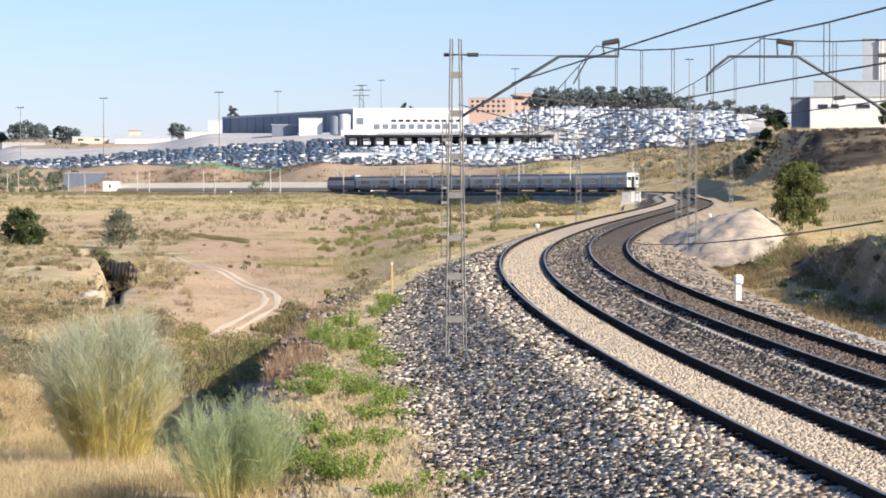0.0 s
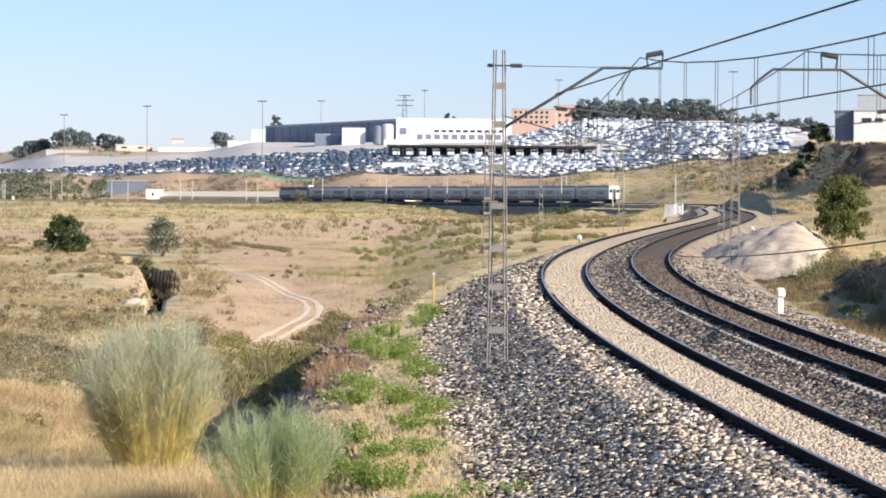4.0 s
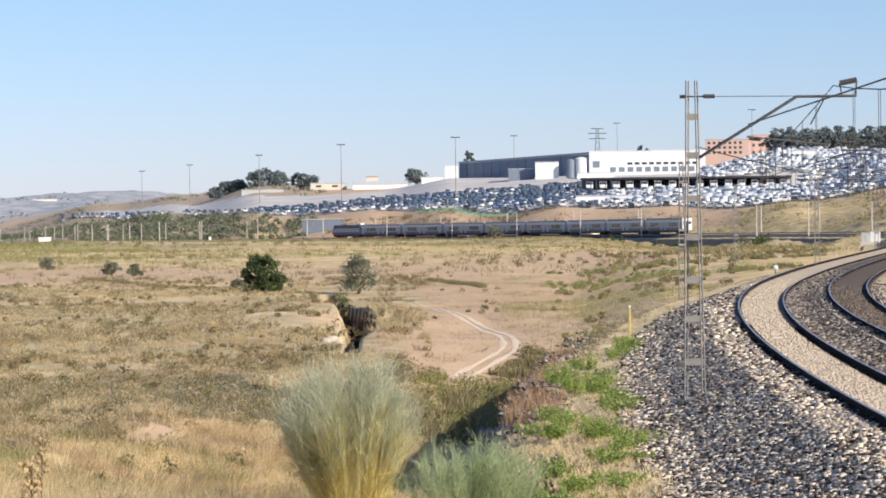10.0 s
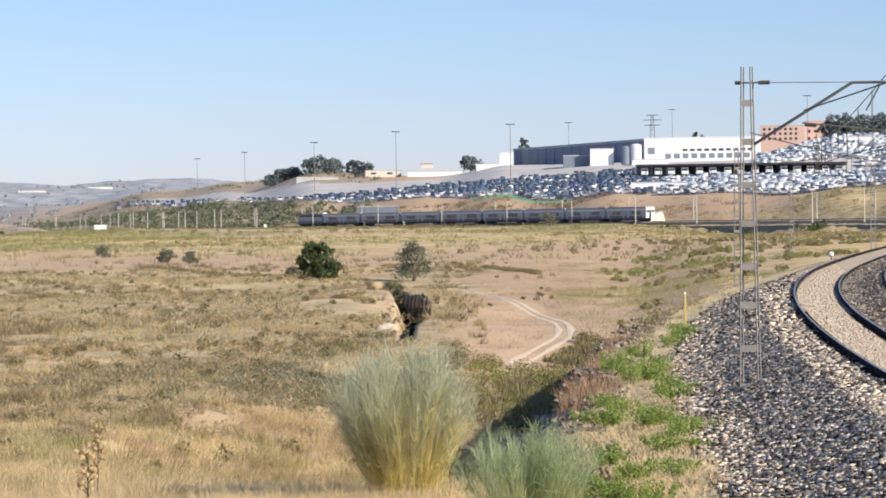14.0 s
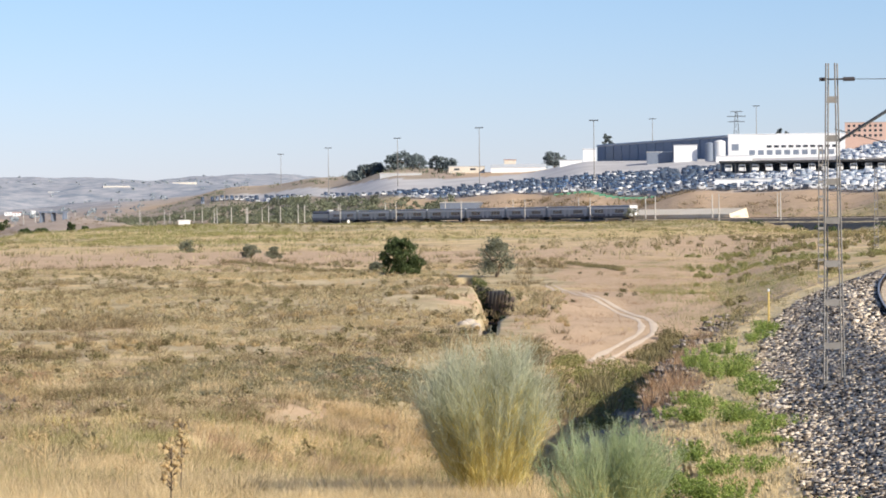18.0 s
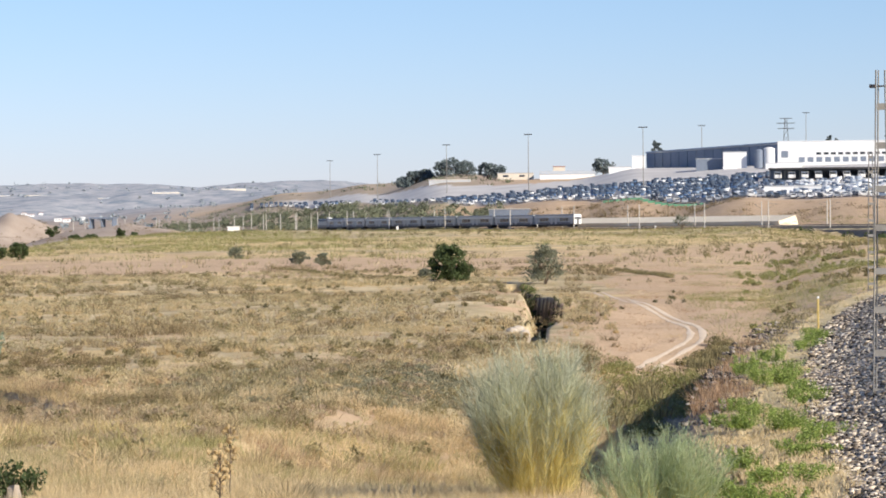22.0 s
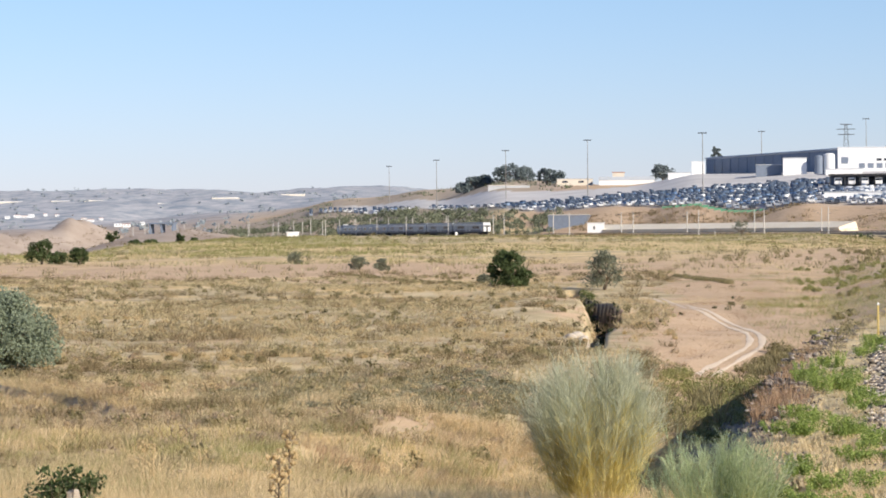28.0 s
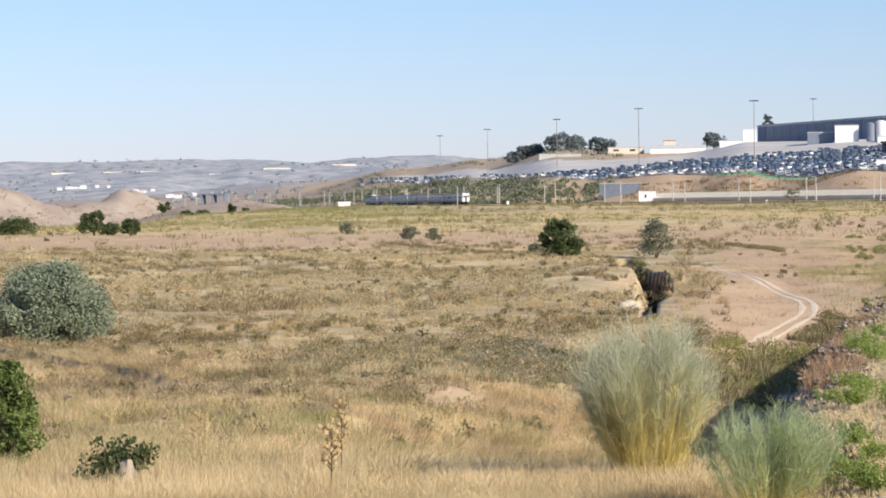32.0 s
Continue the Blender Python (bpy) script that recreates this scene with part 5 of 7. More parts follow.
def car_thing():
    c = thing("parked_car", "parked car in a dense yard row", "car", "cars in the front row")
    bm = bmesh.new()
    vs = [bm.verts.new(v) for v in CAR_V]
    for f in CAR_F:
        bm.faces.new([vs[i] for i in f])
    bmesh.ops.recalc_face_normals(bm, faces=bm.faces)
    part("body", (bm, CAR_SINGLE), c)
    for y0, z0, y1, z1 in ((0.95, 1.02, 0.5, 1.46), (-1.8, 1.04, -1.25, 1.48)):
        bm = bmesh.new()
        s = 0.02 if y0 > 0 else -0.02
        bm.faces.new([bm.verts.new(p) for p in ((-0.78, y0 + s, z0), (0.78, y0 + s, z0), (0.72, y1 + s, z1), (-0.72, y1 + s, z1))])
        bmesh.ops.solidify(bm, geom=bm.faces[:], thickness=0.02)
        part("windscreen", (bm, YARD_GLASS), c)
    for sx in (-1, 1):
        for y in (-1.3, 1.3):
            part("wheel", (rods(((sx * 0.7, y, 0.31), (sx * 0.9, y, 0.31), 0.31), n=10), DARK), c)
    return c


def fill_yard():
    rng = np.random.default_rng(5)
    front = CARS[CARS[:, 4] < 2]
    rest = CARS[CARS[:, 4] >= 2]
    proto = None
    if len(front) > 230:
        pick = rng.permutation(len(front))
        rest = np.concatenate([rest, front[pick[230:]]])
        front = front[pick[:230]]
    for x, y, z, az, k in front:
        at = pose(x, y, z, 0, 0, -az * 0.0573 + 180 * rng.integers(0, 2) + rng.normal(0, 2))
        if proto is None:
            proto = car_thing()
            proto.matrix_basis = at
        else:
            copy_thing(proto, at)
    for name, sel, mat, lab in (("parked_cars", rest[:, 3] < -28, CAR_LEFT, "dense rows of dark and pale parked cars"), ("parked_cars", rest[:, 3] >= -28, CAR_RIGHT, "dense rows of mostly white parked cars")):
        p = rest[sel]
        n = len(p)
        yaw = -p[:, 3] / 1000 + np.pi * rng.integers(0, 2, n) + rng.normal(0, 0.05, n)
        if mat is CAR_RIGHT:
            yaw = yaw + 1.2 * ((np.floor(p[:, 4] / 2) + np.floor(p[:, 3] / 11)) % 4 < 1)
        sc = np.stack([np.ones(n), rng.uniform(0.9, 1.1, n), rng.choice([1.0, 1.05, 1.15, 1.5] if mat is CAR_LEFT else [1.0, 1.05, 1.1, 1.5], n)], 1)
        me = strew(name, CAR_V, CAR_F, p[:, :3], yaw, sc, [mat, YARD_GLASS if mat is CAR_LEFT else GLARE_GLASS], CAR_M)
        tagged(new(name, me), lab, "cars", kind="stuff")


fill_yard()


# ---------------------------------------------------------------- plants
def blades(rng, pos, n, height, spread, width, lean=0.5, up=1.0, bent=True):
    """Thin blades rising from each place, bent ones of two quads each. Returns vertices and faces."""
    pos = np.repeat(np.asarray(pos, float), n, 0)
    m = len(pos)
    a = rng.uniform(0, 2 * np.pi, m)
    h = np.repeat(np.asarray(height, float), n) * rng.uniform(0.55, 1.1, m)
    r0 = np.repeat(np.asarray(spread, float), n) * np.sqrt(rng.random(m)) * 0.5
    out = lean * h * rng.uniform(0.1, 1.0, m)
    w = np.repeat(np.asarray(width, float), n) * rng.uniform(0.7, 1.3, m) / 2
    b = rng.uniform(0, 2 * np.pi, m)
    base = pos + np.stack([r0 * np.cos(a), r0 * np.sin(a), np.zeros(m)], 1)
    d = np.stack([np.cos(a + rng.normal(0, 0.5, m)), np.sin(a + rng.normal(0, 0.5, m)), np.zeros(m)], 1)
    side = np.stack([np.cos(b), np.sin(b), np.zeros(m)], 1) * w[:, None]
    mid = base + d * (out * 0.35)[:, None] + np.array([0, 0, 1]) * (h * 0.55)[:, None]
    tip = base + d * out[:, None] + np.array([0, 0, 1]) * (h * up)[:, None]
    if not bent:
        v = np.stack([base - side, base + side, tip + side * 0.4, tip - side * 0.4], 1)
        return v.reshape(-1, 3), np.arange(m * 4).reshape(-1, 4)
    v = np.stack([base - side, base + side, mid + side * 0.8, mid - side * 0.8, tip + side * 0.25, tip - side * 0.25], 1)
    i = np.arange(m)[:, None] * 6
    f = np.concatenate([i + np.array([0, 1, 2, 3]), i + np.array([3, 2, 4, 5])], 0)
    return v.reshape(-1, 3), f


def leaf_cloud(rng, centres, radii, n, size, flat=0.75):
    """Small leaf quads gathered in clumps round the centres. Returns vertices and faces."""
    k = len(centres)
    c = np.repeat(np.asarray(centres, float), n, 0)
    m = len(c)
    r = np.repeat(np.asarray(radii, float), n)
    u = rng.normal(0, 1, (m, 3))
    u /= np.linalg.norm(u, axis=1)[:, None]
    p = c + u * (r * rng.random(m) ** 0.35)[:, None] * np.array([1, 1, flat])
    a = rng.normal(0, 1, (m, 3))
    a /= np.linalg.norm(a, axis=1)[:, None]
    b = np.cross(a, rng.normal(0, 1, (m, 3)))
    b /= np.linalg.norm(b, axis=1)[:, None]
    s = (size * rng.uniform(0.6, 1.3, m))[:, None]
    v = np.stack([p - a * s, p + b * s * 0.55, p + a * s, p - b * s * 0.55], 1)
    f = np.arange(m * 4).reshape(-1, 4)
    return v.reshape(-1, 3), f


def crown_clumps(rng, w, h, n, low=0.15):
    """Centres and sizes of leaf clumps that fill an uneven crown of width w and height h, from the ground up."""
    c, r = [], []
    for _ in range(n):
        a, f = rng.uniform(0, 2 * np.pi), rng.random() ** 0.8
        prof = math.sin(math.pi * min(1, max(0.06, 0.25 + 0.66 * f))) ** 0.6
        q = w / 2 * prof * rng.random() ** 0.6 * 0.86
        c.append((q * math.cos(a), q * math.sin(a), h * (low + (0.93 - low) * f)))
        r.append(w * rng.uniform(0.09, 0.17))
    return c, r


def tree(name, label, az, d, w, h, leaf, leaves, size, trunk=0.3, seed=0, category="tree", clumps=60, low=0.18, group="", sink=0.0):
    rng = np.random.default_rng(seed)
    x, y = bearing(az, d)
    t = thing(name, label, category, group, at=pose(x, y, land_at(x, y) - sink))
    bm = bmesh.new()
    r = w * 0.035 + 0.03
    rod(bm, (0, 0, -0.3), (0.05 * w, 0, h * trunk), r, r * 0.75, 7)
    tips = []
    for k in range(6):
        a = k * 1.05 + rng.uniform(-0.3, 0.3)
        tip = (w * 0.28 * math.cos(a), w * 0.28 * math.sin(a), h * rng.uniform(0.5, 0.8))
        rod(bm, (0.05 * w, 0, h * trunk * 0.95), tip, r * 0.5, r * 0.16, 5)
    part("trunk", (bm, BARK), t)
    c, rr = crown_clumps(rng, w, h, clumps, low)
    v, f = leaf_cloud(rng, c, rr, leaves // clumps, size)
    part("crown", fast_mesh("crown", v, f, leaf), t)
    return t


def fine_twigs(rng, at, way, length, width):
    """Hair-thin twigs, each one quad tapering to its tip."""
    m = len(at)
    side = np.cross(way, rng.normal(0, 1, (m, 3)))
    side /= np.linalg.norm(side, axis=1)[:, None] + 1e-9
    w = (width * rng.uniform(0.7, 1.3, m) / 2)[:, None]
    tip = at + way * length[:, None]
    v = np.stack([at - side * w, at + side * w, tip + side * w * 0.4, tip - side * w * 0.4], 1)
    return v.reshape(-1, 3), np.arange(m * 4).reshape(-1, 4)


def broom(label, az, d, w, h, foot, stems, seed, green, twigs, golden, green_from):
    """A broom bush: switches that spread like a vase from a narrow foot; bare and golden below, and grey-green
    plumes of hair-thin twigs above, thicker on some switches than on others."""
    rng = np.random.default_rng(seed)
    x, y = bearing(az, d)
    t = thing("broom_bush", label, "bush", "broom bushes", at=pose(x, y, land_at(x, y) - 0.05))
    # a few leaders, each with a bundle of switches round it
    leaders = 26
    la, lq = rng.uniform(0, 2 * np.pi, leaders), np.sqrt(rng.random(leaders))
    k = rng.integers(0, leaders, stems)
    a, q = la[k] + rng.normal(0, 0.28, stems), np.clip(lq[k] + rng.normal(0, 0.14, stems), 0.03, 1.06)
    top = h * (1.0 - 0.2 * q ** 3) * rng.uniform(0.78, 1.0, stems) * (0.84 + 0.16 * rng.random(leaders)[k])
    reach = w / 2 * q * (top / (h * (1.0 - 0.2 * q ** 3)))
    way = np.stack([np.cos(a), np.sin(a)], 1)
    bow = rng.uniform(0.7, 1.1, stems)

    def along(i, f):
        r = foot * q[i] + (reach[i] - foot * q[i]) * f ** bow[i]
        return np.stack([way[i, 0] * r, way[i, 1] * r, top[i] * f], 1)

    def heading(i, f):
        g = along(i, np.minimum(f + 0.05, 1.05)) - along(i, f)
        return g / np.linalg.norm(g, axis=1)[:, None]

    # switches: golden at the foot, green above
    for nm, lo, hi, mat, wd, pick in (("dry_stem_mass", 0.0, green_from + 0.16, BROOM_DRY, 0.013, rng.random(stems) < 0.8), ("green_stem_mass", green_from + 0.1, 1.0, green, 0.009, rng.random(stems) < 1.1)):
        i = np.nonzero(pick)[0]
        cuts = np.linspace(lo, hi, 5)
        side = rng.normal(0, 1, (len(i), 3)) * np.array([1, 1, 0.2])
        side = side / np.linalg.norm(side, axis=1)[:, None] * wd / 2
        rings = [along(i, np.full(len(i), f)) for f in cuts]
        v = np.stack([p for c, r in zip(cuts, rings) for p in (r - side * (1.15 - 0.8 * c), r + side * (1.15 - 0.8 * c))], 1)
        base = np.arange(len(i))[:, None] * 10
        f4 = np.concatenate([base + np.array([2 * c, 2 * c + 1, 2 * c + 3, 2 * c + 2]) for c in range(4)])
        part(nm, fast_mesh(nm, v.reshape(-1, 3), f4, mat), t)
    # plumes of twigs along the upper switches, golden shoots along the lower ones
    thick = np.clip(rng.normal(1.0, 0.5, stems), 0.2, 2.2)
    for nm, n, lo, hi, mat, spread, size in (("twig_mass", twigs, green_from, 1.0, green, 0.62, 0.15), ("straw_mass", golden, 0.12, green_from + 0.3, BROOM_DRY, 0.45, 0.14), ("inner_twig_mass", twigs // 9, green_from * 0.45, green_from + 0.15, green, 0.5, 0.12)):
        i = rng.choice(stems, n, p=thick / thick.sum())
        f = lo + (hi - lo) * rng.random(n) ** 0.85
        g = heading(i, f) + rng.normal(0, spread, (n, 3)) + np.array([0, 0, 0.25])
        g /= np.linalg.norm(g, axis=1)[:, None]
        v, f4 = fine_twigs(rng, along(i, f), g, h * size * rng.uniform(0.4, 1.25, n), 0.0065)
        part(nm, fast_mesh(nm, v, f4, mat), t)


def leafy_weed():
    """A sprawling dark green plant beside a bleached dead stump."""
    rng = np.random.default_rng(28)
    x, y = bearing(-288, 54)
    t = thing("leafy_weed", "sprawling dark green weed round a bleached stump", "weed", at=pose(x, y, land_at(x, y) - 0.15))
    bm = bmesh.new()
    c, r = [], []
    for k in range(9):
        a, q = k * 0.7 + rng.uniform(-0.2, 0.2), rng.uniform(0.2, 0.6)
        e = (q * math.cos(a), q * math.sin(a), rng.uniform(0.35, 0.85))
        rod(bm, (0, 0, -0.05), e, 0.02, 0.008, 5)
        for f in (0.5, 0.75, 1.0):
            c.append((e[0] * f, e[1] * f, 0.1 + e[2] * f))
            r.append(rng.uniform(0.2, 0.32))
    part("stem_mass", (bm, BARK), t)
    v, f = leaf_cloud(rng, c, r, 52, 0.06, 0.7)
    part("leaf_mass", fast_mesh("leaf_mass", v, f, TREE_LEAF), t)
    bm = bmesh.new()
    bmesh.ops.create_cone(bm, cap_ends=True, segments=14, radius1=0.24, radius2=0.12, depth=0.8, matrix=Matrix.Translation((0.3, -0.4, 0.3)))
    bmesh.ops.subdivide_edges(bm, edges=bm.edges[:], cuts=2, use_grid_fill=True)
    for q in bm.verts:
        q.co += Vector((noise.noise(q.co * 7), noise.noise(q.co * 7 + Vector((5, 0, 0))), 0.6 * noise.noise(q.co * 5))) * 0.1
    part("stump", (bm, SLEEPER), t, "bleached dead stump")


broom("large grey-green broom bush with straw-coloured stems", -109.5, 52.3, 3.1, 2.95, 0.42, 300, 11, BROOM, 14500, 12000, 0.46)
broom("smaller green broom bush beside the embankment", -71.0, 44.0, 2.5, 1.8, 0.35, 200, 12, BROOM_GREEN, 8500, 700, 0.28)

tree("dark_tree", "round dark green tree in the dry field", -139.5, 271, 4.3, 3.3, TREE_LEAF, 6000, 0.13, 0.2, 21, low=0.1)
tree("grey_tree", "sparse grey-green tree in the dry field", -107.6, 266, 4.3, 3.4, GREY_LEAF, 2600, 0.11, 0.25, 22, low=0.12)
tree("bank_tree", "green tree on the bank beside the track", 118.5, 185, 3.5, 4.4, OLIVE_LEAF, 14000, 0.1, 0.3, 23, low=0.12, clumps=120)
tree("field_tree", "dark round tree at the field's far end", -294.5, 415, 4.4, 3.4, TREE_LEAF, 3000, 0.16, 0.2, 24, low=0.08)
tree("field_shrub", "small dark tree at the field's far end", -282.0, 412, 2.9, 2.5, TREE_LEAF, 1800, 0.15, 0.2, 25, low=0.08)
tree("field_shrub", "low dark green bush at the field's far end", -288.5, 418, 3.2, 1.7, TREE_LEAF, 1500, 0.15, 0.2, 29, low=0.05)
tree("field_shrub", "spreading green bush at the field's far end", -321, 430, 7.5, 2.2, TREE_LEAF, 3200, 0.17, 0.2, 30, low=0.05, clumps=90)
tree("round_bush", "large rounded grey-green bush in the grass", -310.5, 124, 5.4, 3.2, BUSH_LEAF, 34000, 0.07, 0.15, 26, category="bush", clumps=110, low=0.05)
tree("green_bush", "leafy green bush in the tall dry grass", -327.5, 60, 1.9, 2.2, TREE_GREEN, 9000, 0.055, 0.15, 27, category="bush", clumps=60, low=0.05)
leafy_weed()
for k, (az, d, w, h) in enumerate(((-271, 1000, 7, 3.6), (-249, 950, 4, 3.6), (-244, 905, 3, 1.8), (-258, 700, 5, 1.6), (-264, 690, 5, 1.4))):
    tree("far_shrub", "dark green shrub in the distance", az, d, w, h, TREE_LEAF, 900, 0.3, 0.15, 40 + k, category="shrub", clumps=16, low=0.1, group="far shrubs")
for k, (az, d, w, h) in enumerate(((-154, 1580, 9, 5.6), (-150.5, 1580, 10, 6.2), (-147, 1580, 9, 5.4), (-141, 1570, 10, 7.5), (-137.5, 1570, 12, 8.4), (-133.5, 1570, 10, 7.2), (-126.5, 1520, 9, 7.5), (-122.5, 1520, 9, 7.0), (-88, 1520, 11, 7.5), (-70, 1600, 6, 14), (-13, 1480, 3.5, 14), (-10.5, 1480, 3, 13), (-2, 1480, 3, 11))):
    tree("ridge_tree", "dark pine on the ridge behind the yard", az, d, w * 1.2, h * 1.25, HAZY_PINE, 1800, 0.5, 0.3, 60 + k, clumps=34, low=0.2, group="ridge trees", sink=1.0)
for k in range(36):
    az = 31 + k * 1.65 if k < 27 else 76 + (k - 27) * 4.5
    h = (12.5 if k < 27 else 9) + 2 * math.sin(k * 2.1)
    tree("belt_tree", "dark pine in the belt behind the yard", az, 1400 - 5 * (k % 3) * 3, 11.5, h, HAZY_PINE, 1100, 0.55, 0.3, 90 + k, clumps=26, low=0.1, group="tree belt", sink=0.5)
for k, (az, d, w, h) in enumerate(((104, 640, 5, 3.6), (107.5, 620, 6, 4.4), (111, 605, 6, 5.5), (148, 590, 7, 5.5), (155, 585, 7, 6))):
    tree("bank_shrub", "dense dark green tree on the bank before the shed", az, d, w, h, TREE_LEAF, 1800, 0.3, 0.25, 130 + k, clumps=24, low=0.06, group="bank shrubs")


def thistle(az, d, h, seed):
    rng = np.random.default_rng(seed)
    x, y = bearing(az, d)
    t = thing("dry_thistle", "dry brown thistle stalk with seed heads", "thistle", "thistles", at=pose(x, y, land_at(x, y)))
    bm = bmesh.new()
    rod(bm, (0, 0, -0.1), (0.04, 0, h), 0.018, 0.008, 5)
    heads = []
    for k in range(30):
        z = h * rng.uniform(0.35, 0.98)
        a = rng.uniform(0, 6.28)
        q = rng.uniform(0.06, 0.17)
        e = (q * math.cos(a), q * math.sin(a), z + 0.06)
        rod(bm, (0.02, 0, z - 0.06), e, 0.008, 0.005, 4)
        heads.append(e)
    part("stalk", (bm, BARK), t)
    for e in heads:
        b = bmesh.new()
        bmesh.ops.create_icosphere(b, subdivisions=1, radius=0.045, matrix=Matrix.Translation(e))
        for v in b.verts:
            v.co += Vector(rng.normal(0, 0.012, 3))
        part("seed_head", (b, STRAW_DULL), t)


for k, (az, d, w, h) in enumerate(((-210.6, 401, 3.2, 1.7), (-189.3, 357, 2.6, 1.7), (-181.8, 353, 2.2, 1.4), (-147.5, 283, 1.6, 0.9), (-62, 700, 5, 3.5))):
    tree("field_shrub", "small grey-green shrub in the dry field", az, d, w, h, GREY_LEAF, 1500, 0.1, 0.15, 160 + k, category="shrub", clumps=26, low=0.05, group="field shrubs")


def shade_scrub_line(name, label, az0, d0, az1, d1, seed):
    """Olive scrub added along a small terrace's lip to stand for its shadow line."""
    rng = np.random.default_rng(seed)
    u = rng.random(150)
    x0, y0 = bearing(az0, d0)
    x1, y1 = bearing(az1, d1)
    x, y = x0 + (x1 - x0) * u + rng.normal(0, 0.3, 150), y0 + (y1 - y0) * u + rng.normal(0, 0.5, 150)
    r = rng.uniform(0.15, 0.42, 150)
    v, f = leaf_cloud(rng, np.stack([x, y, land(x, y) + r * 0.4], 1), r, 60, 0.06, 0.6)
    tagged(new(name, fast_mesh(name, v, f, OLIVE)), label, "scrub", kind="stuff")


shade_scrub_line("terrace_scrub", "olive scrub put in for a terrace lip's shadow", -196, 342, -146, 279, 1)
shade_scrub_line("terrace_scrub", "olive scrub put in for a short terrace lip's shadow", -83, 310, -66, 276, 2)


def chalk_rocks():
    rng = np.random.default_rng(31)
    for az, d, r in ((-118.6, 158, 0.3), (-116.8, 159, 0.36), (-114.6, 156, 0.28)):
        x, y = bearing(az, d)
        t = thing("chalk_rock", "pale chalky rock at the gully's edge", "rock", "chalk rocks", at=pose(x, y, land_at(x, y), 0, 0, rng.uniform(0, 360)))
        b = bmesh.new()
        bmesh.ops.create_icosphere(b, subdivisions=2, radius=r)
        for v in b.verts:
            v.co = v.co * (1 + 0.25 * noise.noise(v.co * 2.2 / r + Vector((az, 0, 0)))) * 1.0
            v.co.x, v.co.z = v.co.x * 1.15, v.co.z * 0.8
        part("stone", (b, CHALK), t)


chalk_rocks()


def terrace_grass():
    """Straw grass that hangs over the low step in the field."""
    rng = np.random.default_rng(33)
    n = 130
    az = rng.uniform(-335, -262, n)
    d = np.interp(az, TERRACE_AZ, TERRACE_D) + 0.9 + rng.exponential(0.9, n)
    x, y = d * np.sin(az / 1000), d * np.cos(az / 1000)
    v, f = blades(rng, np.stack([x, y, land(x, y) - 0.05], 1), 34, rng.uniform(0.2, 0.4, n), rng.uniform(0.5, 1.0, n), np.full(n, 0.011), 1.2)
    tagged(new("terrace_grass", fast_mesh("terrace_grass", v, f, STRAW_DULL)), "straw grass hanging over a low earth step", "grass", kind="stuff")


terrace_grass()
thistle(-213.6, 54, 1.5, 3)
thistle(-217, 51, 1.15, 4)


def dead_stalk(az, d, h, seed):
    """A bleached, branching dead plant."""
    rng = np.random.default_rng(seed)
    x, y = bearing(az, d)
    t = thing("dead_stalk", "bleached dead branching stalk in the dry grass", "stalk", "dead stalks", at=pose(x, y, land_at(x, y)))
    bm = bmesh.new()
    rod(bm, (0, 0, -0.1), (0.03, 0, h * 0.8), 0.014, 0.008, 5)
    for k in range(9):
        z, a = h * rng.uniform(0.25, 0.78), rng.uniform(0, 6.28)
        q = rng.uniform(0.15, 0.42)
        e = Vector((q * math.cos(a), q * math.sin(a), z + q * rng.uniform(0.5, 1.1)))
        rod(bm, (0.03 * z / h, 0, z), e, 0.008, 0.005, 4)
        for _ in range(3):
            rod(bm, e * 0.75 + Vector((0, 0, z * 0.25)), e + Vector(rng.normal(0, 0.1, 3)) + Vector((0, 0, 0.1)), 0.005, 0.003, 4)
    part("branch_mass", (bm, STRAW), t)


for k, (az, d, h) in enumerate(((-258.5, 62, 1.0), (-262, 63, 0.8), (-243, 66, 0.7), (-226, 60, 0.8), (-180, 72, 0.8), (-176, 73, 0.9), (-232, 58, 0.7), (-290, 70, 0.7))):
    dead_stalk(az, d, h, 400 + k)


def scatter(rng, n, az0, az1, d0, d1):
    """Places spread evenly over a sector of the land."""
    d = np.sqrt(rng.uniform(d0 * d0, d1 * d1, n))
    az = rng.uniform(az0, az1, n) / 1000
    return d * np.sin(az), d * np.cos(az), d, az * 1000


def off_track(x, y, left=-9.0, right=7.0):
    o, s = line_distance(x, y)
    return (o < left) | (o > right)


def grass_field(name, label, mat, seed, n, sector, height, spread, width, per, lean, thin=0.5, scale=(9, 15), keep_off=(-9.5, 8.0), extra=None, category="grass"):
    rng = np.random.default_rng(seed)
    x, y, d, az = scatter(rng, n, *sector)
    k = (patchy(x / scale[0], y / scale[1], seed) + rng.normal(0, 0.06, n) > thin) & off_track(x, y, *keep_off) & (path_distance(x, y) > 1.6) & (gully_distance(x, y) > 1.5)
    if extra is not None:
        k &= extra(x, y, d, az)
    x, y = x[k], y[k]
    z = land(x, y)
    m = len(x)
    s = rng.uniform(0.6, 1.25, m)
    v, f = blades(rng, np.stack([x, y, z - 0.03], 1), per, height * s, spread * s, np.full(m, width), lean, bent=sector[2] < 56)
    tagged(new(name, fast_mesh(name, v, f, mat)), label, category, kind="stuff")


grass_field("dry_grass", "tall straw-coloured dry grass", DRY_GRASS, 201, 12500, (-335, -48, 45, 70), 0.34, 0.7, 0.007, 15, 1.1, 0.45, (3, 3))
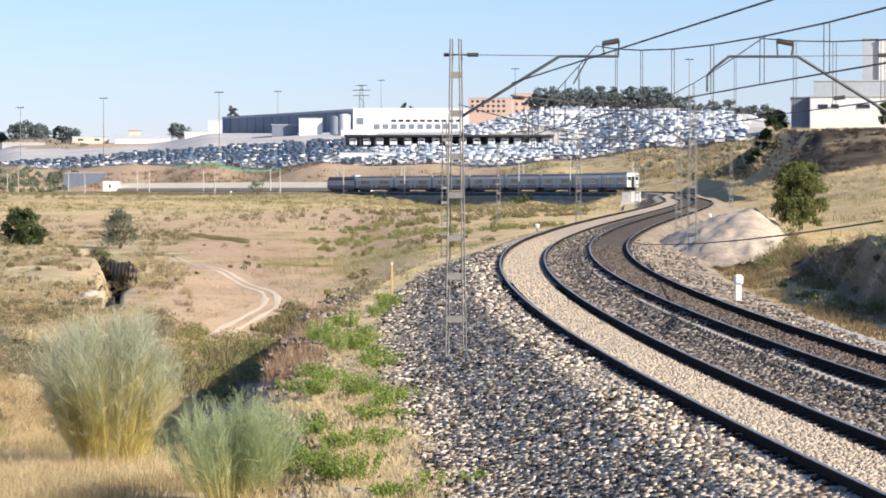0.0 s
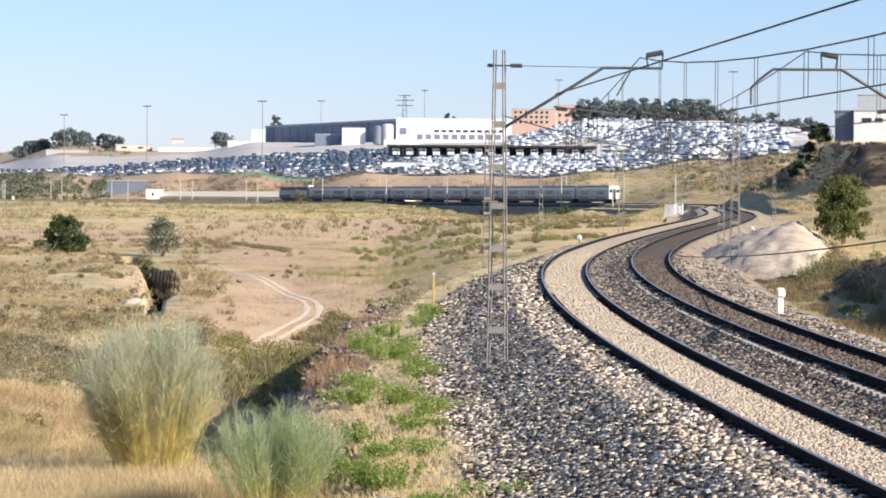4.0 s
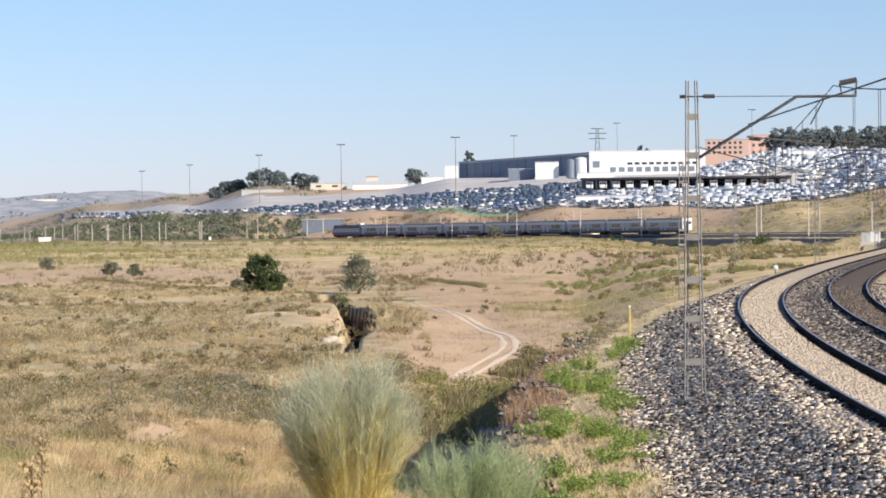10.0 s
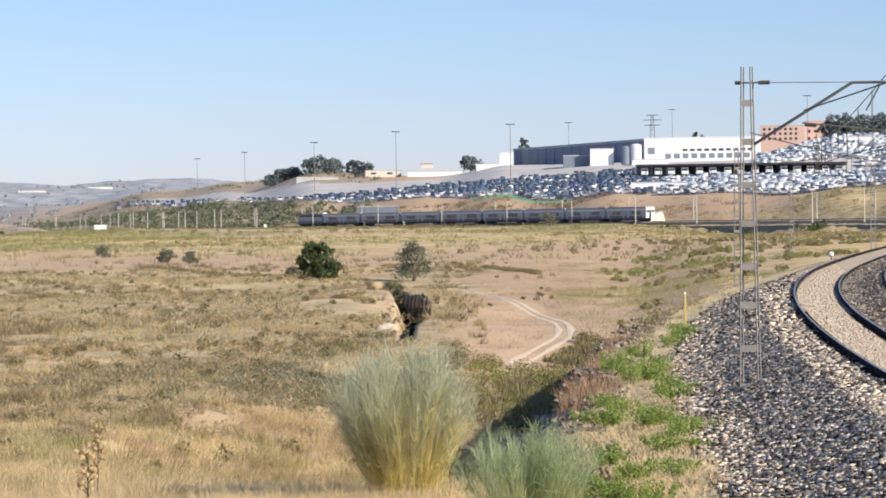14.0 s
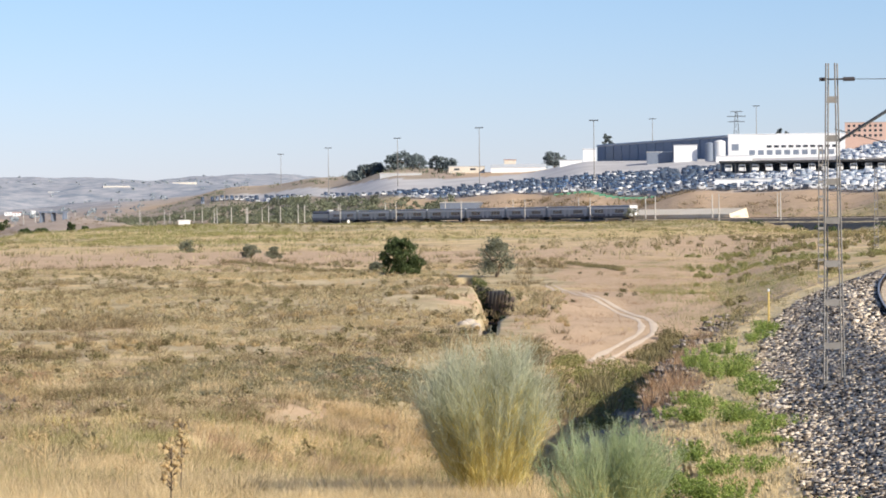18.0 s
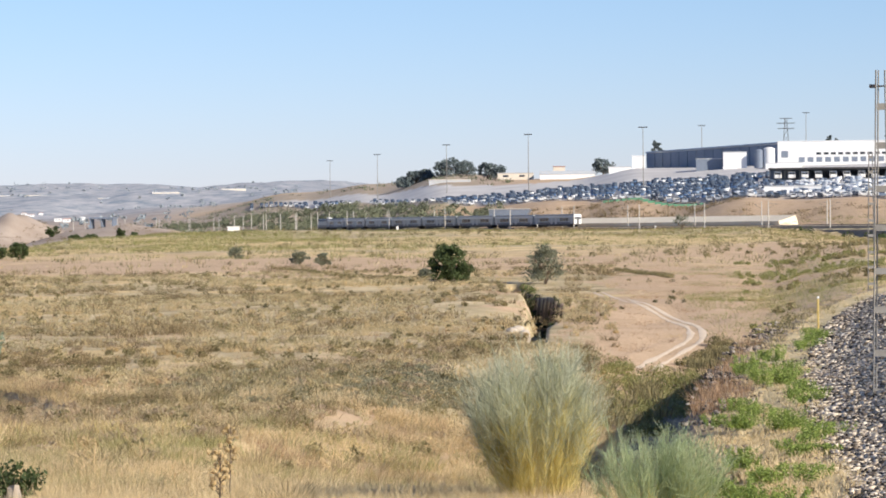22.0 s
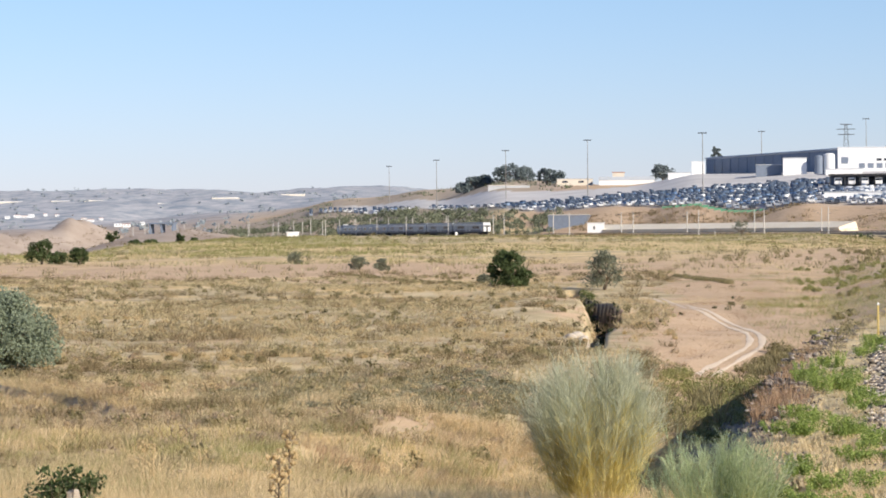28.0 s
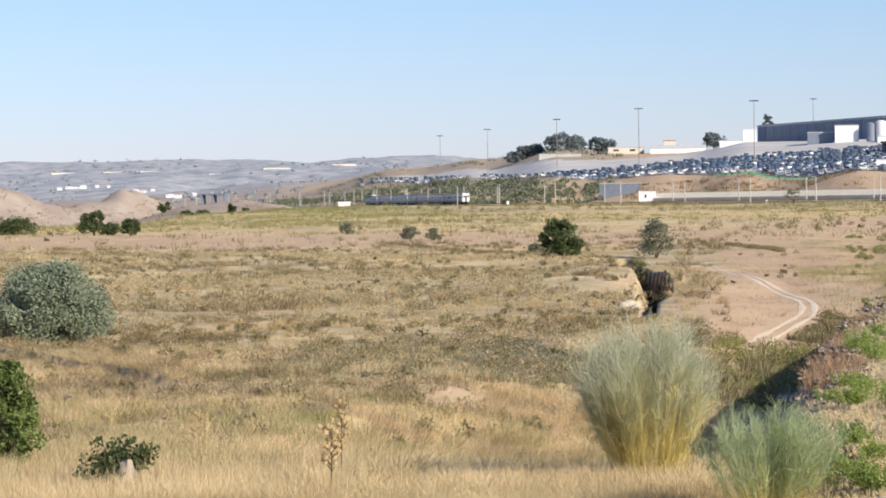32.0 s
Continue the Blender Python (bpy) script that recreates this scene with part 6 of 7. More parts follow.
grass_field("dry_grass", "patchy straw-coloured dry grass", DRY_GRASS, 211, 12000, (-335, -48, 62, 120), 0.26, 0.9, 0.009, 16, 1.5, 0.5, (5, 5), extra=lambda x, y, d, az: ((az + 144) / 34) ** 2 + ((d - 108) / 27) ** 2 > 0.5 + patchy(x / 4, y / 5, 77))
grass_field("dry_grass", "pale dry grass tufts in the field", DRY_GRASS, 202, 6000, (-335, 12, 112, 330), 0.26, 1.3, 0.014, 14, 2.0, 0.56, (15, 8))
grass_field("brown_scrub", "low brown scrub in the dry grass", OLIVE, 204, 1500, (-335, -55, 50, 130), 0.3, 0.9, 0.01, 24, 1.6, 0.54, (4, 4))
grass_field("red_scrub", "low reddish-brown weeds in the dry grass", REDDISH, 216, 2200, (-335, -50, 50, 240), 0.26, 0.9, 0.012, 18, 1.6, 0.55, (4, 7))
grass_field("far_scrub", "olive scrub in the far field", OLIVE, 205, 6000, (-335, 70, 330, 900), 0.55, 1.7, 0.09, 9, 1.0, 0.5, (22, 40))
grass_field("green_grass", "yellow-green grass in the far field", FIELD_GREEN, 221, 8000, (-335, 60, 395, 860), 0.5, 2.4, 0.06, 12, 1.6, 0.54, (30, 60))
grass_field("green_grass", "lush yellow-green grass at the field's end", FIELD_GREEN, 246, 7000, (-335, -175, 425, 820), 0.6, 2.4, 0.06, 12, 1.2, 0.54, (26, 30))
grass_field("green_grass", "yellow-green grass below the bend", FIELD_GREEN, 222, 2600, (-60, 30, 130, 330), 0.35, 1.4, 0.02, 14, 1.6, 0.5, (10, 18))
grass_field("far_grass", "pale dry grass in the far field", DRY_GRASS, 206, 4000, (-335, 70, 330, 900), 0.5, 1.8, 0.08, 8, 1.0, 0.53, (22, 40))
grass_field("bank_grass", "dry grass on the bank beside the track", DRY_GRASS, 207, 6000, (70, 175, 95, 470), 0.32, 1.1, 0.014, 12, 1.5, 0.42)
grass_field("bank_scrub", "dark scrub on the bank beside the track", OLIVE, 208, 2500, (60, 175, 95, 520), 0.6, 1.0, 0.04, 10, 0.9, 0.52)


def leafy_scrub(name, label, mat, seed, n, sector, size, leaf, per, test, category="scrub"):
    """Low rounded clumps of leaves over a sector, one joined mass."""
    rng = np.random.default_rng(seed)
    x, y, d, az = scatter(rng, n, *sector)
    k = test(x, y, d, az)
    x, y = x[k], y[k]
    r = size * rng.uniform(0.5, 1.3, len(x))
    v, f = leaf_cloud(rng, np.stack([x, y, land(x, y) + r * 0.45], 1), r, per, leaf, 0.7)
    tagged(new(name, fast_mesh(name, v, f, mat)), label, category, kind="stuff")


def open_scrub(x, y, d, az):
    return (gully_distance(x, y) > 2.2) & (path_distance(x, y) > 1.6) & off_track(x, y, -11, 9)


leafy_scrub("low_scrub", "low grey-olive scrub covering the near field", LOW_SCRUB, 271, 7500, (-335, -84, 84, 170), 0.15, 0.045, 22, lambda x, y, d, az: open_scrub(x, y, d, az) & (patchy(x / 8, y / 9, 81) + 0.25 * np.exp(-(((az + 165) / 50) ** 2 + ((d - 112) / 26) ** 2)) > 0.5))
leafy_scrub("low_scrub", "low grey-olive scrub covering the field", LOW_SCRUB, 272, 12000, (-335, -84, 165, 330), 0.21, 0.085, 14, lambda x, y, d, az: open_scrub(x, y, d, az) & (patchy(x / 14, y / 12, 82) > 0.47) & (d < 300 - 0.5 * (az + 84))  & ((az < -125) | (d < 215)) & (((az + 126) / 15) ** 2 + ((d - 200) / 26) ** 2 > 1))
leafy_scrub("grey_scrub", "dense grey-green low scrub in a hollow of the field", GREY_SCRUB, 279, 9000, (-250, -120, 88, 128), 0.13, 0.045, 18, lambda x, y, d, az: open_scrub(x, y, d, az) & (((az + 182) / 60) ** 2 + ((d - 106) / 15) ** 2 < 0.3 + 1.1 * patchy(x / 6, y / 5, 85)))
leafy_scrub("straw_hummock", "rounded straw-coloured hummocks in the field", STRAW_DULL, 285, 1000, (-335, -84, 70, 190), 0.28, 0.045, 150, lambda x, y, d, az: open_scrub(x, y, d, az) & (patchy(x / 9, y / 5, 86) > 0.52))
leafy_scrub("olive_hummock", "rounded olive hummocks in the near field", OLIVE, 286, 380, (-335, -84, 60, 150), 0.3, 0.065, 90, lambda x, y, d, az: open_scrub(x, y, d, az) & (patchy(x / 7, y / 5, 87) > 0.53))
leafy_scrub("grey_hummock", "rounded grey-brown withered hummocks", GREY_WEED, 287, 700, (-335, -84, 58, 150), 0.26, 0.06, 80, lambda x, y, d, az: open_scrub(x, y, d, az) & (patchy(x / 7, y / 4, 89) > 0.53))
leafy_scrub("field_shrub_dots", "small dark shrubs scattered in the dry field", SHRUB_DOT, 273, 800, (-335, -60, 92, 338), 0.26, 0.07, 44, lambda x, y, d, az: open_scrub(x, y, d, az) & (patchy(x / 10, y / 14, 83) > 0.5))
grass_field("round_tussock", "rounded straw tussocks in the middle field", STRAW_DULL, 276, 1900, (-335, -84, 80, 300), 0.42, 0.75, 0.016, 60, 1.3, 0.56, (12, 7))
grass_field("olive_tussock", "olive-brown tussocks in the near field", OLIVE, 277, 520, (-335, -84, 56, 110), 0.45, 0.8, 0.012, 60, 1.2, 0.52, (7, 4))
grass_field("straw_grass", "pale straw grass on the soil below the scrub", STRAW_DULL, 278, 1900, (-168, -84, 58, 92), 0.3, 0.8, 0.009, 24, 1.2, 0.36, (4, 5))
grass_field("green_tussock", "yellow-green tussocks in the near field", GREEN_DRY, 281, 900, (-335, -84, 54, 84), 0.42, 0.7, 0.010, 60, 1.0, 0.57, (5, 3))
grass_field("grey_tussock", "grey-brown withered weeds in the near field", GREY_WEED, 282, 900, (-335, -84, 54, 100), 0.36, 0.8, 0.010, 56, 1.3, 0.55, (6, 3))
grass_field("brown_tussock", "dark brown tufts in the near field", DARK_SCRUB, 283, 420, (-335, -84, 53, 90), 0.4, 0.55, 0.010, 70, 1.1, 0.6, (4, 3))
grass_field("golden_weed", "golden-yellow withered weeds in the near field", BROOM_DRY, 284, 420, (-335, -84, 56, 84), 0.34, 0.6, 0.008, 60, 1.0, 0.64, (5, 3))
grass_field("straw_grass", "bright straw grass along the near slope", STRAW, 274, 6500, (-335, -84, 48, 66), 0.42, 0.6, 0.006, 18, 0.8, 0.46, (3, 3))
leafy_scrub("hedge_scrub", "dusty olive scrub behind the far track", HEDGE, 225, 900, (-234, -122, 1040, 1560), 2.0, 0.45, 60, lambda x, y, d, az: (land(x, y) < 1.6) & (line_distance(x, y)[0] > 10) & (fbm(x / 40, y / 40, 19) > 0.4))
leafy_scrub("hedge_scrub", "dark green scrub behind the far track", HEDGE, 209, 1200, (-234, -122, 1040, 1560), 2.2, 0.45, 60, lambda x, y, d, az: (land(x, y) < 1.0) & (line_distance(x, y)[0] > 10) & (fbm(x / 40, y / 40, 9) > 0.36))
leafy_scrub("track_scrub", "olive scrub between the two bends of the line", OLIVE, 212, 900, (-30, 48, 140, 480), 0.42, 0.09, 110, lambda x, y, d, az: off_track(x, y, -9.5, 9) & (fbm(x / 8, y / 22, 4) + 0.06 * np.sin(x * 9) > 0.53))
leafy_scrub("track_scrub", "green scrub between the two bends of the line", FIELD_GREEN, 226, 700, (-45, 42, 150, 340), 0.36, 0.08, 110, lambda x, y, d, az: off_track(x, y, -9.5, 9) & (fbm(x / 9, y / 20, 14) + 0.06 * np.sin(x * 7) > 0.53))
grass_field("straw_tussock", "tall bright straw tussocks in the near grass", STRAW, 241, 1500, (-335, -84, 40, 100), 0.46, 0.6, 0.007, 70, 0.9, 0.58, (6, 5))
grass_field("tall_stalks", "tall thin dry stalks over the grass", DRY_GRASS, 242, 1500, (-335, -84, 45, 64), 0.75, 0.7, 0.006, 4, 0.35, 0.45, (5, 4))
grass_field("rusty_tussock", "low rusty-brown weeds in the near grass", REDDISH, 243, 1300, (-335, -84, 47, 110), 0.32, 0.7, 0.009, 60, 1.2, 0.6, (4, 4))
grass_field("bank_tuft", "dark dry tufts on the cut bank", DARK_SCRUB, 244, 4200, (92, 178, 82, 190), 0.26, 0.8, 0.022, 22, 1.3, 0.42, (4, 6), (-9, 7.4), extra=lambda x, y, d, az: line_distance(x, y)[0] < 12.0)
grass_field("bank_top_grass", "golden dry grass along the top of the cut bank", STRAW, 252, 2600, (92, 178, 88, 190), 0.26, 0.9, 0.010, 22, 1.4, 0.36, (5, 7), (-9, 12.0))
grass_field("hill_scrub", "dark olive scrub on the far hillside", HEDGE, 245, 1500, (-245, -118, 1240, 1900), 1.5, 3.4, 0.3, 12, 1.0, 0.5, (50, 60), extra=lambda x, y, d, az: (d < np.interp(az, LOT_AZ, LOT_D) - 10) | (d > np.interp(az, LOT_AZ, LOT_D) + 230) | (az < -198))
grass_field("yard_slope_scrub", "brown scrub on the slope below the car yard", DARK_SCRUB, 247, 4200, (-118, 50, 880, 1120), 1.0, 2.8, 0.18, 12, 1.2, 0.5, (18, 14), (-9, 16), extra=lambda x, y, d, az: d < np.interp(az, LOT_AZ, LOT_D) - 4)
grass_field("soil_weeds", "thin reddish weeds on bare soil", REDDISH, 248, 1500, (-84, -18, 120, 330), 0.24, 0.8, 0.012, 12, 1.3, 0.5, (7, 9))
grass_field("golden_grass", "golden dry grass beside the path", STRAW, 249, 2200, (-66, -12, 116, 168), 0.22, 0.9, 0.010, 14, 1.5, 0.48, (6, 7))
grass_field("golden_grass", "golden dry grass on the flat beyond the bend", STRAW, 250, 3000, (52, 140, 330, 640), 0.4, 1.8, 0.03, 12, 1.4, 0.45, (20, 20), extra=lambda x, y, d, az: (az < 100) | (d < 503))
grass_field("mound_scrub", "thin scrub on the bare mounds", DARK_SCRUB, 251, 1500, (-335, -236, 900, 1150), 0.7, 2.4, 0.14, 9, 1.3, 0.55, (22, 26))
grass_field("brown_hummock", "rounded tufts of brown scrub", DARK_SCRUB, 228, 1700, (-335, -50, 54, 150), 0.4, 0.7, 0.012, 80, 1.3, 0.6, (4, 4))
grass_field("brown_hummock", "rounded tufts of dark brown scrub", DARK_SCRUB, 229, 3000, (-335, -84, 150, 345), 0.5, 1.2, 0.026, 50, 1.4, 0.63, (6, 6))
leafy_scrub("far_hummock", "dark green scrub in the far field", OLIVE, 230, 1500, (-330, 40, 345, 860), 0.8, 0.14, 60, lambda x, y, d, az: off_track(x, y, -12, 12) & (patchy(x / 30, y / 24, 36) > 0.58))
grass_field("tussock_grass", "tall straw-coloured grass tussocks", DRY_GRASS, 231, 4200, (-335, -84, 84, 330), 0.36, 1.1, 0.014, 22, 1.2, 0.6, (15, 8))
leafy_scrub("ditch_bush", "yellow-green bushes in the ditch below the embankment", FIELD_GREEN, 213, 130, (-88, -50, 100, 138), 0.55, 0.045, 330, lambda x, y, d, az: off_track(x, y, -11.5, 9) & (path_distance(x, y) > 3))
leafy_scrub("path_bush", "olive bushes where the path bends", OLIVE, 263, 90, (-66, -38, 141, 152), 0.5, 0.05, 280, lambda x, y, d, az: off_track(x, y, -10.5, 9) & (path_distance(x, y) > 1.5))
leafy_scrub("field_scrub", "small dark shrubs dotted over the field", OLIVE, 214, 700, (-330, -85, 95, 330), 0.4, 0.06, 130, lambda x, y, d, az: (fbm(x / 18, y / 22, 6) > 0.5) & (gully_distance(x, y) > 1.5))
leafy_scrub("gully_scrub", "dark green scrub inside the gully", PINE, 223, 2500, (-122, -98, 140, 250), 0.26, 0.07, 80, lambda x, y, d, az: (gully_distance(x, y) < 1.35) & (fbm(x / 3, y / 6, 2) > 0.48))
leafy_scrub("gully_bank_scrub", "dark scrub on the shaded bank of the gully", PINE, 280, 700, (-120, -96, 148, 245), 0.14, 0.05, 50, lambda x, y, d, az: (gully_distance(x, y) < 2.1) & (gully_distance(x, y) > 1.1) & (az > np.interp(d, [math.hypot(*p) for p in GULLY[::-1]], [math.atan2(*p) * 1000 for p in GULLY[::-1]])))
leafy_scrub("gully_bush", "green bush at the head of the gully", OLIVE_LEAF, 264, 200, (-121, -111, 225, 256), 0.6, 0.08, 160, lambda x, y, d, az: gully_distance(x, y) < 2.6)
leafy_scrub("slope_bush", "dusty olive scrub on the slope before the car yard", HEDGE, 290, 330, (62, 104, 560, 900), 0.9, 0.25, 50, lambda x, y, d, az: off_track(x, y, -12, 14) & (land(x, y) > 0.7) & (d < np.interp(az, LOT_AZ, LOT_D) - 6) & (patchy(x / 14, y / 14, 91) > 0.4))
leafy_scrub("slope_bush", "withered grey-brown scrub on the slope before the car yard", GREY_WEED, 291, 1100, (62, 106, 540, 900), 0.7, 0.22, 40, lambda x, y, d, az: off_track(x, y, -12, 14) & (land(x, y) > 0.5) & (d < np.interp(az, LOT_AZ, LOT_D) - 6) & (patchy(x / 18, y / 14, 92) > 0.4))
leafy_scrub("dark_bank_scrub", "dark scorched scrub on the bank below the shed", SCORCHED, 217, 700, (106, 176, 500, 560), 0.5, 0.13, 50, lambda x, y, d, az: patchy(x / 9, y / 9, 5) > 0.45)
grass_field("bank_crest_grass", "straw-coloured grass on the dark bank below the shed", STRAW, 262, 1100, (100, 178, 486, 600), 0.6, 2.0, 0.06, 14, 1.3, 0.45, (12, 9), extra=lambda x, y, d, az: (d < 503) | (d > 556))
leafy_scrub("cut_scrub", "dark green scrub in the ditch by the inner track", OLIVE_LEAF, 218, 420, (80, 175, 85, 180), 0.4, 0.05, 150, lambda x, y, d, az: (line_distance(x, y)[0] > 8.6) & (line_distance(x, y)[0] < 12.2) & (fbm(x / 4, y / 7, 5) > 0.5))
leafy_scrub("far_woods", "tree clumps in the distant hills, haze in their colour", FAR_TREE, 219, 900, (-335, -190, 1350, 4200), 2.6, 1.0, 22, lambda x, y, d, az: (fbm(x / 120, y / 160, 6) > 0.5) & ((az < -225) | (d > 2300)))
leafy_scrub("bend_scrub", "dark scrub on the slope below the far track", TREE_LEAF, 215, 90, (-30, 40, 560, 800), 1.5, 0.3, 70, lambda x, y, d, az: (line_distance(x, y)[0] < -8) & (line_distance(x, y)[0] > -22))

grass_field("slope_scrub", "olive scrub on the slope above the far track", OLIVE, 210, 1000, (20, 104, 560, 860), 0.8, 2.6, 0.2, 10, 0.9, 0.45, (30, 30), (-9, 9))


def verge_plants(name, label, mat, spots, seed, per, height, spread, width, lean, category="weeds"):
    """Plants on the verge of the embankment: spots are (s, offset, number, reach)."""
    rng = np.random.default_rng(seed)
    pts, hs = [], []
    for s, o, n, reach in spots:
        for _ in range(n):
            ss, oo = s + rng.normal(0, reach * 1.6), o + rng.normal(0, min(1.0, reach * 0.5))
            if oo > -6.3:
                continue
            shift = float(np.interp(ss, *EDGE)) * min(1.0, max(0.0, -8.0 - oo))
            up = float(np.interp(oo - shift, (-12.5, -10.2, -9.6, -9.2, -8.0, -6.3, -5.4, -3.7), (-3.5, -3.3, -1.9, -1.45, -1.3, -1.06, -0.86, -0.2)))
            p, _ = on_line(ss, oo, up + 0.04)
            pts.append(p)
            hs.append(height * rng.uniform(0.6, 1.3))
    m = len(pts)
    v, f = blades(rng, np.array(pts), per, np.array(hs), np.full(m, spread), np.full(m, width), lean)
    tagged(new(name, fast_mesh(name, v, f, mat)), label, category, kind="stuff")


def green_mats():
    """Leafy plants on the verge: upright shoots with small leaves, in uneven clumps."""
    rng = np.random.default_rng(301)
    for s0, o0, n, reach, tall in ((37, -7.15, 16, 0.75, 0.36), (33, -6.75, 12, 0.7, 0.34), (41, -7.9, 8, 0.6, 0.28), (37, -8.1, 8, 0.5, 0.24), (30, -6.7, 8, 0.5, 0.26), (77, -6.6, 14, 0.9, 0.4), (72, -6.7, 8, 0.8, 0.34), (52, -7.2, 12, 0.9, 0.4), (46, -6.9, 12, 0.8, 0.34), (57, -7.0, 6, 0.8, 0.3), (25, -7.7, 8, 0.45, 0.2), (26, -6.9, 8, 0.5, 0.22), (21.2, -8.2, 12, 0.6, 0.28), (20.5, -7.6, 7, 0.5, 0.22), (17.6, -7.0, 10, 0.6, 0.16), (17, -5.95, 7, 0.4, 0.22), (23, -8.6, 8, 0.5, 0.26), (58, -8.0, 10, 0.9, 0.4), (64, -7.8, 8, 0.8, 0.36), (54, -7.7, 8, 0.8, 0.38), (28, -8.3, 6, 0.5, 0.22)):
        pts, tops = [], []
        for _ in range(int(n * 0.7)):
            p, _a = on_line(s0 + rng.normal(0, reach * 1.2), o0 + rng.normal(0, reach * 0.36), -1.2)
            shoots = rng.integers(7, 15)
            hh = tall * rng.uniform(0.5, 1.25)
            for _k in range(shoots):
                a, q = rng.uniform(0, 6.28), rng.random() ** 0.6 * 0.17
                lean = rng.uniform(0.4, 1.3)
                for f in np.linspace(0.15, 1.0, 7):
                    pts.append((p.x + q * (1 + lean * f) * math.cos(a), p.y + q * (1 + lean * f) * math.sin(a), p.z + 0.05 + hh * f))
                    tops.append(0.03 + 0.035 * (1 - 0.5 * f))
        v, f = leaf_cloud(rng, np.array(pts), np.array(tops), 8, 0.021, 1.0)
        tagged(new("green_weed", fast_mesh("green_weed", v, f, WEED)), "clump of fresh green weeds on the verge", "weed", "green weeds on the verge")


green_mats()
verge_plants("reddish_weeds", "dry reddish weeds on the embankment edge", REDDISH, ((50, -8.9, 12, 1.0), (45, -9.0, 9, 0.9), (74, -8.7, 8, 1.4), (60, -8.9, 7, 1.0)), 302, 30, 0.5, 0.4, 0.014, 0.8)
verge_plants("verge_grass", "trodden yellow grass on the verge", STRAW, ((18, -7.6, 200, 4), (30, -7.6, 240, 5), (44, -7.6, 200, 6), (58, -7.7, 120, 6), (75, -7.8, 160, 8), (110, -7.6, 110, 14), (160, -8.0, 120, 25)), 303, 18, 0.08, 0.6, 0.016, 1.4, "grass")
verge_plants("verge_grass", "flat yellow grass between the weeds", STRAW, ((20, -7.4, 160, 2.5), (25, -7.4, 160, 3), (32, -7.6, 160, 3), (40, -7.6, 120, 4)), 309, 20, 0.1, 0.5, 0.012, 1.1, "grass")
verge_plants("edge_grass", "tall dry grass along the embankment edge", DRY_GRASS, ((12, -10.0, 90, 3), (20, -10.2, 110, 2)), 305, 26, 0.3, 0.5, 0.012, 0.9, "grass")
verge_plants("edge_weeds", "olive weeds along the embankment edge", OLIVE, ((20, -9.4, 40, 3), (84, -8.6, 30, 6), (104, -8.6, 40, 8)), 306, 30, 0.22, 0.5, 0.014, 1.0)
verge_plants("ditch_scrub", "olive scrub in the ditch below the embankment", OLIVE, ((70, -14.5, 20, 2.0), (84, -13.5, 22, 2.0), (110, -12, 40, 6)), 304, 30, 0.5, 0.8, 0.035, 0.9, "scrub")


# ---------------------------------------------------------------- posts and markers by the track
def marker(name, label, s, off, up, w, h, top, mat, kind_="post"):
    p, a = on_line(s, off, up)
    m = thing(name, label, "marker post", at=pose(p.x, p.y, p.z, 0, 0, -math.degrees(a)))
    part("shaft", (boxes((-w / 2, -0.06, -0.4, w / 2, 0.06, h), bevel=0.015), mat), m)
    if top:
        part("head", (boxes((-top / 2, -0.08, h, top / 2, 0.08, h + top * 1.1), bevel=top * 0.25), WHITE), m, "white rounded head")
    return m


marker("yellow_post", "thin yellow marker post with a white top", 85, -6.7, -1.2, 0.07, 1.25, 0.09, YELLOW)
marker("distance_stone", "white distance stone beside the track", 73, 4.95, -0.75, 0.2, 0.5, 0.32, WHITE)
marker("white_disc", "white disc on a short post beside the track", 170, -4.5, -0.9, 0.06, 0.7, 0.32, STEEL)
marker("small_disc", "small white disc beside the far bend", 215, 5.2, -0.8, 0.06, 0.6, 0.3, STEEL)
marker("rail_marker", "small white trackside marker", 905, -6.2, -1.0, 0.5, 1.2, 0.0, WHITE)
marker("rail_marker", "small white trackside marker", 1080, -6.4, -1.0, 0.9, 1.9, 0.0, WHITE)


def relay_cabinet(s, off, w, h, mat, label):
    p, a = on_line(s, off, -1.0)
    c = thing("relay_cabinet", label, "cabinet", "trackside cabinets", at=pose(p.x, p.y, p.z, 0, 0, -math.degrees(a)))
    part("plinth", (boxes((-w / 2 - 0.1, -0.5, -0.6, w / 2 + 0.1, 0.6, 0.12)), CONCRETE), c)
    part("body", (boxes((-w / 2, -0.4, 0.12, w / 2, 0.5, h), bevel=0.03), mat), c)
    for sx in (-1, 1):
        d = part("door", (boxes((sx * w / 4 - w / 4 + 0.04, -0.425, 0.2, sx * w / 4 + w / 4 - 0.04, -0.402, h - 0.08)), mat), c)
        part("handle", (boxes((sx * 0.08 - 0.02, -0.46, h * 0.5, sx * 0.08 + 0.02, -0.427, h * 0.5 + 0.15)), DARK), d)
    part("roof", (boxes((-w / 2 - 0.08, -0.48, h, w / 2 + 0.08, 0.58, h + 0.08)), ROOF), c)


relay_cabinet(425, -6.4, 1.5, 1.7, WHITE, "white trackside relay cabinet at the bend")
relay_cabinet(436, -8.0, 1.2, 1.5, ROOF, "grey trackside relay cabinet at the bend")


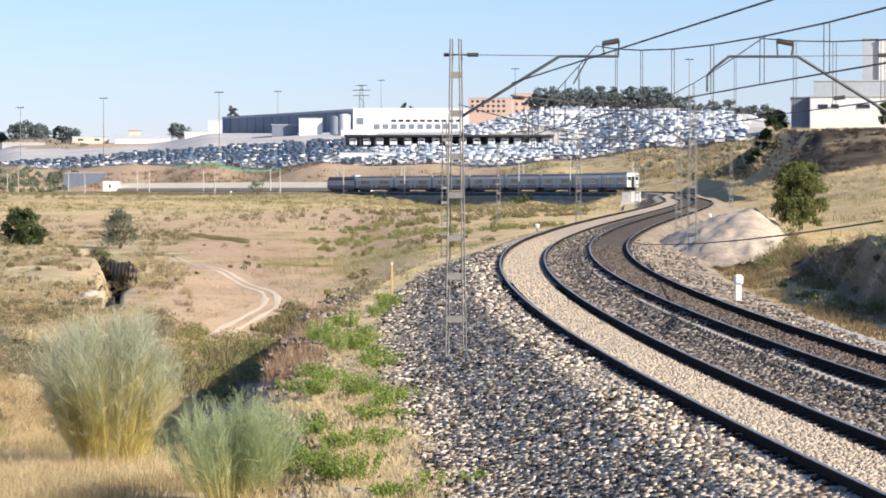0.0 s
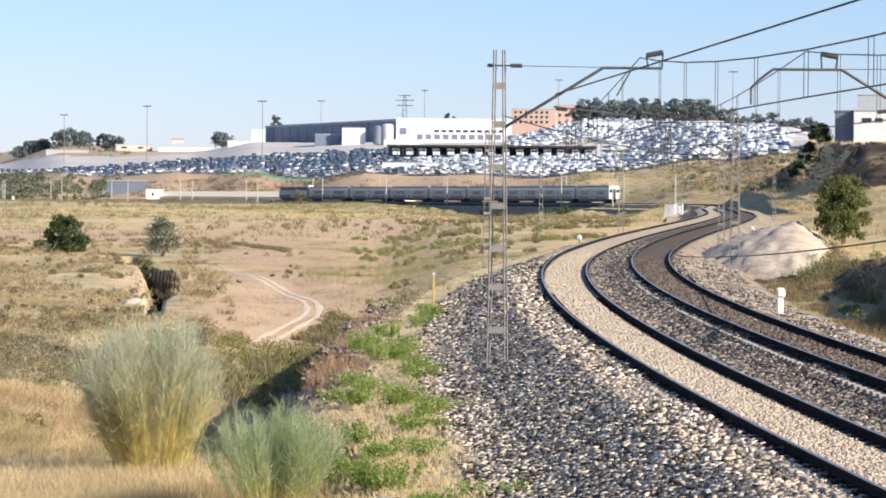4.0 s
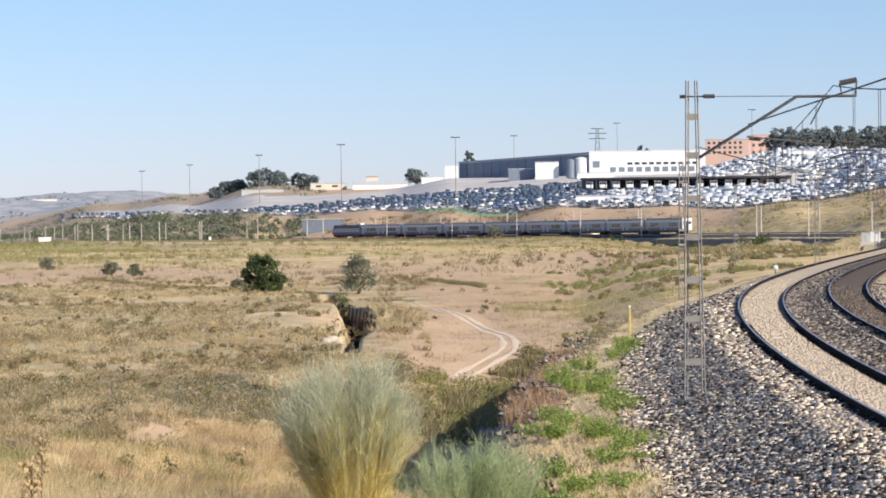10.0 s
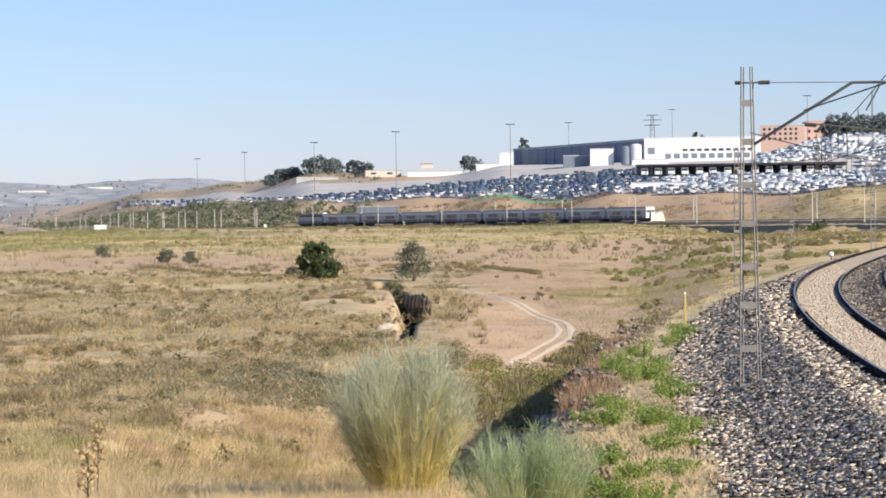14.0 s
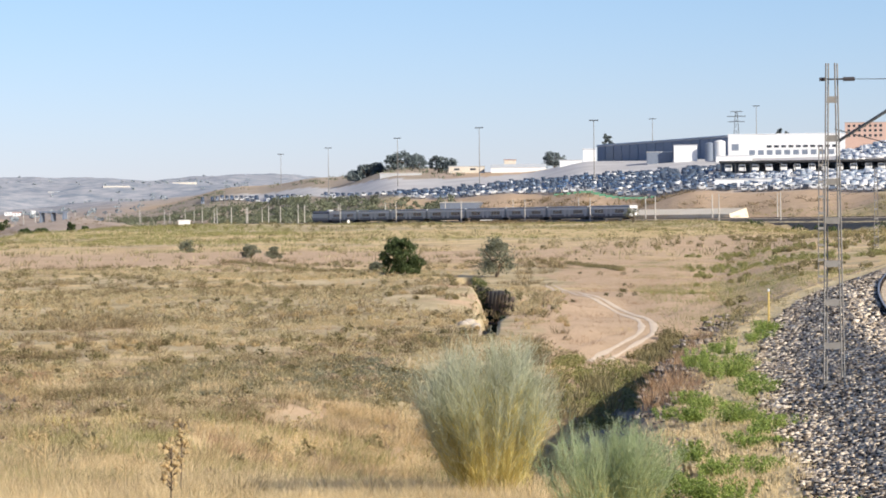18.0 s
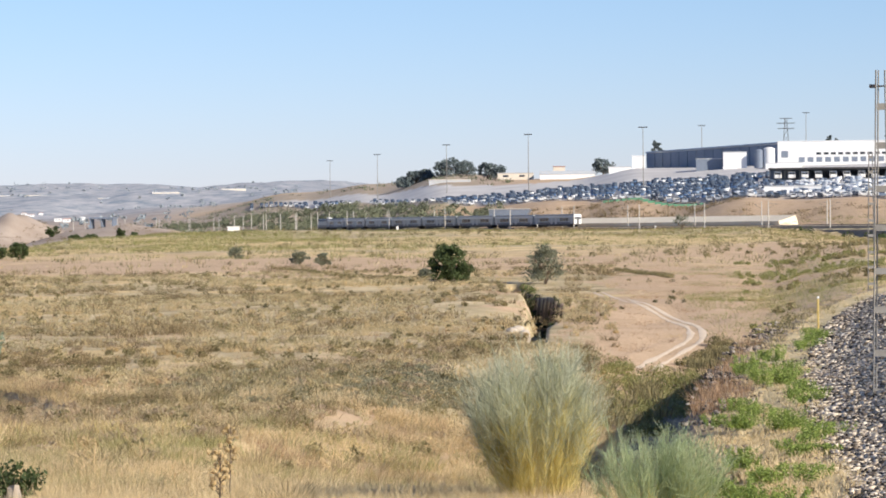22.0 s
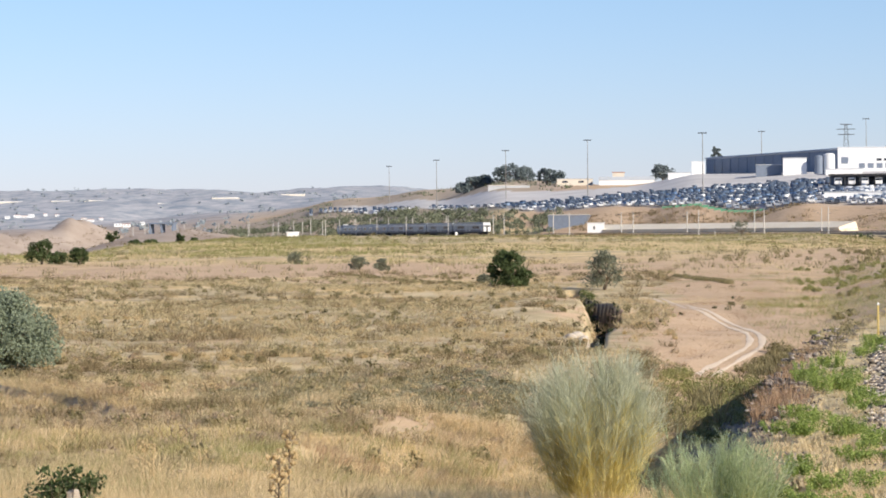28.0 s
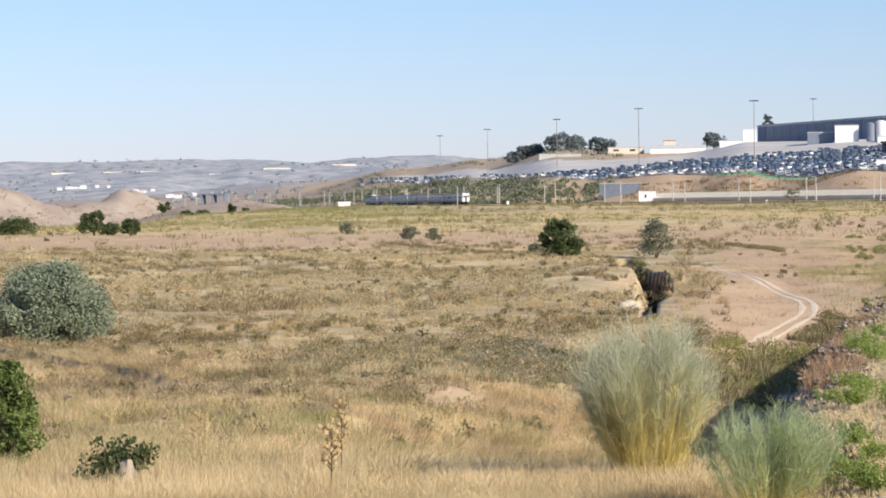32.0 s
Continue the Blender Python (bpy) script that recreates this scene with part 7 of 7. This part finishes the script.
def loose_lid():
    """A concrete trough lid left lying on the verge."""
    t = thing("loose_slab", "loose grey concrete slab lying on the verge", "slab", at=pose(-1.22, 42.6, -1.34, 6, 9, 24))
    part("slab", (boxes((-0.22, -0.3, -0.06, 0.22, 0.3, 0.1), bevel=0.02), SLEEPER), t)
    part("lifting_eye", (rods(((-0.05, 0, 0.1), (-0.05, 0, 0.14), 0.012), ((0.05, 0, 0.1), (0.05, 0, 0.14), 0.012), ((-0.05, 0, 0.14), (0.05, 0, 0.14), 0.012)), RAIL), t)


loose_lid()


def gravel_heap():
    """A heap of pale gravel beside the inner track."""
    rng = np.random.default_rng(9)
    t = thing("gravel_heap", "heap of pale gravel beside the inner track", "gravel heap")
    n = 44
    p, a = on_line(158, 8.0, -0.85)
    u = np.linspace(-1, 1, n)
    X, Y = np.meshgrid(u, u, indexing="ij")
    r = np.hypot(np.where(X < 0.27, (X - 0.27) / 1.27, (X - 0.27) / 0.73), Y)
    Z = np.clip(1 - r, 0, 1) ** 0.9 * 2.9 * (0.75 + 0.4 * fbm(X * 2 + 5, Y * 2, 7)) + (fbm(X * 7, Y * 22, 8) - 0.5) * 0.7 - 0.25
    v = np.stack([X * 4.9, Y * 30, Z], -1).reshape(-1, 3)
    i, j = np.meshgrid(np.arange(n - 1), np.arange(n - 1), indexing="ij")
    f = np.stack([i * n + j, (i + 1) * n + j, (i + 1) * n + j + 1, i * n + j + 1], -1).reshape(-1, 4)
    part("mound", fast_mesh("mound", v, f, GRAVEL, True), t)
    # coarser stones that rolled to the foot
    k = 0
    for u0, w0 in ((-0.95, -0.5), (-0.9, -0.2), (-0.97, 0.05), (-0.88, -0.7), (-0.6, -0.85), (-0.93, -0.35), (-0.3, -0.95), (-0.8, -0.8)):
        b = bmesh.new()
        bmesh.ops.create_icosphere(b, subdivisions=1, radius=rng.uniform(0.12, 0.24))
        for q in b.verts:
            q.co += Vector(rng.normal(0, 0.03, 3))
        part("boulder", (b, GRAVEL), t, at=pose(u0 * 4.9, w0 * 30, 0.0))
    t.matrix_basis = pose(p.x, p.y, p.z, 0, 0, -math.degrees(a))


gravel_heap()


def cable_trough():
    """The line of concrete trough lids along the inner track."""
    t = thing("cable_trough", "pale concrete cable trough along the track", "cable trough")
    s = 20.0
    me = None
    while s < 80:
        p, a = on_line(s, 5.9, -0.95)
        if me is None:
            o = part("lid", (boxes((-0.22, 0, -0.15, 0.22, 0.96, 0.1), bevel=0.02), CONCRETE), t)
            me = o.data
        else:
            o = part("lid", me, t)
        o.matrix_basis = pose(p.x, p.y, p.z, 0, 0, -math.degrees(a))
        s += 1.0


cable_trough()


# ---------------------------------------------------------------- sleepers and ballast stones
def sleepers():
    bm = boxes((-1.3, -0.13, -0.2, 1.3, 0.13, 0.0), bevel=0.02)
    me = bpy.data.meshes.new("sleeper")
    bm.to_mesh(me)
    bm.free()
    me.materials.append(SLEEPER)
    clip = boxes((-0.08, -0.08, 0.0, 0.08, 0.08, 0.06), bevel=0.02)
    cm = bpy.data.meshes.new("rail_clip")
    clip.to_mesh(cm)
    clip.free()
    cm.materials.append(RAIL)
    tracks = [o for o in scene.objects if o.name.startswith("railway_track")]
    for tr, c, s1 in ((tracks[0], -T, 150), (tracks[1], T, 120)):
        s = 8.0
        while s < s1:
            p, a = on_line(s, c, -0.165)
            o = part("sleeper", me, tr)
            o.matrix_basis = pose(p.x, p.y, p.z, 0, math.degrees(CANT / GAUGE), -math.degrees(a))
            if s < 70:
                for dx in (-GAUGE / 2 - 0.14, -GAUGE / 2 + 0.14, GAUGE / 2 - 0.14, GAUGE / 2 + 0.14):
                    part("rail_clip", cm, o, at=pose(dx, 0, 0))
            s += 0.6


sleepers()


def ballast():
    rng = np.random.default_rng(77)
    tv = [(x, y, z) for z in (-0.5, 0.5) for x, y in ((-0.5, -0.5), (0.5, -0.5), (0.5, 0.5), (-0.5, 0.5))]
    tf = [(4, 5, 6, 7), (0, 1, 5, 4), (1, 2, 6, 5), (2, 3, 7, 6), (3, 0, 4, 7)]
    prof_o = (-8.0, -6.3, -5.9, -5.4, -3.7, -2.9, -2.5, -1.2, -0.85, -0.2, 0.3, 0.85, 1.3, 2.4, 2.9, 3.4, 4.2, 6.2)
    prof_z = (-1.3, -1.06, -0.98, -0.86, -0.2, -0.09, -0.11, -0.205, -0.22, -0.27, -0.2, -0.09, -0.115, -0.197, -0.23, -0.3, -0.7, -0.9)
    for s0, s1, o0, o1, n, size, mat in ((3, 36, -6.5, -2.8, 27000, 0.07, BALLAST), (36, 62, -6.6, -2.8, 16000, 0.085, BALLAST), (62, 130, -6.5, -2.8, 14000, 0.11, BALLAST), (3, 45, -0.9, 0.95, 10000, 0.06, BALLAST_DARK), (42, 175, -0.9, 0.95, 12000, 0.09, BALLAST_DARK), (15, 60, 2.8, 4.6, 5000, 0.06, BALLAST_DARK),
                                     (3, 54, -2.62, -1.06, 16000, 0.038, BALLAST_PALE), (43, 150, -2.62, -1.06, 12000, 0.05, BALLAST_PALE), (8, 130, 1.06, 2.62, 12000, 0.05, BALLAST_BROWN), (12, 90, -9.0, -6.0, 1500, 0.05, BALLAST_DARK), (3, 45, -3.9, -2.75, 7000, 0.06, BALLAST_PALE), (40, 190, -4.9, -2.75, 11000, 0.085, BALLAST_PALE), (40, 100, -9.4, -7.6, 2600, 0.08, BALLAST_DARK), (18, 150, 3.0, 6.2, 7000, 0.075, BALLAST_DARK), (18, 150, 3.4, 6.2, 3000, 0.07, BALLAST_PALE)):
        s, o = rng.uniform(s0, s1, n), rng.uniform(o0, o1, n)
        # the stones thin out into the verge
        flat = mat in (BALLAST_PALE, BALLAST_BROWN)
        k = (o > -5.6) | (rng.random(n) < np.clip((o + 6.9) / 1.2, 0, 1) * (0.4 + fbm(s / 2, o, 3))) | ((o0 < -8) & (patchy(s / 2.2, o, 3) > 0.48))
        k &= (s1 < 100) | (rng.random(n) < np.clip((s1 - s) / (0.5 * (s1 - s0)), 0, 1))
        if mat is BALLAST:
            k &= rng.random(n) > np.clip((o + 3.9 + 0.5 * (fbm(s / 3, s * 0, 63) - 0.5) + np.clip((s - 40) / 60, 0, 0.8)) / 0.5, 0, 0.85)
        s, o = s[k], o[k]
        a, x, y, z = (np.interp(s, LS, v) for v in (LA, LX, LY, LZ))
        pos = np.stack([x + o * np.cos(a), y - o * np.sin(a), z + np.interp(o, prof_o, prof_z) + size * (0.0 if flat else 0.2) + (fbm(s / 2.5, np.full(len(s), 0.0), 5) - 0.5) * (0.0 if flat else 0.1)], 1)
        m = len(pos)
        sc = size * np.stack([rng.uniform(0.6, 1.5, m), rng.uniform(0.6, 1.5, m), rng.uniform(0.5, 1.1, m)], 1)
        me = strew("ballast_stones", tv, tf, pos, rng.uniform(0, 6.28, m), sc, [mat], None, 0.14, int(n))
        tagged(new("ballast_stones", me), "loose grey and pale ballast stones", "ballast", kind="stuff")


ballast()
motions()
